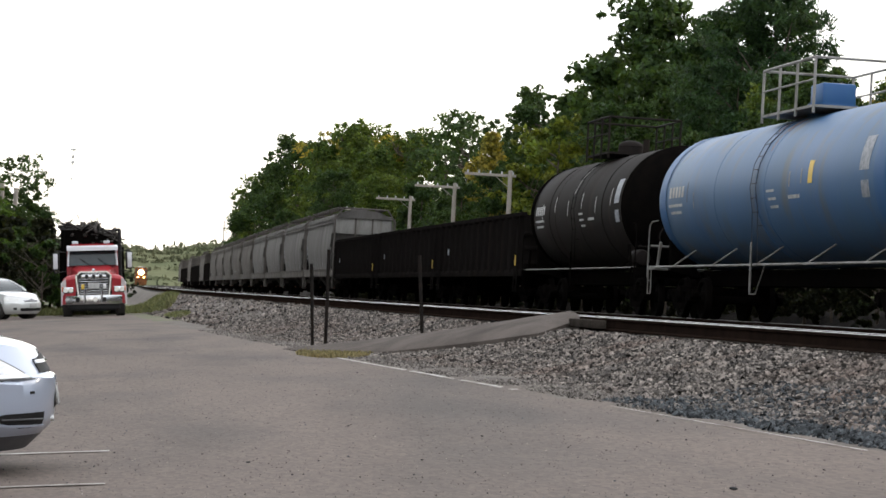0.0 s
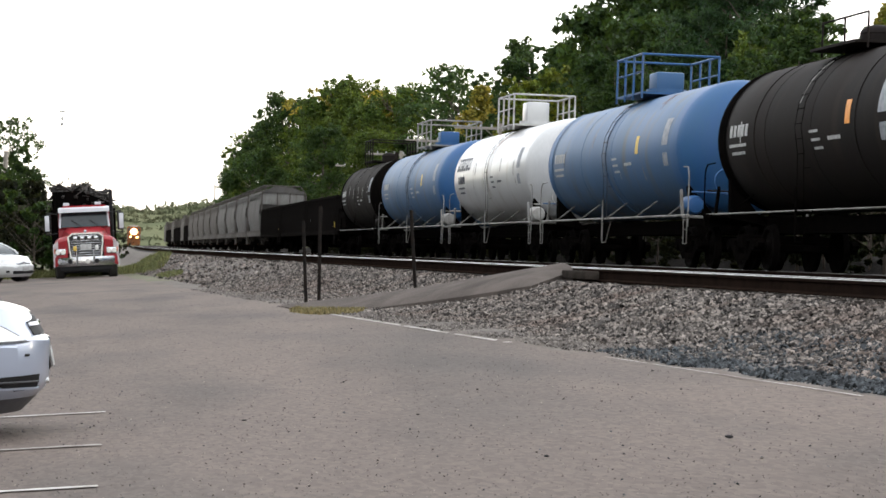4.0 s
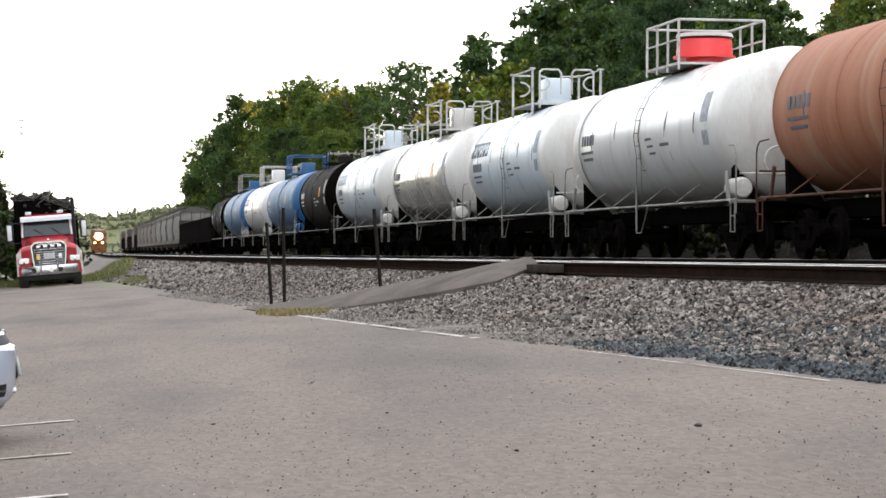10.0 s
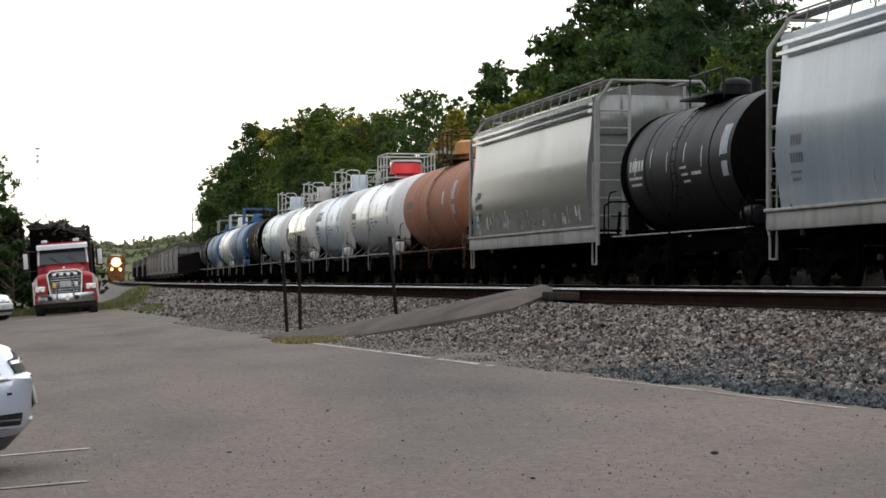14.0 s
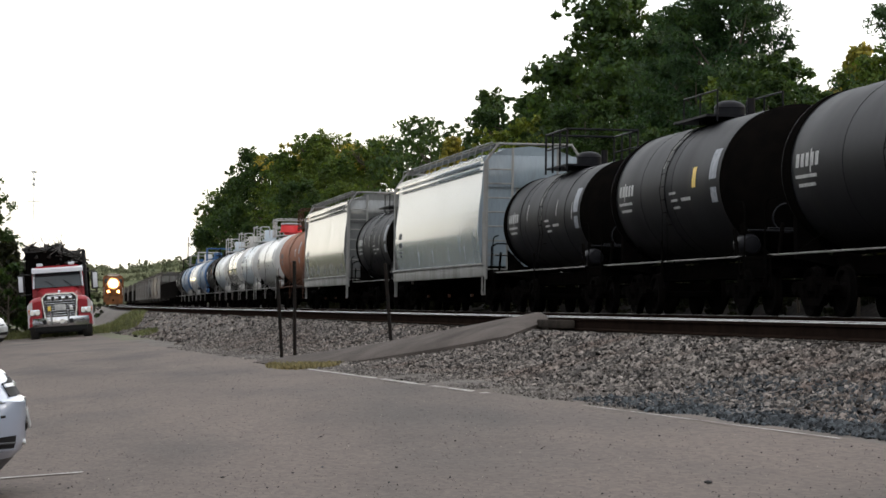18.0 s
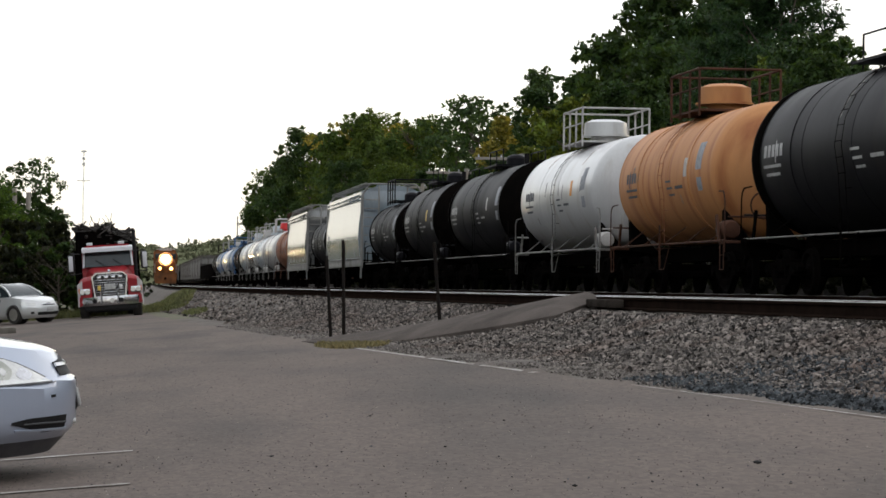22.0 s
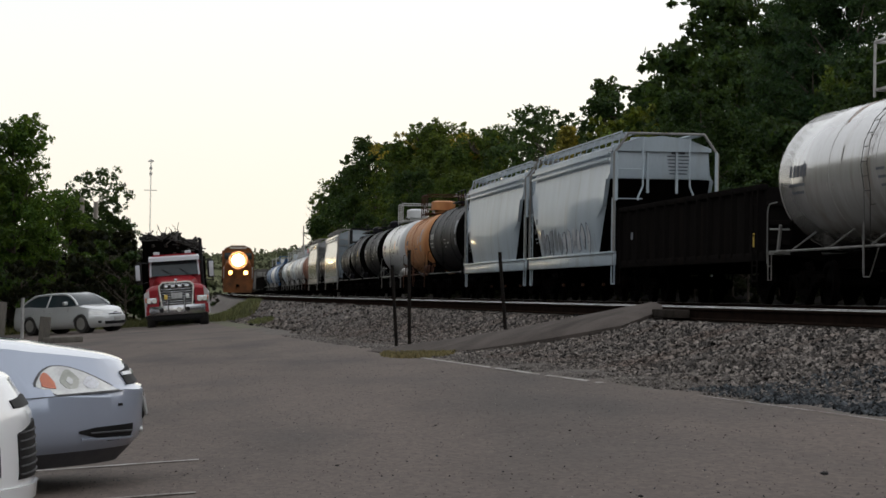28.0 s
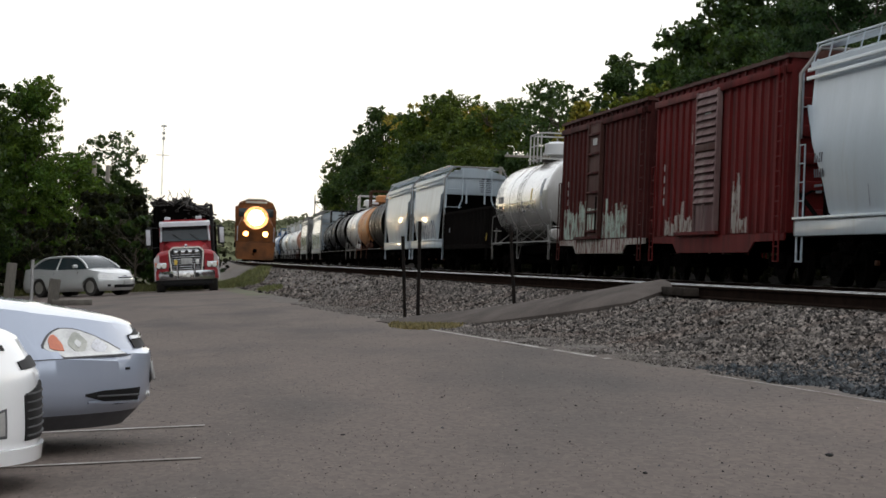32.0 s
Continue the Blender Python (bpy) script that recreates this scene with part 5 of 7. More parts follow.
            part("side_ladder", bm, sm, car)
            part("corner_step", pipe(B(), [(sx * 1.47, s * (half - 0.06), 1.1), (sx * 1.47, s * (half - 0.08), 0.5), (sx * 1.47, s * (half - 0.48), 0.5), (sx * 1.47, s * (half - 0.5), 1.1)], 0.02, 6), sm, car)
            if not old:
                xa, xb = sx * 1.45, sx * 0.82
                zl = 0.95 if not cut else eave - 1.5
                el = part("end_ladder", cyl(B(), (xa, s * half, zl), (xa, s * half, eave - 0.1), 0.045, 8), sm, car, "wide steel ladder on the car's end")
                part("stile", pipe(B(), [(xb, s * half, zl), (xb, s * half, max(2.7, zl + 0.1)), (sx * 0.68, s * half, 3.3), (sx * 0.68, s * half, eave + 0.3)], 0.026 if cut else 0.04, 8), sm, el)
                n = int((eave - 1.3) / 0.42)
                for k in range(n + 1):
                    z = 1.25 + 0.42 * k
                    if z < zl or (cut and (sx > 0 or k % 2)):
                        continue
                    part("rung", cyl(B(), (xa, s * half, z), (xb if z < 2.8 else sx * 0.68, s * half, z), 0.013 if cut else 0.022, 6), sm, el)
            part("diagonal", pipe(B(), [(sx * 1.42, s * (half - 0.1), 1.9), (sx * 1.42, s * (bh - 0.7), 1.35)], 0.045, 6), M["under"], car)
        part("end_platform", box(B(), (0, s * (half - 0.35), 1.12), (2.8, 0.7, 0.06)), M["under"], car)
        if end_bars:
            for k in range(8):
                part("lettering_bar", box(B(), (0.5, s * (bh + 0.16), eave + 0.02 - 0.1 * k), (0.40 if k < 2 else 0.72 - 0.03 * k, 0.012, 0.075 if k < 2 else 0.03)), M["mark_black"], car)
    # hopper bays
    for k in range(3):
        y = -bh * 0.52 + bh * 0.52 * k
        bm = B()
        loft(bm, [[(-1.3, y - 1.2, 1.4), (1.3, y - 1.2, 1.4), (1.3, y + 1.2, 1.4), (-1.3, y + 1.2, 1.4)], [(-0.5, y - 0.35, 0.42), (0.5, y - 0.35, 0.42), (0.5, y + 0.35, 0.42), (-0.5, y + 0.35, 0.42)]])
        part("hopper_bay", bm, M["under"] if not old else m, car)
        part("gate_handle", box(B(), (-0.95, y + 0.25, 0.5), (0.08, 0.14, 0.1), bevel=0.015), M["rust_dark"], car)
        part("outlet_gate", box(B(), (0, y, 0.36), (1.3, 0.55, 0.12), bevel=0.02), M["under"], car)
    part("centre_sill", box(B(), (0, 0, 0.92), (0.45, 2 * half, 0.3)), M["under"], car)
    # lettering
    def xs(z):
        for (w0, z0), (w1, z1) in zip(side, side[1:]):
            if z0 <= z <= z1:
                return w0 + (w1 - w0) * (z - z0) / (z1 - z0)
        return wbot
    def plate(name, y, z, w, h, material, lab=""):
        bm = B()
        loft(bm, [[(-xs(z - h / 2) - 0.008, y - w / 2, z - h / 2), (-xs(z - h / 2) - 0.008, y + w / 2, z - h / 2)], [(-xs(z) - 0.009, y - w / 2, z), (-xs(z) - 0.009, y + w / 2, z)], [(-xs(z + h / 2) - 0.008, y - w / 2, z + h / 2), (-xs(z + h / 2) - 0.008, y + w / 2, z + h / 2)]], closed=False)
        part(name, bm, M[material], body, lab)
    for k in range(4):
        plate("reporting_bar", bh - 0.75 - 0.16 * k, 2.62, 0.11, 0.2, "mark_black")
    for k in range(5):
        plate("number_bar", bh - 0.75 - 0.15 * k, 2.3, 0.1, 0.17, "mark_black")
    for k in range(2):
        plate("lettering_bar", bh - 0.95, 2.05 - 0.13 * k, 0.6 - 0.15 * k, 0.05, "mark_black")
    for k in range(4):
        plate("wear_streak", bh * 0.4 - bh * 0.37 * k, 1.78, 0.05, 0.42, "mark_grey")
    if graffiti:
        rr = random.Random(len(label))
        for k in range(11):
            yc, zc2, w, h = bh * 0.66 - 0.82 * k, rr.uniform(1.83, 1.95), rr.uniform(0.62, 0.78), rr.uniform(0.62, 0.85)
            fill = part("graffiti_field", B(), M["graffiti" if k < 5 else "graffiti_pale"], body, "spray-painted graffiti letter")
            bm = B()
            ring = [(yc + w / 2 * math.cos(a) * rr.uniform(0.75, 1.35), zc2 + h / 2 * math.sin(a) * rr.uniform(0.75, 1.3)) for a in [0.4 + 6.2832 * q / 7 for q in range(7)]]
            bm.faces.new([bm.verts.new((-xs(z) - 0.008, y, z)) for y, z in ring])
            bmesh.ops.triangulate(bm, faces=bm.faces)
            bm.to_mesh(fill.data)
            bm.free()
            if k % 4 < 3:
                bm = B()
                pipe(bm, [(-xs(z) - 0.009, y, z) for y, z in ring[:6]], 0.014, 5)
                part("graffiti_stroke", bm, M["mark_black" if k % 2 else "mark_grey"], body)
        for k in range(44):
            h = rr.uniform(0.1, 0.75) * rr.random() ** 0.5
            plate("paint_run", rr.uniform(-bh * 0.55, bh * 0.72), rr.uniform(1.5, 1.75) + h / 2, rr.uniform(0.025, 0.13), h, ("graffiti", "mark_grey", "mark_black", "graffiti")[k % 4])
    if scratched:
        rr = random.Random(21)
        for k in range(46):
            h = rr.uniform(0.12, 0.5) * rr.random() ** 0.4
            plate("scratch", rr.uniform(-bh * 0.95, bh * 0.8), rr.uniform(1.52, 1.75) + h / 2, rr.uniform(0.03, 0.16), h, "mark_white" if k % 3 else "graffiti")
        plate("label_panel", bh - 0.55, 2.05, 0.32, 1.15, "white_hop", "pale panel with dark lettering")
        for k in range(5):
            plate("lettering_bar", bh - 0.55, 2.5 - 0.22 * k, 0.2, 0.1, "mark_black")
    add_truck(car, half - 1.6)
    add_truck(car, -half + 1.6)
    add_ends(car, L / 2, mat)
    return car, L


def box_car(label, L, louvre=False):
    """A ribbed steel boxcar with sliding doors."""
    car = thing("boxcar", label, "boxcar", "cars of the freight train")
    half = L / 2 - 0.5
    red = M["boxred" if louvre else "boxred_dull"]
    H, W, z0 = 4.92, 1.42, 1.12
    part("shell", box(B(), (0, 0, (H + z0) / 2), (2 * W, 2 * half, H - z0), bevel=0.02), red, car)
    rs = [[(-W - 0.1, y, H - 0.03), (-W - 0.1, y, H + 0.05), (0, y, H + 0.22), (W + 0.1, y, H + 0.05), (W + 0.1, y, H - 0.03)] for y in (-half - 0.06, half + 0.06)]
    roof = part("roof", loft(B(), rs), M["boxdoor"], car)
    for k in range(14):
        y = -half + 0.4 + (2 * half - 0.8) * k / 13
        part("roof_rib", box(B(), (-W * 0.5, y, H + 0.15), (W + 0.1, 0.09, 0.06), pose(0, 0, 0, 0, -6.5, 0).to_3x3().to_4x4()), M["boxdoor"], roof)
    dy, dw = (0.45, 2.3) if louvre else (0.7, 2.1)
    dm = M["door_tan" if louvre else "boxdoor"]
    flake = "peel" if louvre else "peel_green"
    rib = shared(("rib", "box", louvre), lambda: loft(B(), [[(0.0, -0.115, z), (-0.062, -0.085, z), (-0.062, 0.085, z), (0.0, 0.115, z)] for z in (0, H - z0 - 0.36)]), red)
    gusset = shared(("gusset", "box", louvre), lambda: box(B(), (0, 0, 0), (0.05, 0.12, 0.2), bevel=0.01), red)
    n = 19
    for sx in (-1, 1):
        chord = part("top_chord", box(B(), (sx * (W + 0.05), 0, H - 0.26), (0.12, 2 * half, 0.18), bevel=0.015), red, car)
        for k in range(n):
            y = -half + 0.25 + (2 * half - 0.5) * k / (n - 1)
            part("gusset", gusset, None, chord, m=pose(sx * (W + 0.03), y, H - 0.1))
            if abs(y - dy) < dw / 2 + 0.1:
                continue
            part("rib", rib, None, car, m=pose(sx * W, y, z0 + 0.02, 0, 0, 0 if sx < 0 else 180))
        d = part("door", box(B(), (sx * (W + 0.07), dy, (H + z0) / 2 - 0.08), (0.08, dw, H - z0 - 0.36), bevel=0.015), dm, car, "weathered slatted sliding door" if louvre else "weathered sliding door")
        for e in (-1, 1):
            part("door_edge", box(B(), (sx * (W + 0.13), dy + e * (dw / 2 - 0.05), (H + z0) / 2 - 0.08), (0.07, 0.1, H - z0 - 0.36), bevel=0.012), dm, d)
        if louvre:
            for k in range(15):
                z = z0 + 0.85 + 0.185 * k
                if k == 7:
                    part("door_beam", box(B(), (sx * (W + 0.14), dy, z), (0.07, dw - 0.22, 0.17), bevel=0.012), M["boxdoor"], d)
                    continue
                part("door_slat", loft(B(), [[(sx * (W + 0.11), y, z - 0.075), (sx * (W + 0.19), y, z - 0.06), (sx * (W + 0.13), y, z + 0.07), (sx * (W + 0.11), y, z + 0.07)] for y in (dy - dw / 2 + 0.12, dy + dw / 2 - 0.12)]), dm, d)
            part("lock_bar", pipe(B(), [(sx * (W + 0.17), dy, z0 + 0.15), (sx * (W + 0.17), dy, z0 + 0.75)], 0.025, 6), dm, d)
        else:
            for k in range(6):
                z = z0 + 0.25 + (H - z0 - 0.85) * k / 5
                part("door_rail", box(B(), (sx * (W + 0.14), dy, z), (0.08, dw - 0.2, 0.07), bevel=0.014), red, d)
            part("lock_bar", pipe(B(), [(sx * (W + 0.17), dy - 0.75, z0 + 0.2), (sx * (W + 0.17), dy - 0.75, z0 + 1.3)], 0.025, 6), M["under"], d)
        part("door_track", box(B(), (sx * (W + 0.1), dy + 1.0, z0 + 0.06), (0.1, dw * 2.0, 0.08)), red, car)
        # lower sill, deeper in the middle
        bm = B()
        loft(bm, [[(x, -half, z0), (x, -half, z0 - 0.16), (x, -half * 0.62, z0 - 0.18), (x, -half * 0.55, z0 - 0.42), (x, half * 0.55, z0 - 0.42), (x, half * 0.62, z0 - 0.18), (x, half, z0 - 0.16), (x, half, z0)] for x in (sx * (W + 0.01), sx * (W + 0.05))])
        part("side_sill", bm, red if louvre else M["peel"], car, "" if louvre else "sill with flaking paint")
        for s in (-1, 1):
            bm = B()
            ladder(bm, sx * (W + 0.14), s * (half - 0.3), 0.5, 3.0 if s > 0 else H - 0.2, 0.42)
            part("ladder", bm, red, car)
        # paint flaked away low on the side: torn sheets in the bays and on the ribs beside the door
        rr = random.Random(7 + int(louvre))
        for k in range(n - 1):
            y = -half + 0.25 + (2 * half - 0.5) * (k + 0.5) / (n - 1)
            near_door = abs(y - dy) < (5.4 if not louvre else 4.6)
            if abs(y - dy) < dw / 2 + 0.1 or not near_door or (louvre and y < dy and rr.random() < 0.6):
                continue
            grow = 1.15 if not louvre else rr.choice((0.5, 0.9, 1.5))
            for j in range(2):
                h = grow * (0.65 + 0.45 * rr.random())
                part("flaked_patch", box(B(), (sx * (W + 0.012), y - 0.13 + 0.26 * j, z0 + 0.03 + h / 2), (0.012, 0.255, h)), M[flake], car)
            h = grow * rr.uniform(0.6, 1.05)
            part("flaked_patch", box(B(), (sx * (W + 0.065), y + 0.375, z0 + 0.03 + h / 2), (0.012, 0.15, h)), M[flake], car)
            part("flaked_patch", loft(B(), [[(sx * (W + 0.008), y + 0.375 + e * 0.122, z), (sx * (W + 0.066), y + 0.375 + e * 0.092, z), (sx * (W + 0.066), y + 0.375 + e * 0.082, z), (sx * (W + 0.008), y + 0.375 + e * 0.11, z)] for e in (-1,) for z in (z0 + 0.03, z0 + 0.03 + 0.9 * h)]), M[flake], car)
        if not louvre:
            for k in range(3):
                part("flaked_patch", box(B(), (sx * (W + 0.116), dy - 0.62 + 0.62 * k, z0 + 0.62), (0.012, 0.56, rr.uniform(0.6, 1.1))), M[flake], d)
        else:
            for j in range(4):
                part("flaked_patch", box(B(), (sx * (W + 0.012), dy + dw / 2 + 0.7 + 0.17 * (j % 2), 2.55 + 0.38 * j), (0.012, 0.2, 0.5)), M["peel"], car, "pale blotch of bared primer")
    for s in (-1, 1):
        for k in range(6):
            part("end_rib", box(B(), (0, s * (half + 0.04), z0 + 0.4 + 0.6 * k), (2.6, 0.16, 0.26), bevel=0.05), red, car)
    part("centre_sill", box(B(), (0, 0, 0.92), (0.5, 2 * half, 0.32)), M["under"], car)
    for k in range(4):
        part("number_bar", box(B(), (-W - 0.012, half - 1.02, 2.95 - 0.3 * k), (0.012, 0.3, 0.18)), M["mark_white"], car)
    part("lettering_panel", box(B(), (-W - 0.12, dy, 4.1), (0.02, 0.6, 0.2)), M["mark_white"], car)
    add_truck(car, half - 1.7)
    add_truck(car, -half + 1.7)
    add_ends(car, L / 2, "boxred")
    return car, L


def gondola(label, L, H=2.35, seed=0):
    car = thing("gondola", label, "gondola car", "cars of the freight train")
    half = L / 2 - 0.45
    W, z0 = 1.45, 1.05
    part("floor", box(B(), (0, 0, z0 + 0.05), (2 * W, 2 * half, 0.1)), M["gondola"], car)
    for sx in (-1, 1):
        part("side", box(B(), (sx * W, 0, (z0 + H) / 2), (0.06, 2 * half, H - z0)), M["gondola"], car)
        part("top_chord", box(B(), (sx * (W + 0.03), 0, H), (0.16, 2 * half + 0.1, 0.14), bevel=0.02), M["gondola"], car)
        part("bottom_chord", box(B(), (sx * (W + 0.04), 0, z0 - 0.02), (0.14, 2 * half, 0.2), bevel=0.02), M["gondola"], car)
        rib = shared(("rib", "gon", H), lambda: loft(B(), [[(0.0, -0.09, z), (-0.11, -0.05, z), (-0.11, 0.05, z), (0.0, 0.09, z)] for z in (0, H - z0)]), M["gondola"])
        for k in range(14):
            part("rib", rib, None, car, m=pose(sx * (W + 0.03), -half + 0.2 + (2 * half - 0.4) * k / 13, z0, 0, 0, 0 if sx < 0 else 180))
        for s in (-1, 1):
            bm = B()
            ladder(bm, sx * (W + 0.16), s * (half - 0.3), 0.5, H - 0.05, 0.42)
            part("ladder", bm, M["gondola"], car)
    for s in (-1, 1):
        part("end_wall", box(B(), (0, s * half, (z0 + H) / 2), (2 * W, 0.08, H - z0)), M["gondola"], car)
        for k in range(3):
            part("end_rib", box(B(), (0, s * (half + 0.07), z0 + 0.3 + 0.42 * k), (2 * W, 0.1, 0.12), bevel=0.02), M["gondola"], car)
    part("centre_sill", box(B(), (0, 0, 0.9), (0.5, 2 * half, 0.3)), M["under"], car)
    for k in range(3):
        part("number_bar", box(B(), (-W - 0.045, half - 1.2 - 0.22 * k, 1.8), (0.012, 0.14, 0.2)), M["mark_grey"], car)
    part("reflector", box(B(), (-W - 0.15, -half + 0.45, 1.4), (0.012, 0.12, 0.3)), M["mark_yellow"], car)
    add_truck(car, half - 1.7)
    add_truck(car, -half + 1.7)
    add_ends(car, L / 2, "gondola")
    return car, L


def locomotive():
    """A wide-nosed diesel locomotive; its front looks along -y."""
    lo = thing("locomotive", "weathered orange-brown diesel locomotive with bright headlights", "locomotive")
    m = M["loco"]
    part("frame", box(B(), (0, 11, 1.35), (3.0, 21.6, 0.35), bevel=0.03), M["under"], lo)
    part("pilot", loft(B(), [[(-1.45, 0.2, 1.5), (1.45, 0.2, 1.5), (1.45, 0.2, 0.35), (-1.45, 0.2, 0.35)], [(-1.45, -0.15, 1.5), (1.45, -0.15, 1.5), (1.3, -0.25, 0.2), (-1.3, -0.25, 0.2)]]), M["loco"], lo, "snowplough pilot")
    nose = [[(-w, y, z) for w, z in ((1.35, 1.5), (1.38, 2.5), (1.1, h), (-1.1, h), (-1.38, 2.5), (-1.35, 1.5))] for y, h in ((0.75, 3.0), (1.1, 3.2), (2.6, 3.35))]
    part("nose", loft(B(), nose), m, lo, smooth=30)
    cab = [[(-w, y, z) for w, z in ((1.52, 1.5), (1.52, 3.9), (1.25, 4.45), (0.6, 4.66), (-0.6, 4.66), (-1.25, 4.45), (-1.52, 3.9), (-1.52, 1.5))] for y in (2.55, 5.2)]
    c = part("cab", loft(B(), cab), m, lo, smooth=25)
    part("cab_roof", loft(B(), [[(-w, y, z) for w, z in ((1.27, 4.44), (0.62, 4.68), (-0.62, 4.68), (-1.27, 4.44), (-1.2, 4.5), (-0.6, 4.76), (0.6, 4.76), (1.2, 4.5))] for y in (2.5, 5.25)]), M["loco_roof"], c, "pale grey cab roof")
    for x in (-0.78, 0.78):
        part("windscreen", box(B(), (x, 2.53, 3.72), (1.05, 0.05, 0.62), bevel=0.04), M["windscreen"], c)
    for sx in (-1, 1):
        part("side_window", box(B(), (sx * 1.53, 3.9, 3.6), (0.04, 1.2, 0.6), bevel=0.02), M["windscreen"], c)
    hood = [[(-w, y, z) for w, z in ((0.95, 1.5), (0.95, 4.1), (0.6, 4.4), (-0.6, 4.4), (-0.95, 4.1), (-0.95, 1.5))] for y in (5.2, 21.2)]
    part("hood", loft(B(), hood), m, lo, smooth=25)
    part("radiator", box(B(), (0, 18.6, 4.25), (3.0, 4.0, 0.5), bevel=0.08), m, lo)
    part("exhaust", box(B(), (0, 11, 4.5), (0.8, 1.2, 0.3), bevel=0.05), M["under"], lo)
    hl = part("headlight_housing", box(B(), (0, 0.85, 3.28), (1.35, 0.5, 0.95), bevel=0.15), M["loco"], lo)
    # bloom and halo of the lamps, added as a glowing disc and orange ring
    part("headlight_dish", lathe_y(B(), [(0.50, 0.0), (0.50, 0.42), (0.505, 0.50), (0.51, 0.58), (0.55, 0.60)], 3.30, 28, zs=0.95), M["headlight_dish"], hl, "warm headlight bloom built as a glowing disc")
    part("lamp_hood", lathe_y(B(), [(0.56, 0.58), (0.50, 0.62), (0.30, 0.90), (0.32, 0.95), (0.56, 0.86)], 3.30, 32, zs=0.95), M["halo_orange"], hl, "orange halo round the headlight built as a flared ring")
    for x in (-0.25, 0.25):
        part("headlight", cyl(B(), (x, 0.49, 3.30), (x, 0.46, 3.30), 0.24, 18), M["headlight"], hl, "glaring warm headlight")
    for x, mm, lab in ((0.72, "ditchlight", "bright warm ditch light"), (-0.72, "redlamp", "dim red-tinted ditch light")):
        h = part("ditch_light", cyl(B(), (x, 0.1, 2.1), (x, -0.02, 2.1), 0.26, 16), M["under"], lo)
        part("lens", cyl(B(), (x, -0.03, 2.1), (x, -0.05, 2.1), 0.20, 16), M[mm], h, lab)
    part("number_board", box(B(), (0, 2.5, 4.5), (1.6, 0.08, 0.16), bevel=0.02), M["mark_white"], c)
    for x in (-1.35, 1.35):
        part("handrail", pipe(B(), [(x, 0.1, 1.55), (x, 0.1, 2.5), (x, 0.5, 2.6)], 0.03, 6), M["mark_grey"], lo)
        bm = B()
        for k in range(4):
            box(bm, (x, 0.3, 0.45 + 0.27 * k), (0.3, 0.5, 0.05))
        part("step", bm, M["under"], lo)
        part("walkway_rail", pipe(B(), [(x * 1.1, 5.4, 2.5), (x * 1.1, 21.4, 2.5)], 0.025, 6), M["mark_grey"], lo)
    part("fuel_tank", box(B(), (0, 11, 0.75), (2.6, 5.0, 0.8), bevel=0.15), M["under"], lo)
    part("coupler", shared("coupler", coupler_mesh, M["under"]), None, lo, m=pose(0, -0.3, 0.86, 0, 0, 180))
    for y in (3.6, 18.2):
        tr = part("truck", box(B(), (0, y, 0.62), (2.5, 4.4, 0.3), bevel=0.08), M["under"], lo)
        for k in (-1.9, 0, 1.9):
            part("wheelset", shared("wheelset", wheel_mesh, M["wheel"]), None, tr, m=pose(0, y + k, 0.5) @ Matrix.Diagonal((1, 1.1, 1.1, 1)))
    return lo


# the freight train, in order from its far end; far: y of the far end of a car's body at 16 s
TRAIN = []


def add_car(made, far, inset):
    ob, L = made
    TRAIN.append((ob, far - L / 2 + inset, L))


WORN = "dusty worn grey covered hopper with bulging sides"
far = 304.2
for mt, lab in (("grey_mid", WORN), ("grey_mid", WORN), ("grey_mid", WORN), ("grey_mid", WORN), ("grey_old", WORN), ("grey_old", WORN), ("grey_old", WORN), ("grey_old", WORN), ("grey_old", WORN)):
    far += 16.9
    add_car(covered_hopper(lab, 16.9, mt, old=True), far, 0.5)
for k in range(8):
    far += 17.0
    if k % 3 == 1:
        add_car(covered_hopper("small far-off grey covered hopper", 17.0, "grey_old"), far, 0.5)
    else:
        add_car(gondola("small far-off dark low-sided gondola", 17.0, 2.9), far, 0.5)
add_car(gondola("black open gondola with ribbed sides", 17.4, 2.75), 303.7, 0.5)
add_car(gondola("black open gondola with ribbed sides", 17.4, 2.75), 286.2, 0.5)
add_car(gondola("black open gondola with a worn top edge", 16.2, 2.75), 268.8, 0.5)
TI = 1.2
add_car(tank_car("dull black tank car with pale reflector strips", 15.3, "black_brown", stripes=5, dome="manway", marks="mark_white"), 253.0, TI)
add_car(tank_car("weathered blue tank car with a long top walkway", 18.5, "blue", R=1.52, end_mat="blue_deep", dome="box", dome_mat="blue_deep", marks="mark_white", placard="mark_yellow", bands=1, top_len=3.4, deck_mat="grey_frame"), 237.7, TI)
add_car(tank_car("clean white tank car with dark lettering", 15.7, "white", brand="mark_black", stripes=4, end_mat="same"), 219.2, TI)
add_car(tank_car("faded blue tank car with blue railings", 17.0, "blue", deck_mat="blue_deep", marks="mark_white", placard="mark_yellow", end_mat="blue_deep", bands=1), 203.5, TI)
add_car(tank_car("rusty black-brown tank car", 14.3, "black_brown", dome="manway", rail_style="low", marks="mark_white", placard="mark_orange"), 186.5, TI)
add_car(tank_car("pale blue-white tank car with looped top railings", 15.6, "white_blue", rail_style="loop", brand="mark_grey", stripes=4), 172.2, TI)
add_car(tank_car("cream tank car, soiled and glossy, with looped top railings", 15.1, "cream", rail_style="loop", placard="mark_orange"), 156.6, TI)
add_car(tank_car("pale blue-white tank car with bold dark lettering", 13.8, "white_blue", rail_style="loop", brand="mark_black", stripes=4), 141.5, TI)
add_car(tank_car("white tank car with a bright red valve dome", 15.6, "white", dome="drum", dome_mat="redtop", stripes=4), 127.7, TI)
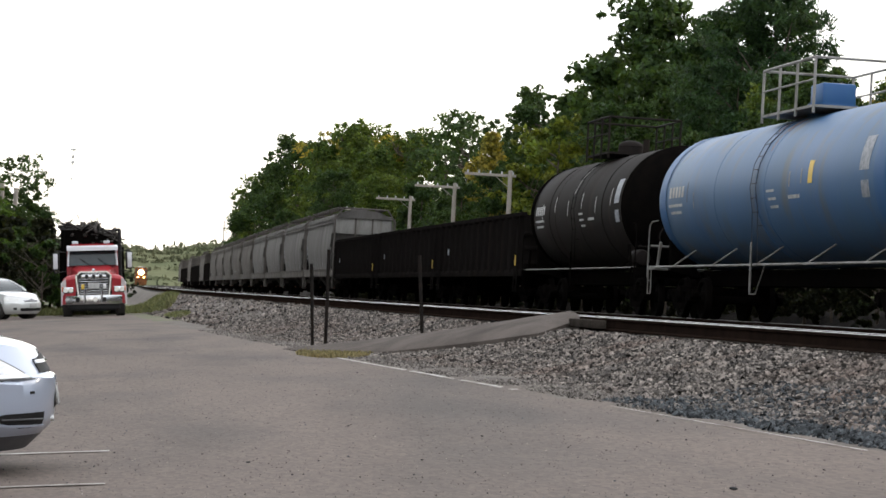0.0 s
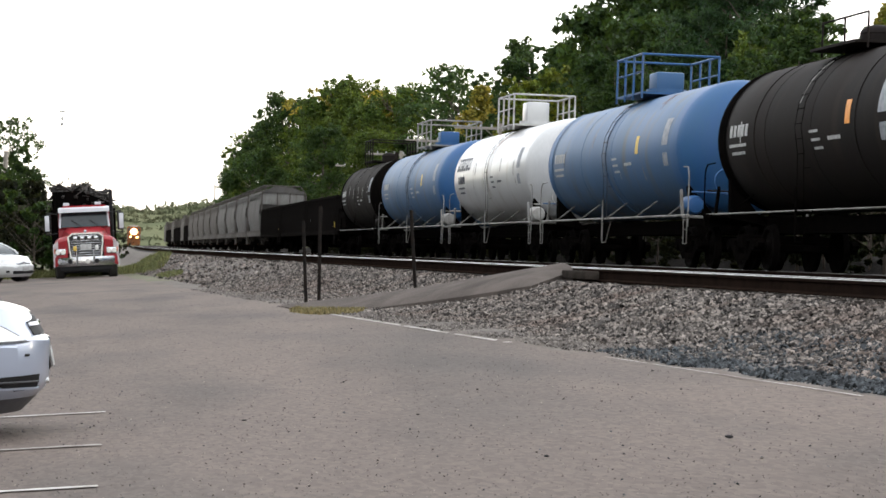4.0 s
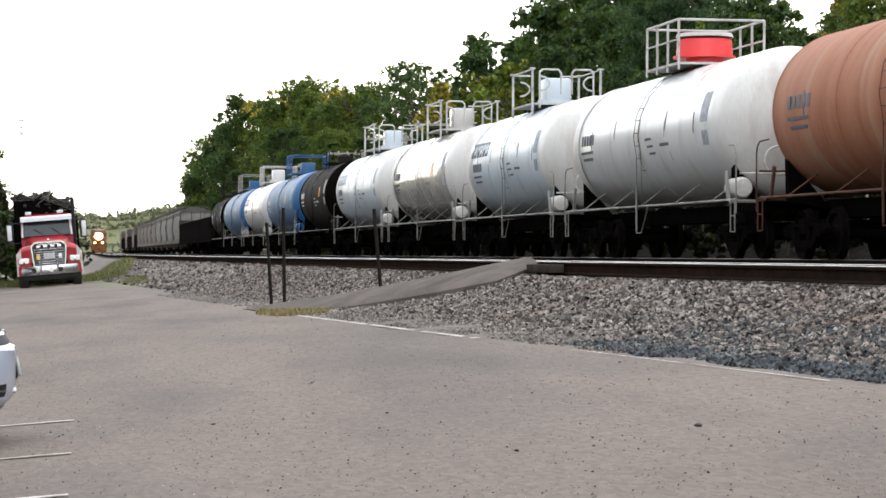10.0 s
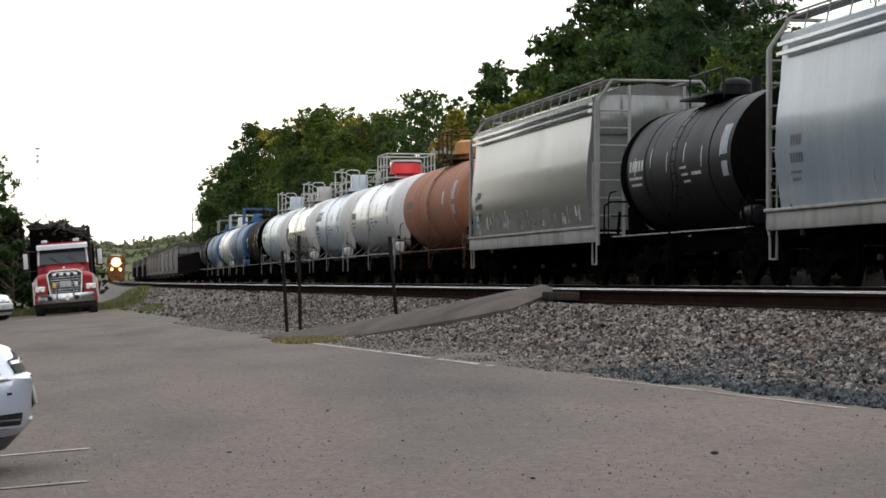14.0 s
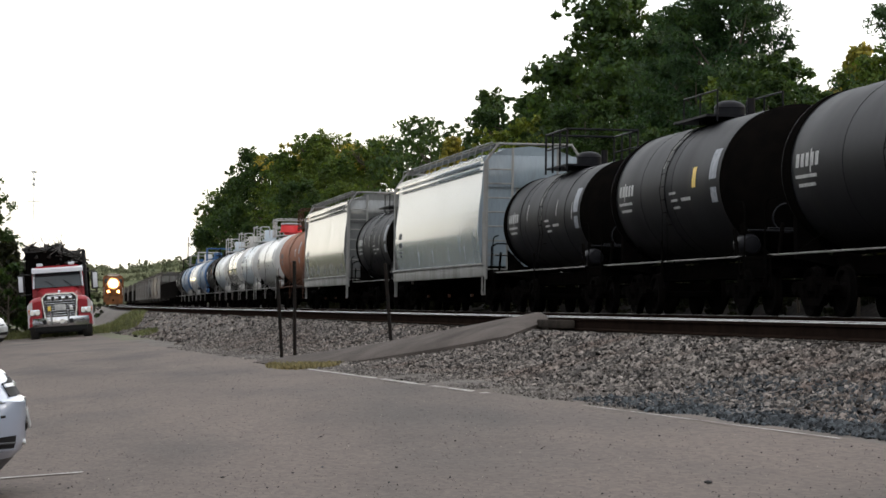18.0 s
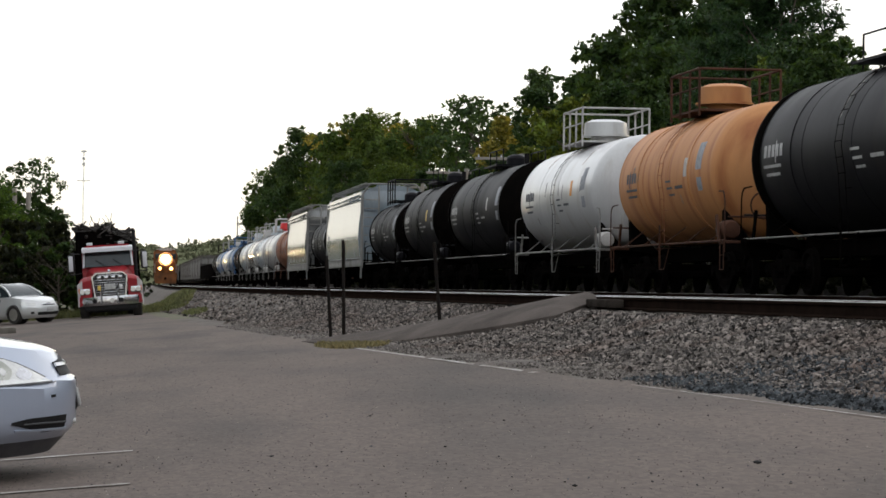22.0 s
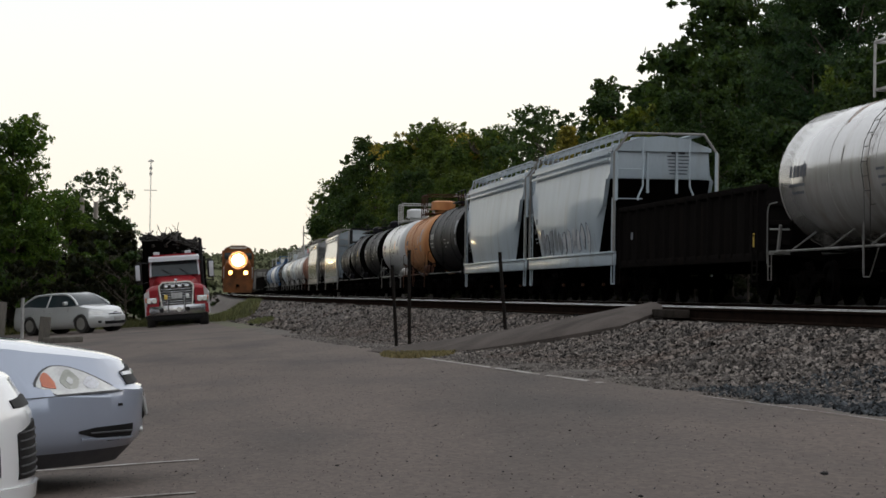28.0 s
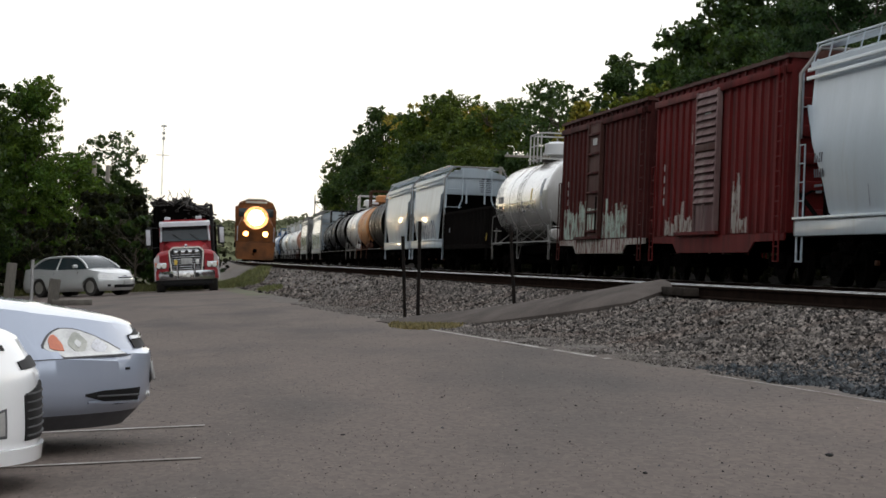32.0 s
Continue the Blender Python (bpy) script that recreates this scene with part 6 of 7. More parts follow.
add_car(tank_car("rust-brown tank car with a brown ladder", 14.9, "rust_brown", dome="drum", dome_mat="orange", placard="mark_white", bands=1), 112.1, TI)
add_car(covered_hopper("grey covered hopper with scratched graffiti low on its side", 17.7, "grey_hop", scratched=True, cut=False, eave=4.5), 97.9, 0.5)
add_car(tank_car("black tank car with white lettering bars", 12.7, "black", R=1.42, zc=2.58, dome="manway", rail_style="low", marks="mark_white", stripes=5), 79.5, TI)
add_car(covered_hopper("shiny pale blue-grey covered hopper", 18.8, "grey_hop2", cut=False, eave=4.53), 67.5, 0.5)
add_car(tank_car("short black tank car", 13.4, "black", R=1.35, zc=2.5, dome="manway", marks="mark_white", stripes=4), 48.0, TI)
add_car(tank_car("black tank car with a yellow placard", 12.8, "black", dome="manway", rail_style="low", marks="mark_white", placard="mark_yellow", bands=1), 34.6, TI)
add_car(tank_car("black tank car with pale lettering", 14.6, "black", dome="manway", rail_style="low", marks="mark_white", placard="mark_white", bands=1), 21.8, TI)
add_car(tank_car("white tank car with a white valve drum", 13.4, "white", dome="drum", placard="mark_orange", stripes=3, end_mat="same"), 7.2, TI)
add_car(tank_car("orange tank car streaked with rust", 12.1, "orange", dome="drum", ladder_mat="rust_brown", placard="mark_white"), -6.2, TI)
add_car(tank_car("black tank car with bright lettering bars", 14.7, "black", R=1.56, zc=2.7, dome="manway", rail_style="low", marks="mark_white"), -18.3, TI)
add_car(covered_hopper("pale grey covered hopper with a long roof walk", 17.4, "white_hop", eave=4.38), -32.3, 0.5)
add_car(covered_hopper("pale grey covered hopper with grey graffiti and a lettered end panel", 16.2, "white_hop", graffiti=True, end_bars=True, eave=4.38), -49.7, 0.5)
add_car(gondola("black open gondola with ribbed sides and a pale top edge", 16.7, 2.55), -65.9, 0.5)
add_car(tank_car("white tank car with a soiled belly", 15.8, "cream", dome="drum", dome_mat="white", placard="mark_yellow", end_mat="same"), -82.4, TI)
add_car(box_car("dark red ribbed boxcar with flaking paint", 15.0), -98.4, 0.5)
add_car(box_car("dark red ribbed boxcar with a slatted brown door", 14.7, louvre=True), -113.4, 0.5)
add_car(covered_hopper("pale blue-grey covered hopper", 17.2, "white_hop", eave=4.6), -128.1, 0.5)
add_car(covered_hopper("pale grey covered hopper", 17.2, "grey_hop2", eave=4.6), -145.3, 0.5)
LOCO = locomotive()


def motions():
    """The freight train draws away; the locomotive comes on."""
    for ob, yc, L in TRAIN:
        rows = []
        for k in range(0, 33, 2):
            y = yc + 11.294 * (k - 16) - 0.004 * (k - 16) ** 2
            b = max(2.0, L / 2 - 2.1)
            x0, x1 = far_line(y - b), far_line(y + b)
            rows.append((k, pose((x0 + x1) / 2, y, RAIL2, 0, 0, -math.degrees(math.atan2(x1 - x0, 2 * b)))))
        walk(ob, rows)
        # wheels turn while the car is near enough to make them out
        t0, t1 = max(0.0, 16 + (12 - yc) / 11.3), min(32.0, 16 + (85 - yc) / 11.3)
        if t1 > t0:
            times = [0.0] * (t0 > 0.0) + [t0 + 0.055 * k for k in range(int((t1 - t0) / 0.055) + 1)] + [32.0]
            spin = [(t, -math.degrees(11.25 * (min(max(t, t0), t1) - t0) / 0.457)) for t in times]
            for tr in ob.children:
                for w in tr.children:
                    if w.name.startswith("wheelset"):
                        p = w.matrix_basis.translation.copy()
                        walk(w, [(t, pose(p.x, p.y, p.z, a)) for t, a in spin])
    rows = []
    for k in range(0, 33, 2):
        y = 184.6 + 13.3 * (32 - k)
        x0, x1 = near_line(y + 3), near_line(y + 19)
        rows.append((k, pose(near_line(y), y, RAIL, 0, 0, -math.degrees(math.atan2(x1 - x0, 16)))))
    walk(LOCO, rows)

# ---------------------------------------------------------------- road vehicles
def outline(spec, n_front=16):
    """Half outline of a car in plan, from the middle of its nose to the middle of its tail: (x, y >= 0)."""
    W, L, c, p = spec["W"], spec["L"], spec["nose"], spec["round"]
    pts = []
    for k in range(n_front + 1):
        y = W * (k / n_front) ** 0.75
        pts.append((-c * (y / W) ** p, y * 0.955))
    for d, f in ((0.08, 0.972), (0.17, 0.985), (0.28, 0.994)):
        pts.append((-c - d, W * f))
    for x in (-c - 0.45, -1.3, -1.7, -2.2, -2.7, -3.2, -3.7, -L + 0.7):
        if x < pts[-1][0] - 0.05:
            pts.append((x, W))
    for k in range(9):
        a = math.pi / 2 * k / 8
        pts.append((-L + 0.55 - 0.55 * math.sin(a) ** 0.8 if k else -L + 0.55, W * (math.cos(a) ** 0.5 if k < 8 else 0.0)))
    return pts


class Skin:
    """Places points on a car's outer skin by distance along its outline and height."""
    def __init__(self, spec):
        self.spec, self.o = spec, outline(spec)
        self.s = [0.0]
        for a, b in zip(self.o, self.o[1:]):
            self.s.append(self.s[-1] + math.dist(a, b))

    def plan(self, s):
        for k in range(len(self.s) - 1):
            if s <= self.s[k + 1] + 1e-9:
                f = (s - self.s[k]) / max(1e-9, self.s[k + 1] - self.s[k])
                a, b = self.o[k], self.o[k + 1]
                return a[0] + (b[0] - a[0]) * f, a[1] + (b[1] - a[1]) * f
        return self.o[-1]

    def normal(self, s):
        a, b = self.plan(max(0, s - 0.03)), self.plan(s + 0.03)
        d = Vector((b[0] - a[0], b[1] - a[1]))
        d.normalize()
        return Vector((d.y, -d.x))

    def top(self, x):
        sp = self.spec
        f = min(1.0, max(0.0, -x / 1.25))
        front = sp["nose_z"] + (sp["cowl_z"] - sp["nose_z"]) * f ** 0.75
        return front if x > -sp["L"] * 0.62 else front + 0.05 * min(1.0, (-x - sp["L"] * 0.62) / 0.8)

    def at(self, s, z, side=-1, lift=0.0):
        """side -1: the car's right."""
        x, y = self.plan(s)
        n = self.normal(s)
        lean = 0.0
        if z > 0.55:
            lean = (z - 0.55) * (0.22 + 0.33 * min(1.0, max(0.0, (x + 1.2) / 0.75)))
        if z < 0.33:
            lean = (0.33 - z) * 0.35 * self.spec["chin"] + max(0.0, 0.27 - z) * 0.75 * self.spec["chin"]
        if x > -1.0:
            lean -= self.spec["ledge"] * min(1.0, max(0.0, (0.585 - z) / 0.012)) * min(1.0, max(0.0, (z - 0.2) / 0.3)) * min(1.0, (x + 1.0) / 0.3)
        q = lift - lean
        return Vector((x + n.x * q, side * (y + n.y * q), z))


def skin_patch(sk, s0, s1, zlo, zhi, side=-1, lift=0.006, ns=12, nz=5, thick=0.012):
    """A panel on the skin; zlo and zhi are functions of 0..1 along it."""
    bm = B()
    rows = []
    for i in range(ns + 1):
        f = i / ns
        s = s0 + (s1 - s0) * f
        a, b = zlo(f), zhi(f)
        rows.append([sk.at(s, a + (b - a) * j / nz, side, lift) for j in range(nz + 1)])
    loft(bm, rows, closed=False)
    bmesh.ops.solidify(bm, geom=bm.faces, thickness=thick)
    return bm


def wheel_car(r=0.33, w=0.21, spokes=7):
    """Tyre and alloy rim meshes, axle along y."""
    tb = B()
    prof = [(-w / 2, r * 0.66), (-w / 2, r * 0.93), (-w * 0.38, r), (w * 0.38, r), (w / 2, r * 0.93), (w / 2, r * 0.66)]
    loft(tb, [[(q * math.cos(a), y, q * math.sin(a)) for a in [2 * math.pi * k / 28 for k in range(28)]] for y, q in prof], caps=False)
    rb = B()
    loft(rb, [[(q * math.cos(a), y, q * math.sin(a)) for a in [2 * math.pi * k / 28 for k in range(28)]] for y, q in ((-w * 0.45, r * 0.66), (-w * 0.45, r * 0.6), (0.0, r * 0.58), (0.02, 0.02))], caps=True)
    for k in range(spokes):
        a = 2 * math.pi * k / spokes
        box(rb, (r * 0.34 * math.cos(a), -w * 0.36, r * 0.34 * math.sin(a)), (r * 0.55, 0.04, 0.055), Matrix.Rotation(-a, 4, "Y"))
    cyl(rb, (0, -w * 0.44, 0), (0, -w * 0.2, 0), 0.06, 12)
    return tb, rb


def sedan(label, spec, m):
    """A parked sedan; x forward from its nose, y to its left, z up."""
    car = thing("car", label, "car", "parked cars", m)
    sk = Skin(spec)
    paint = M[spec["paint"]]
    S = sk.s[-1]
    ss = sorted(set([round(v, 4) for v in sk.s] + [round(S * k / 60, 4) for k in range(61)]))
    # shell: skirt to shoulder, both sides, with wheel arches left dark behind the wheels
    bm = B()
    lev = [0.0, 0.06, 0.12, 0.18, 0.3, 0.45, 0.6, 0.69, 0.725, 0.75, 0.77, 0.83, 0.9, 1.0]
    zb = 0.17
    for side in (-1, 1):
        rows = []
        for s in ss:
            x, _ = sk.plan(s)
            zt = sk.top(x)
            lo = zb
            for xw in (spec["axle_f"], spec["axle_r"]):
                d = abs(x - xw)
                if d < 0.38:
                    lo = max(lo, 0.30 + math.sqrt(max(0.0, 0.38 ** 2 - d * d)) - 0.0)
            rows.append([sk.at(s, lo + (zt - lo) * v, side) for v in lev])
        loft(bm, rows, closed=False)
    # bonnet, boot: crowned sheet between the two shoulders
    for s0, s1 in zip(ss, ss[1:]):
        quads = []
        for s in (s0, s1):
            x, _ = sk.plan(s)
            a = sk.at(s, sk.top(x), -1)
            b = Vector((a.x, -a.y, a.z))
            w = abs(a.y)
            row = []
            for k in range(9):
                f = k / 8
                u = 2 * f - 1
                row.append(Vector((a.x, a.y * (1 - f) + b.y * f, a.z + 0.065 * (w / spec["W"]) * (1 - u ** 4) ** 1.0 * 0.8)))
            quads.append(row)
        for k in range(8):
            vs = [bm.verts.new(p) for p in (quads[0][k], quads[0][k + 1], quads[1][k + 1], quads[1][k])]
            try:
                bm.faces.new(vs)
            except ValueError:
                pass
    bmesh.ops.remove_doubles(bm, verts=bm.verts, dist=0.002)
    bmesh.ops.dissolve_degenerate(bm, edges=bm.edges, dist=0.001)
    bmesh.ops.recalc_face_normals(bm, faces=bm.faces)
    body = part("body", bm, paint, car, smooth=35)
    # dark underside and wheel wells
    part("underbody", box(B(), (-spec["L"] / 2 - 0.2, 0, 0.28), (spec["L"] - 1.7, spec["W"] * 1.6, 0.2), bevel=0.03), M["blackplastic"], car)
    for xw in (spec["axle_f"], spec["axle_r"]):
        for sd in (-1, 1):
            tb, rb = wheel_car()
            yw = sd * (spec["W"] - 0.12)
            w = part("wheel", mesh_from("wheel", tb, M["tyre"], 35), None, car, m=pose(xw, yw, 0.33, 0, 0, 0 if sd < 0 else 180))
            part("rim", rb, M["alloy"], w, "silver alloy rim")
            part("wheel_well", cyl(B(), (xw, sd * 0.45, 0.36), (xw, sd * (spec["W"] - 0.24), 0.36), 0.37, 24), M["blackplastic"], car)
    # cabin
    x0, x1, x2, x3 = spec["cabin"]
    wb, wt, zr, zbelt = spec["W"] - 0.07, spec["W"] * 0.62, spec["roof_z"], spec["cowl_z"] + 0.02
    def arch(x):
        """Height of the roof line over the belt, 0 to 1."""
        if x > x1:
            return math.sin(math.pi / 2 * max(0.0, (x0 - x) / (x0 - x1))) ** 0.85
        if x < x2:
            return math.sin(math.pi / 2 * max(0.0, (x - x3) / (x2 - x3))) ** 0.8
        return 1.0 + 0.03 * math.sin(math.pi * (x - x2) / (x1 - x2))
    stations = [x0 + (x3 - x0) * k / 22 for k in range(23)]

    def ring(x, lift=0.0, narrow=1.0):
        h, t = (zr - 0.03 - zbelt) * arch(x), arch(x)
        w = (wb * 0.95 + (wt - wb * 0.95) * t) * narrow
        return [(x, -wb * 0.95, zbelt - 0.03), (x, -w, zbelt + h * 0.97 + lift), (x, -w * 0.8, zbelt + h + 0.02 * t + lift), (x, w * 0.8, zbelt + h + 0.02 * t + lift), (x, w, zbelt + h * 0.97 + lift), (x, wb * 0.95, zbelt - 0.03)]
    cab = part("window_glass", loft(B(), [ring(x) for x in stations]), M["windscreen"], car, "dark window glass", smooth=30)
    bm = B()
    loft(bm, [ring(x, 0.012)[1:5] + [(px, py, pz - 0.02) for px, py, pz in ring(x, 0.0)[1:5]][::-1] for x in stations if x2 - 0.05 <= x <= x1 + 0.05])
    part("roof", bm, paint, car, smooth=40)
    for sd in (-1, 1):
        part("roof_rail", pipe(B(), [(x, sd * abs(ring(x)[1][1]), ring(x)[1][2]) for x in stations], 0.04, 8), paint, car)
        xm = (x0 + x3) / 2 - 0.1
        part("pillar", pipe(B(), [(xm, sd * wb * 0.95, zbelt - 0.02), (xm + 0.05, sd * (abs(ring(xm)[1][1]) + 0.005), ring(xm)[1][2])], 0.03, 8), paint, car)
        mi = part("mirror", box(B(), (x0 - 0.45, sd * (spec["W"] + 0.06), zbelt + 0.1), (0.13, 0.2, 0.13), bevel=0.04), paint, car)
        for xa, xb in ((x0 - 0.35, (x0 + x3) / 2 - 0.08), ((x0 + x3) / 2 - 0.1, x3 + 0.55)):
            part("door_seam", box(B(), (xa - 0.1, sd * (spec["W"] - 0.06), 0.6), (0.008, 0.02, 0.55)), M["blackplastic"], body)
            part("door_handle", box(B(), (xb + 0.18, sd * (spec["W"] - 0.045), 0.76), (0.18, 0.04, 0.035), bevel=0.01), paint, body)
    return car, sk, body


IMP = dict(chin=1.0, ledge=0.022, W=0.925, L=5.0, nose=0.62, round=3.0, nose_z=0.725, cowl_z=0.93, roof_z=1.46, axle_f=-1.02, axle_r=-3.86, cabin=(-1.35, -2.25, -3.55, -4.35), paint="silver")


def on_lot(x, y, rz):
    """Pose standing on the sloping lot, turned by rz."""
    d = Vector((1, 0, 0.075)).normalized()
    up = Vector((-0.075, 0, 1)).normalized()
    base = Matrix((d, Vector((0, 1, 0)), up)).transposed().to_4x4()
    return Matrix.Translation((x, y, lot_z(x, y) + 0.012)) @ base @ Matrix.Rotation(radians(rz), 4, "Z")


def build_blue_sedan():
    car, sk, body = sedan("silver-blue sedan with clear headlamps, nose in the lane", IMP, on_lot(-0.405, 15.6, 0))
    for sd in (-1, 1):
        # headlamp: leaf shape wrapping the corner
        def lo(f):
            return 0.575 + (0.055 * (f - 0.8) / 0.2 if f > 0.8 else 0.0)

        def hi(f):
            pts = ((0, 0.585), (0.1, 0.617), (0.2, 0.648), (0.35, 0.69), (0.5, 0.722), (0.62, 0.738), (0.75, 0.741), (0.83, 0.73), (0.9, 0.708), (0.96, 0.676), (1.0, 0.645))
            for (a, za), (b, zb) in zip(pts, pts[1:]):
                if f <= b + 1e-9:
                    return za + (zb - za) * (f - a) / (b - a)
            return 0.645
        h = part("headlamp", skin_patch(sk, 0.54, 1.10, lo, hi, sd, 0.006, 20, 5), M["lamp_clear"], car, "clear headlamp with amber corner")
        part("headlamp_rim", skin_patch(sk, 0.525, 1.115, lambda f: lo(f) - 0.006, lambda f: hi(f) + 0.006, sd, 0.001, 20, 5, 0.008), M["greyplastic"], h)
        part("amber_lens", skin_patch(sk, 0.975, 1.065, lambda f: 0.612 + 0.02 * f * f, lambda f: 0.625 + 0.085 * math.sin(0.25 + f * 2.2), sd, 0.011, 10, 3, 0.004), M["lamp_amber"], h, "amber corner lens")
        part("lamp_bowl", skin_patch(sk, 0.80, 0.935, lambda f: 0.648 - 0.056 * math.sin(0.1 + f * 2.95), lambda f: 0.655 + 0.062 * math.sin(0.1 + f * 2.95), sd, 0.009, 10, 3, 0.004), M["lamp_bowl"], h, "grey reflector bowl")
        part("bulb_cover", skin_patch(sk, 0.845, 0.895, lambda f: 0.65 - 0.022 * math.sin(f * 3.14), lambda f: 0.652 + 0.022 * math.sin(f * 3.14), sd, 0.012, 6, 2, 0.004), M["lamp_clear"], h)
        part("lamp_bowl", skin_patch(sk, 0.66, 0.78, lambda f: 0.622 - 0.034 * math.sin(0.1 + f * 2.95), lambda f: 0.628 + 0.04 * math.sin(0.1 + f * 2.95), sd, 0.009, 8, 3, 0.004), M["chrome"], h)
        # lower intake with its bar
        g = part("lower_intake", skin_patch(sk, 0.40, 0.86, lambda f: 0.272 + 0.12 * max(0, f - 0.5), lambda f: 0.362 - 0.06 * max(0, f - 0.75), sd, 0.004, 12, 2, 0.01), M["blackplastic"], car, "black slotted lower intake")
        part("intake_bar", skin_patch(sk, 0.41, 0.78, lambda f: 0.314 + 0.012 * f, lambda f: 0.321 + 0.012 * f, sd, 0.012, 10, 1, 0.01), M["greyplastic"], g)
        part("intake_surround", skin_patch(sk, 0.38, 0.84, lambda f: 0.268 + 0.018 * f, lambda f: 0.282 + 0.016 * f, sd, 0.012, 10, 1, 0.012), M["silver"], g)
        # dark grey band along the bottom of the bumper
        part("air_dam", skin_patch(sk, 0.0, 1.3, lambda f: 0.135, lambda f: 0.225, sd, 0.003, 14, 3), M["greyplastic"], car)
        part("bumper_seam", skin_patch(sk, 0.5, 1.52, lambda f: 0.564, lambda f: 0.568, sd, 0.002, 14, 1, 0.004), M["greyplastic"], body)
        part("fender_seam", skin_patch(sk, 1.33, 1.34, lambda f: 0.30, lambda f: 0.56, sd, 0.003, 2, 3, 0.006), M["blackplastic"], body)
        part("tow_cover", skin_patch(sk, 0.52, 0.56, lambda f: 0.475, lambda f: 0.49, sd, 0.004, 2, 1, 0.006), M["blackplastic"], body)
    gr = part("grille", skin_patch(sk, 0.0, 0.38, lambda f: 0.60, lambda f: 0.71 - 0.03 * f, -1, 0.01, 8, 3), M["blackplastic"], car)
    part("grille_half", skin_patch(sk, 0.0, 0.38, lambda f: 0.60, lambda f: 0.71 - 0.03 * f, 1, 0.01, 8, 3), M["blackplastic"], gr)
    for sd in (-1, 1):
        part("grille_bar", skin_patch(sk, 0.0, 0.38, lambda f: 0.655, lambda f: 0.675, sd, 0.022, 8, 1), M["chrome"], gr)
    part("licence_plate", box(B(), (0.022, 0, 0.47), (0.008, 0.31, 0.16), pose(0, 0, 0, 0, -8, 0), bevel=0.002), M["mark_white"], car, "plain white front plate")
    part("plate_holder", box(B(), (0.0, 0, 0.45), (0.03, 0.34, 0.15), bevel=0.006), M["blackplastic"], car)
    part("bumper_bolt", cyl(B(), (-0.08, -0.2, 0.31), (0.008, -0.2, 0.31), 0.018, 10), M["lamp_clear"], car)
    return car


build_blue_sedan()
WHI = dict(chin=0.15, ledge=0.0, W=0.90, L=4.6, nose=0.5, round=2.7, nose_z=0.74, cowl_z=0.98, roof_z=1.47, axle_f=-0.95, axle_r=-3.63, cabin=(-1.2, -2.1, -3.3, -4.1), paint="carwhite")


def build_white():
    car, sk, body = sedan("white compact sedan with a black grille", WHI, on_lot(-0.885, 13.0, 0))
    for sd in (-1, 1):
        h = part("headlamp", skin_patch(sk, 0.62, 1.3, lambda f: 0.62 + 0.03 * f, lambda f: 0.70 + 0.12 * math.sin(f * 1.6), sd, 0.006, 12, 4), M["lamp_clear"], car)
        part("fog_lamp", skin_patch(sk, 0.56, 0.80, lambda f: 0.28, lambda f: 0.40 - 0.05 * f, sd, 0.006, 5, 3), M["lamp_clear"], car)
        part("fog_rim", skin_patch(sk, 0.54, 0.82, lambda f: 0.265, lambda f: 0.415 - 0.05 * f, sd, 0.002, 5, 3), M["greyplastic"], car)
        gu = part("upper_grille", skin_patch(sk, 0.0, 0.34, lambda f: 0.60, lambda f: 0.66 - 0.02 * f, sd, 0.01, 8, 3), M["blackplastic"], car)
        g = part("lower_grille", skin_patch(sk, 0.0, 0.37, lambda f: 0.24, lambda f: 0.53 - 0.06 * f, sd, 0.006, 8, 4), M["blackplastic"], car, "black mesh grille")
        for k in range(6):
            part("grille_bar", skin_patch(sk, 0.0, 0.35, lambda f, k=k: 0.26 + 0.042 * k, lambda f, k=k: 0.268 + 0.042 * k, sd, 0.012, 8, 1), M["greyplastic"], g)
        part("splitter", skin_patch(sk, 0.0, 1.25, lambda f: 0.13, lambda f: 0.205, sd, 0.022, 14, 2, 0.02), M["carwhite"], car)
        part("hood_gap", skin_patch(sk, 0.42, 0.66, lambda f: 0.70 + 0.03 * f, lambda f: 0.725 + 0.03 * f, sd, 0.008, 6, 1), M["blackplastic"], body)
    return car


build_white()
MAZ = dict(chin=0.8, ledge=0.015, W=0.89, L=4.72, nose=0.55, round=2.6, nose_z=0.74, cowl_z=0.95, roof_z=1.44, axle_f=-0.95, axle_r=-3.62, cabin=(-1.15, -2.1, -3.25, -4.15), paint="silver2")


def build_far_sedan():
    # nose to the right and towards the lane
    y = 88.5
    x = along(48, y)
    car, sk, body = sedan("silver-beige sedan parked beside the shrubs", MAZ, on_lot(x, y, -44))
    for sd in (-1, 1):
        part("headlamp", skin_patch(sk, 0.55, 1.12, lambda f: 0.60 + 0.03 * f, lambda f: 0.70 + 0.06 * f, sd, 0.006, 8, 3), M["lamp_clear"], car)
        part("grille", skin_patch(sk, 0.0, 0.34, lambda f: 0.60, lambda f: 0.70 - 0.08 * f, sd, 0.008, 5, 2), M["blackplastic"], car)
        part("lower_intake", skin_patch(sk, 0.0, 0.5, lambda f: 0.27, lambda f: 0.38, sd, 0.006, 5, 2), M["blackplastic"], car)
        part("fog_lamp", skin_patch(sk, 0.62, 0.74, lambda f: 0.32, lambda f: 0.40, sd, 0.008, 3, 2), M["blackplastic"], car)
        part("grille_bar", skin_patch(sk, 0.0, 0.36, lambda f: 0.64, lambda f: 0.66, sd, 0.014, 5, 1), M["chrome"], car)
    part("licence_plate", box(B(), (0.03, 0, 0.44), (0.012, 0.31, 0.15), bevel=0.003), M["mark_white"], car, "plain pale plate")
    return car


build_far_sedan()


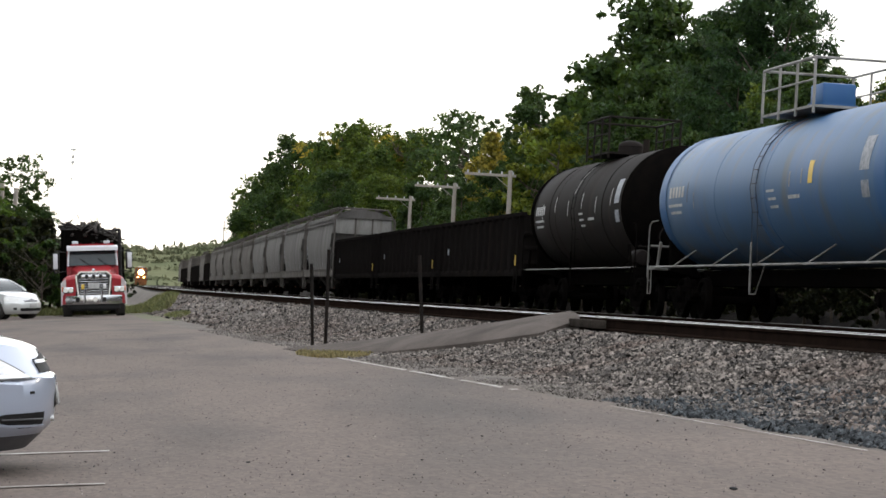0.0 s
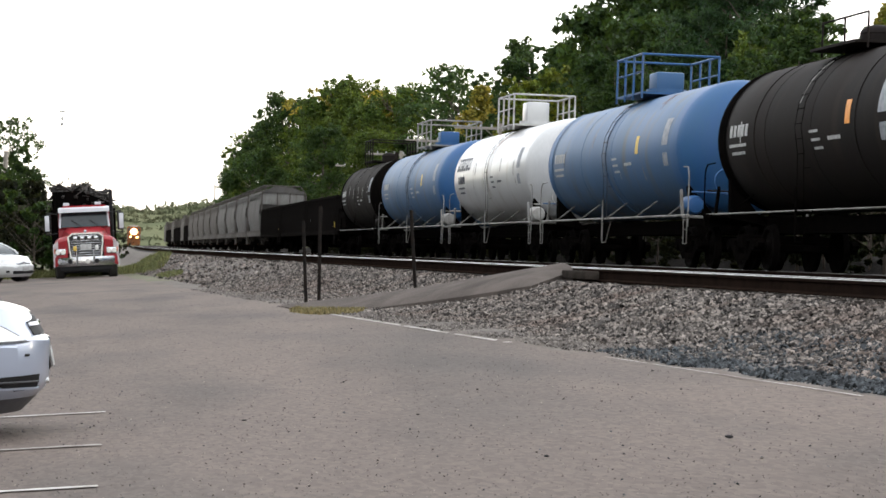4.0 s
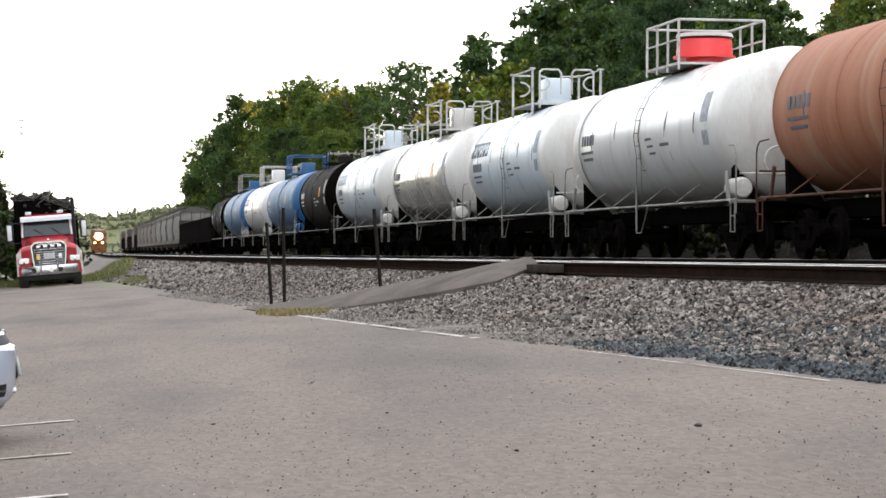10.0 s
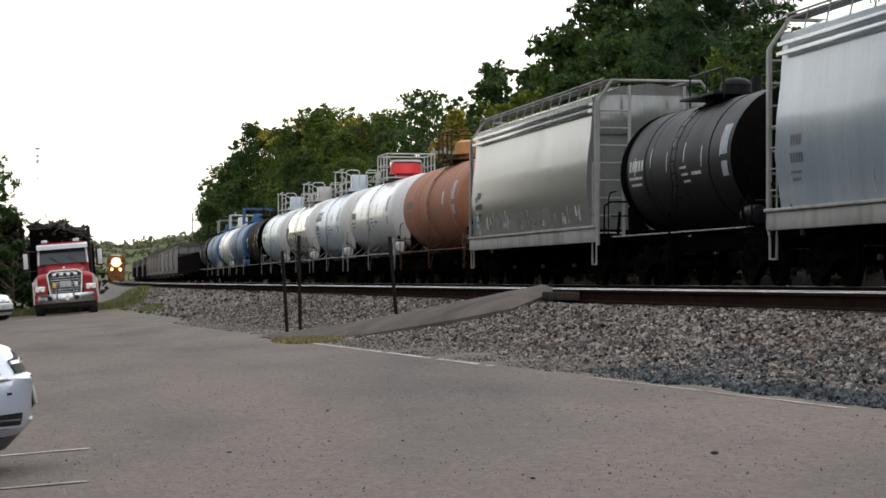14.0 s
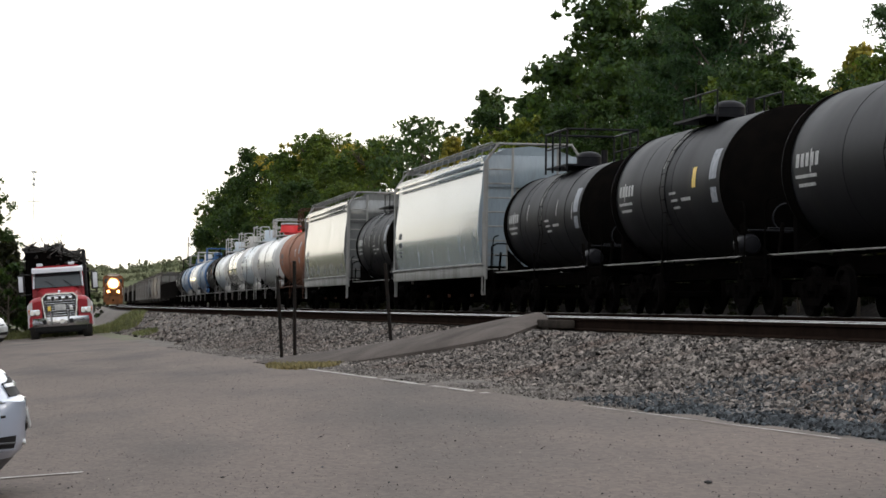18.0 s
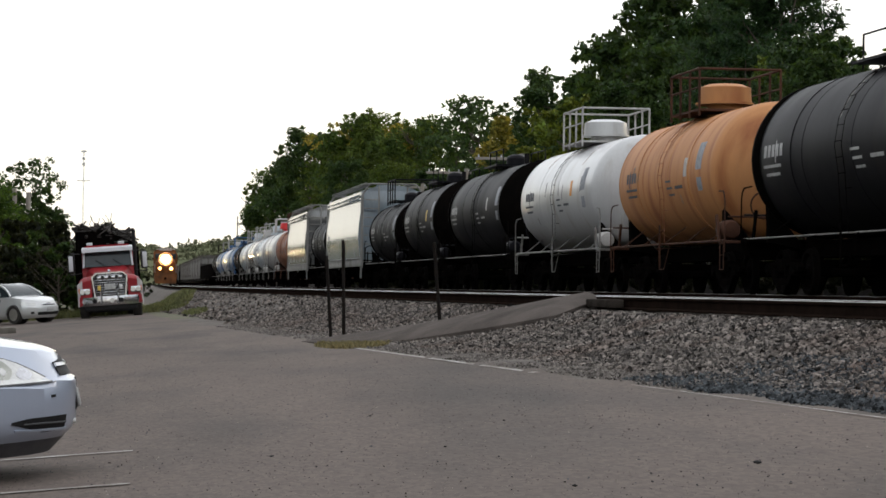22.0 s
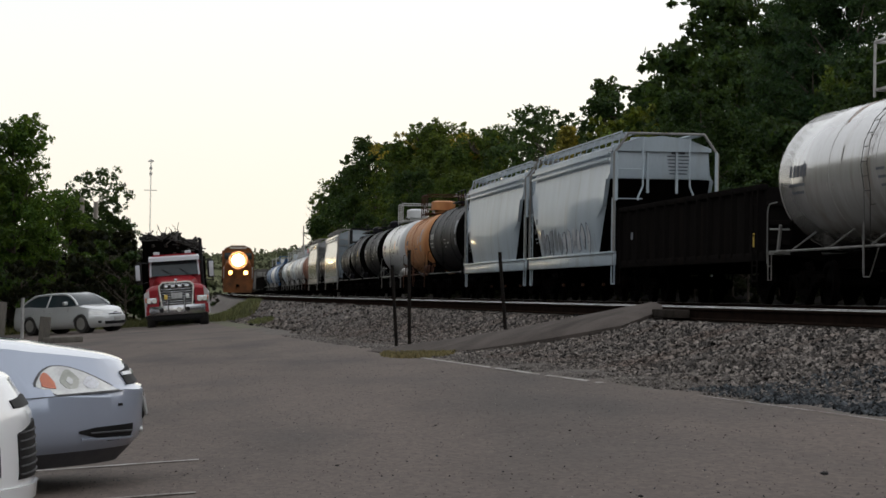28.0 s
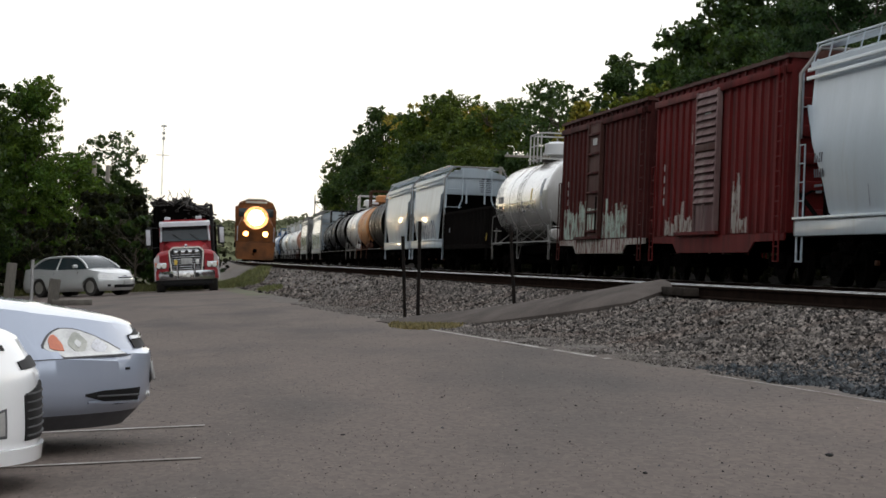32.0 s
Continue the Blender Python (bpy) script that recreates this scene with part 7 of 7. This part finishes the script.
def build_truck():
    """A red vocational truck with a scrap body, its front to the lane (local -y)."""
    y0 = 92.5
    x0 = along(154, y0)
    tr = thing("truck", "red dump truck with chrome grille, loaded with scrap", "truck", "", Matrix.Translation((x0, y0, lot_z(x0, y0) - 0.03)) @ pose(0, 0, 0, 0, -4.6, 1.5) @ Matrix.Diagonal((0.95, 0.95, 0.95, 1)))
    red = M["truckred"]
    part("chassis", box(B(), (0, 4.6, 0.85), (0.9, 8.6, 0.3), bevel=0.02), M["under"], tr)
    # bonnet: wide at the cab, narrower at the grille, sloped
    hood = [[(-w, y, 1.0), (-w, y, z - 0.3), (-w + 0.1, y, z - 0.1), (-w + 0.28, y, z), (w - 0.28, y, z), (w - 0.1, y, z - 0.1), (w, y, z - 0.3), (w, y, 1.0)] for y, w, z in ((0.28, 0.66, 1.74), (0.6, 0.70, 1.82), (1.3, 0.78, 1.92), (1.9, 0.90, 2.0))]
    hd = part("bonnet", loft(B(), hood), red, tr, smooth=30)
    gs = part("grille_surround", loft(B(), [[(-0.62, y, 0.82), (-0.70, y, 1.62), (-0.52, y, 1.78), (0.52, y, 1.78), (0.70, y, 1.62), (0.62, y, 0.82)] for y in (0.16, 0.30)]), M["chrome"], tr, "chrome grille surround")
    part("grille", loft(B(), [[(-0.56, y, 0.86), (-0.64, y, 1.60), (-0.50, y, 1.72), (0.50, y, 1.72), (0.64, y, 1.60), (0.56, y, 0.86)] for y in (0.10, 0.2)]), M["blackplastic"], gs)
    for k in range(7):
        part("grille_bar", box(B(), (0, 0.07, 0.92 + 0.092 * k), (1.08 + 0.018 * k, 0.04, 0.026), bevel=0.006), M["chrome"], gs)
    part("grille_ridge", box(B(), (0, 0.08, 1.66), (0.9, 0.05, 0.04), bevel=0.01), M["chrome"], gs)
    for k in range(4):
        part("badge_bar", box(B(), (-0.40 + 0.27 * k, 0.06, 1.57), (0.17, 0.03, 0.13), bevel=0.01), M["chrome"], gs, "plain chrome badge block")
    part("licence_plate", box(B(), (0, 0.04, 1.22), (0.42, 0.02, 0.22), bevel=0.005), M["mark_white"], gs, "plain pale plate")
    for x in (-0.42, 0.42):
        part("grille_lamp", box(B(), (x, 0.04, 1.18), (0.12, 0.03, 0.18), bevel=0.01), M["mark_yellow" if x < 0 else "lamp_clear"], gs)
    part("hood_ornament", box(B(), (0, 0.3, 1.83), (0.12, 0.2, 0.1), bevel=0.03), M["chrome"], hd)
    for sd in (-1, 1):
        fe = []
        for k in range(9):
            a = math.pi * (0.02 + 0.96 * k / 8)
            fe.append((0.62 - 0.62 * math.cos(a), 0.72 + 0.86 * math.sin(a) ** 0.75))
        bm = B()
        loft(bm, [[(sd * 0.70, y, z + 0.10), (sd * 0.98, y, z + 0.04), (sd * 1.14, y, z - 0.06), (sd * 1.22, y, z - 0.22), (sd * 1.22, y, z - 0.34), (sd * 0.70, y, z - 0.1)] for y, z in fe])
        f = part("fender", bm, red, tr, smooth=45)
        part("fender_trim", loft(B(), [[(sd * 1.19, y, z - 0.17), (sd * 1.26, y, z - 0.24), (sd * 1.26, y, z - 0.36), (sd * 1.2, y, z - 0.33)] for y, z in fe]), M["flare_grey"], f)
        part("fender_nose", loft(B(), [[(sd * x, y, z) for x, z in ((0.72, 0.86), (1.06, 0.86), (1.06, 1.40), (0.98, 1.46), (0.72, 1.5))] for y in (0.05, 0.35)]), red, f, smooth=30)
        part("fender_flare", loft(B(), [[(sd * x, y, z) for x, z in ((1.06, 0.86), (1.25, 0.86), (1.26, 1.18), (1.2, 1.40), (1.06, 1.52))] for y in (0.03, 0.4)]), M["flare_grey"], f, "pale grey fender flare", smooth=30)
        h = part("headlamp", box(B(), (sd * 0.98, 0.04, 1.06), (0.42, 0.12, 0.26), bevel=0.05), M["chrome"], tr)
        for k in (-1, 1):
            part("lens", cyl(B(), (sd * 0.98 + k * 0.1, -0.02, 1.06), (sd * 0.98 + k * 0.1, -0.04, 1.06), 0.095, 14), M["lamp_clear"], h)
        part("turn_lamp", box(B(), (sd * 1.19, 0.08, 1.1), (0.07, 0.12, 0.2), bevel=0.02), M["lamp_amber"], h)
        part("front_wheel", mesh_from("front_wheel", wheel_car(0.53, 0.34)[0], M["tyre"], 35), None, tr, m=pose(sd * 1.02, 0.72, 0.53, 0, 0, 90))
        for yy in (6.2, 7.6):
            part("rear_wheel", mesh_from("rear_wheel", wheel_car(0.52, 0.5)[0], M["tyre"], 35), None, tr, m=pose(sd * 0.98, yy, 0.52, 0, 0, 90))
        mi = part("mirror_arm", pipe(B(), [(sd * 1.0, 1.95, 2.55), (sd * 1.45, 1.75, 2.6), (sd * 1.5, 1.75, 1.75), (sd * 1.05, 1.95, 1.8)], 0.022, 6), M["blackplastic"], tr)
        part("mirror", box(B(), (sd * 1.42, 1.72, 2.2), (0.26, 0.1, 0.7), pose(0, 0, 0, 0, 0, sd * 8), bevel=0.03), M["blackplastic"], mi)
        part("mirror_face", box(B(), (sd * 1.45, 1.66, 2.2), (0.17, 0.02, 0.6), bevel=0.008), M["truckwhite"], mi, "pale mirror shell")
        part("pillar", pipe(B(), [(sd * 0.96, 1.9, 2.0), (sd * 0.92, 2.09, 2.62)], 0.04, 8), M["truckwhite"], tr, "pale windscreen pillar")
        part("step", box(B(), (sd * 1.05, 2.4, 0.7), (0.3, 1.0, 0.3), bevel=0.03), M["chrome"], tr)
        part("work_light", box(B(), (sd * 0.62 - 0.05, 2.3, 2.93), (0.24, 0.16, 0.12), bevel=0.03), M["truckwhite"], tr)
    # bumper
    bp = part("bumper", loft(B(), [[(-1.22, y + 0.16, z), (-0.9, y, z), (0.9, y, z), (1.22, y + 0.16, z), (1.22, y + 0.34, z), (-1.22, y + 0.34, z)] for y, z in ((-0.08, 0.50), (-0.1, 0.68), (-0.08, 0.84))]), M["chrome"], tr, "broad chrome front bumper")
    for x in (-0.62, 0.05, 0.40):
        part("tow_hole", cyl(B(), (x, -0.11, 0.68), (x, -0.05, 0.68), 0.09, 14), M["blackplastic"] if x != 0.05 else M["lamp_clear"], bp)
    for x in (-0.36, 0.30):
        part("bumper_guard", pipe(B(), [(x, -0.14, 0.55), (x, -0.14, 1.1)], 0.035, 8), M["chrome"], bp)
    part("lower_valance", box(B(), (0, 0.15, 0.40), (2.0, 0.3, 0.2), bevel=0.03), M["blackplastic"], tr)
    # cab
    cab = part("cab", loft(B(), [[(-1.02, y, z0), (1.02, y, z0), (1.0, y2, 2.55), (0.9, y3, 2.82), (-0.9, y3, 2.82), (-1.0, y2, 2.55)] for y, z0, y2, y3 in ((1.9, 1.2, 2.12, 2.3), (3.6, 1.2, 3.6, 3.55))]), red, tr, smooth=25)
    part("windscreen", loft(B(), [[(-0.93, 1.915, 2.02), (0.93, 1.915, 2.02), (0.88, 2.1, 2.62), (-0.88, 2.1, 2.62)], [(-0.93, 1.885, 2.02), (0.93, 1.885, 2.02), (0.88, 2.07, 2.62), (-0.88, 2.07, 2.62)]]), M["windscreen"], cab)
    part("wiper", pipe(B(), [(-0.1, 1.86, 2.03), (-0.5, 1.93, 2.3)], 0.012, 5), M["blackplastic"], cab)
    part("wiper", pipe(B(), [(0.55, 1.86, 2.03), (0.2, 1.93, 2.3)], 0.012, 5), M["blackplastic"], cab)
    part("sun_visor", loft(B(), [[(-1.0, 1.80, 2.60), (1.0, 1.80, 2.60), (1.0, 2.2, 2.66), (-1.0, 2.2, 2.66)], [(-1.0, 1.82, 2.74), (1.0, 1.82, 2.74), (0.98, 2.25, 2.82), (-0.98, 2.25, 2.82)]]), M["truckwhite"], cab, "white sun visor over the windscreen")
    part("cab_roof", loft(B(), [[(-0.92, y, 2.80), (0.92, y, 2.80), (0.8, y, 2.87), (-0.8, y, 2.87)] for y in (2.2, 3.6)]), red, cab)
    for sd in (-1, 1):
        part("door_window", box(B(), (sd * 1.0, 2.75, 2.25), (0.05, 0.9, 0.5), bevel=0.02), M["windscreen"], cab)
        part("exhaust_pipe", pipe(B(), [(sd * 1.12, 3.75, 1.2), (sd * 1.12, 3.75, 3.45)], 0.075, 12), M["under"] if sd < 0 else M["blackplastic"], tr)
    # body with its load
    bd = part("dump_body", box(B(), (0, 6.2, 2.0), (2.4, 4.8, 1.5), bevel=0.03), M["under"], tr, "dark steel dump body")
    for k in range(6):
        for sd in (-1, 1):
            part("body_rib", box(B(), (sd * 1.24, 4.1 + 0.85 * k, 2.0), (0.1, 0.1, 1.5)), M["under"], bd)
    part("headboard", loft(B(), [[(-1.22, y, 2.5), (-1.22, y, 3.46), (-0.1, y, 3.5), (1.1, y, 2.95), (1.1, y, 2.5)] for y in (3.9, 4.02)]), M["under"], bd)
    for yy in (6.2, 7.6):
        part("axle", box(B(), (0, yy, 0.5), (1.5, 0.25, 0.3), bevel=0.06), M["under"], tr)
    part("mud_flap", box(B(), (0, 5.3, 0.62), (2.3, 0.05, 0.9)), M["blackplastic"], tr)
    rr = random.Random(4)
    bm = B()
    for k in range(260):
        x, y, z = rr.uniform(-1.1, 1.05), rr.uniform(3.9, 7.5), rr.uniform(2.95, 3.5) + 0.28 * math.exp(-((rr.random() - 0.3) ** 2) * 8)
        z -= 0.3 * max(0, x + 0.2)
        a = rr.uniform(0, 6.28)
        d = Vector((math.cos(a), math.sin(a), rr.uniform(-0.5, 0.6))) * rr.uniform(0.1, 0.4)
        cyl(bm, Vector((x, y, z)) - d, Vector((x, y, z)) + d, rr.uniform(0.02, 0.07), 5)
    for k in range(70):
        x = rr.uniform(-1.1, 1.0)
        box(bm, (x, rr.uniform(3.85, 7.5), rr.uniform(2.8, 3.5) - 0.25 * max(0, x)), (rr.uniform(0.1, 0.5), rr.uniform(0.1, 0.5), rr.uniform(0.05, 0.3)), Matrix.Rotation(rr.uniform(0, 3), 4, (rr.random(), rr.random(), 1)))
    sc = part("scrap_load", bm, M["scrap"], tr, "tangled dark scrap metal and brush", smooth=None)
    sc["kind"] = "stuff"
    bm = B()
    for k in range(7):
        x = rr.uniform(-0.5, 0.3)
        p = Vector((x, 4.3, 3.55))
        for j in range(3):
            q = p + Vector((rr.uniform(-0.15, 0.2), rr.uniform(-0.1, 0.1), rr.uniform(0.1, 0.25)))
            cyl(bm, p, q, 0.012, 5)
            p = q
    part("brushwood", bm, M["bark"], sc)
    return tr


build_truck()

# ---------------------------------------------------------------- posts, poles, mast, small things
def post(x, y, h, lean, label, r=0.03):
    z = ground_z(x, y)
    bm = B()
    loft(bm, [[(x + lean * f * h - r, y, z - 0.2 + (h + 0.2) * f), (x + lean * f * h - 0.3 * r, y - r, z - 0.2 + (h + 0.2) * f), (x + lean * f * h + 0.3 * r, y - r, z - 0.2 + (h + 0.2) * f), (x + lean * f * h + r, y, z - 0.2 + (h + 0.2) * f), (x + lean * f * h + 0.25 * r, y + 0.4 * r, z - 0.2 + (h + 0.2) * f), (x + lean * f * h - 0.25 * r, y + 0.4 * r, z - 0.2 + (h + 0.2) * f)] for f in (0, 0.5, 1)])
    p = part("sign_post", bm, M["post_steel"], None)
    return tagged(p, label, "post", "steel posts by the path")


post(along(540, 43.0), 43.0, 1.42, -0.075, "thin dark steel post leaning beside the path")
post(along(562, 42.2), 42.2, 1.66, -0.02, "thin dark steel post beside the path")
post(along(735, 40.4), 40.4, 1.34, -0.10, "thin dark steel post leaning beside the path")


def utility_pole(x, y, top, arms, label, side=-1):
    z = ground_z(x, y)
    po = thing("utility_pole", label, "utility pole", "poles along the railway", pose(x, y, z))
    h = top - z
    part("pole", cyl(B(), (0, 0, -0.3), (0, 0, h), 0.14, 12, 0.10), M["pole_wood"], po)
    for k in range(arms):
        za = h - 0.25 - 0.7 * k
        a = part("crossarm", box(B(), (side * 0.95, 0.12, za), (2.5, 0.1, 0.13), bevel=0.01), M["pole_wood"], po)
        part("arm_brace", pipe(B(), [(side * 0.7, 0.12, za - 0.05), (0, 0.12, za - 0.6)], 0.02, 5), M["pole_wood"], po)
        for j in range(5):
            xx = side * 0.95 - 1.1 + 0.55 * j
            part("insulator", cyl(B(), (xx, 0.12, za + 0.06), (xx, 0.12, za + 0.2), 0.05, 8, 0.03), M["mark_white"], a)
    return po


for u, y, v in ((876, 118, 262), (777, 136, 290), (699, 158, 318), (636, 182, 342), (590, 206, 362)):
    utility_pole(along(u, y), y, EYE + (503 - v) / 4400 * y, 1, "weathered telegraph pole with a wooden crossarm")
for u, y, v in ((-18, 121, 338), (6, 128, 345)):
    x = along(u, y)
    z = ground_z(x, y)
    p = thing("utility_pole", "pale weathered wooden pole among the trees", "utility pole", "poles among the trees", pose(x, y, z))
    part("pole", cyl(B(), (0, 0, -0.3), (0, 0, EYE + (503 - v) / 4400 * y - z), 0.15, 12, 0.11), M["pole_wood"], p)


def build_mast():
    y = 420.0
    x = along(101, y)
    ma = thing("radio_mast", "slender steel lattice radio mast beyond the trees", "radio mast", "", pose(x, y, 0))
    h = 23.5
    for a in (0.5, 2.6, 4.7):
        part("mast_leg", cyl(B(), (0.13 * math.cos(a), 0.13 * math.sin(a), -1), (0.09 * math.cos(a), 0.09 * math.sin(a), h), 0.025, 6), M["galv"], ma)
    bm = B()
    for k in range(44):
        z = 0.5 + 0.52 * k
        s = 1 if k % 2 else -1
        cyl(bm, (-0.12 * s, 0, z), (0.12 * s, 0.05, z + 0.5), 0.018, 5)
    part("lattice", bm, M["galv"], ma)
    for z, w, t in ((h - 0.3, 0.9, 0.3), (h - 1.5, 0.5, 0.4), (h - 2.4, 0.5, 0.5), (h - 5.2, 2.2, 0.12)):
        part("antenna", box(B(), (0, 0, z), (w, 0.2, t), bevel=0.03), M["galv"], ma)
    return ma


build_mast()


def dead_tree(u, y, h, seed):
    rr = random.Random(seed)
    x = along(u, y)
    t = thing("dead_tree", "bare grey dead tree at the end of the woods", "tree", "", pose(x, y, ground_z(x, y) - 0.2))
    bm = B()
    limbs(bm, h, h * 0.016, rr, n=16, top=1.0, wide=0.3, lean=0.02)
    part("trunk", bm, M["bark"], t)


dead_tree(388, 330, 12.0, 3)
dead_tree(396, 350, 13.5, 5)
bm = B()
x = along(371, 350)
tagged(part("signal_pole", cyl(bm, (x, 350, 0), (x, 350, 10.8), 0.09, 8), M["pole_wood"], None), "thin bare pole at the end of the woods", "pole")

# weathered timber posts and a low beam at the side of the lot
for u, y, top, w in ((-157, 60, 0.86, 0.24), (-80, 60, 0.52, 0.26)):
    x = along(u, y)
    z = ground_z(x, y)
    bm = box(B(), (x, y, (top + z) / 2 - 0.05), (w, 0.16, top - z + 0.1), pose(0, 0, 0, 0, 4, 8), bevel=0.02)
    tagged(part("timber_post", bm, M["weathered_wood"], None), "short weathered timber post beside the lot", "post", "timber posts beside the lot")
x = along(-48, 60)
tagged(part("timber_beam", box(B(), (x, 60, ground_z(x, 60) + 0.24), (0.95, 0.3, 0.14), pose(0, 0, 0, 0, -3, 10), bevel=0.02), M["weathered_wood"], None), "low weathered timber beam beside the lot", "timber")
x = along(-118, 62)
tagged(part("steel_pipe", cyl(B(), (x, 62, ground_z(x, 62) - 0.1), (x, 62, 0.95), 0.045, 10), M["galv"], None), "thin grey upright pipe beside the lot", "post")


def lot_point(u, v):
    """The place on the lot seen at (u, v) of the level reference view."""
    d = EYE * 4400 / ((v - 503) + 0.075 * (u - 214))
    return (u - 214) / 4400 * d, d


rr = random.Random(12)
for k, (u, v) in enumerate(((1313, 817), (355, 797), (437, 808), (745, 790), (850, 742), (560, 800), (1168, 700), (1480, 775), (980, 860), (610, 735))):
    x, y = lot_point(u, v)
    bm = B()
    bmesh.ops.create_icosphere(bm, subdivisions=1, radius=0.017 if k == 0 else rr.uniform(0.006, 0.011))
    for vv in bm.verts:
        vv.co = Vector((vv.co.x * 1.5, vv.co.y, vv.co.z * 0.6)) * rr.uniform(0.7, 1.3)
    p = part("debris", bm, M["blackplastic"], None, m=pose(x, y, ground_z(x, y) + 0.015), smooth=None)
    tagged(p, "small dark scrap of litter on the asphalt", "litter", "litter on the lot")


motions()
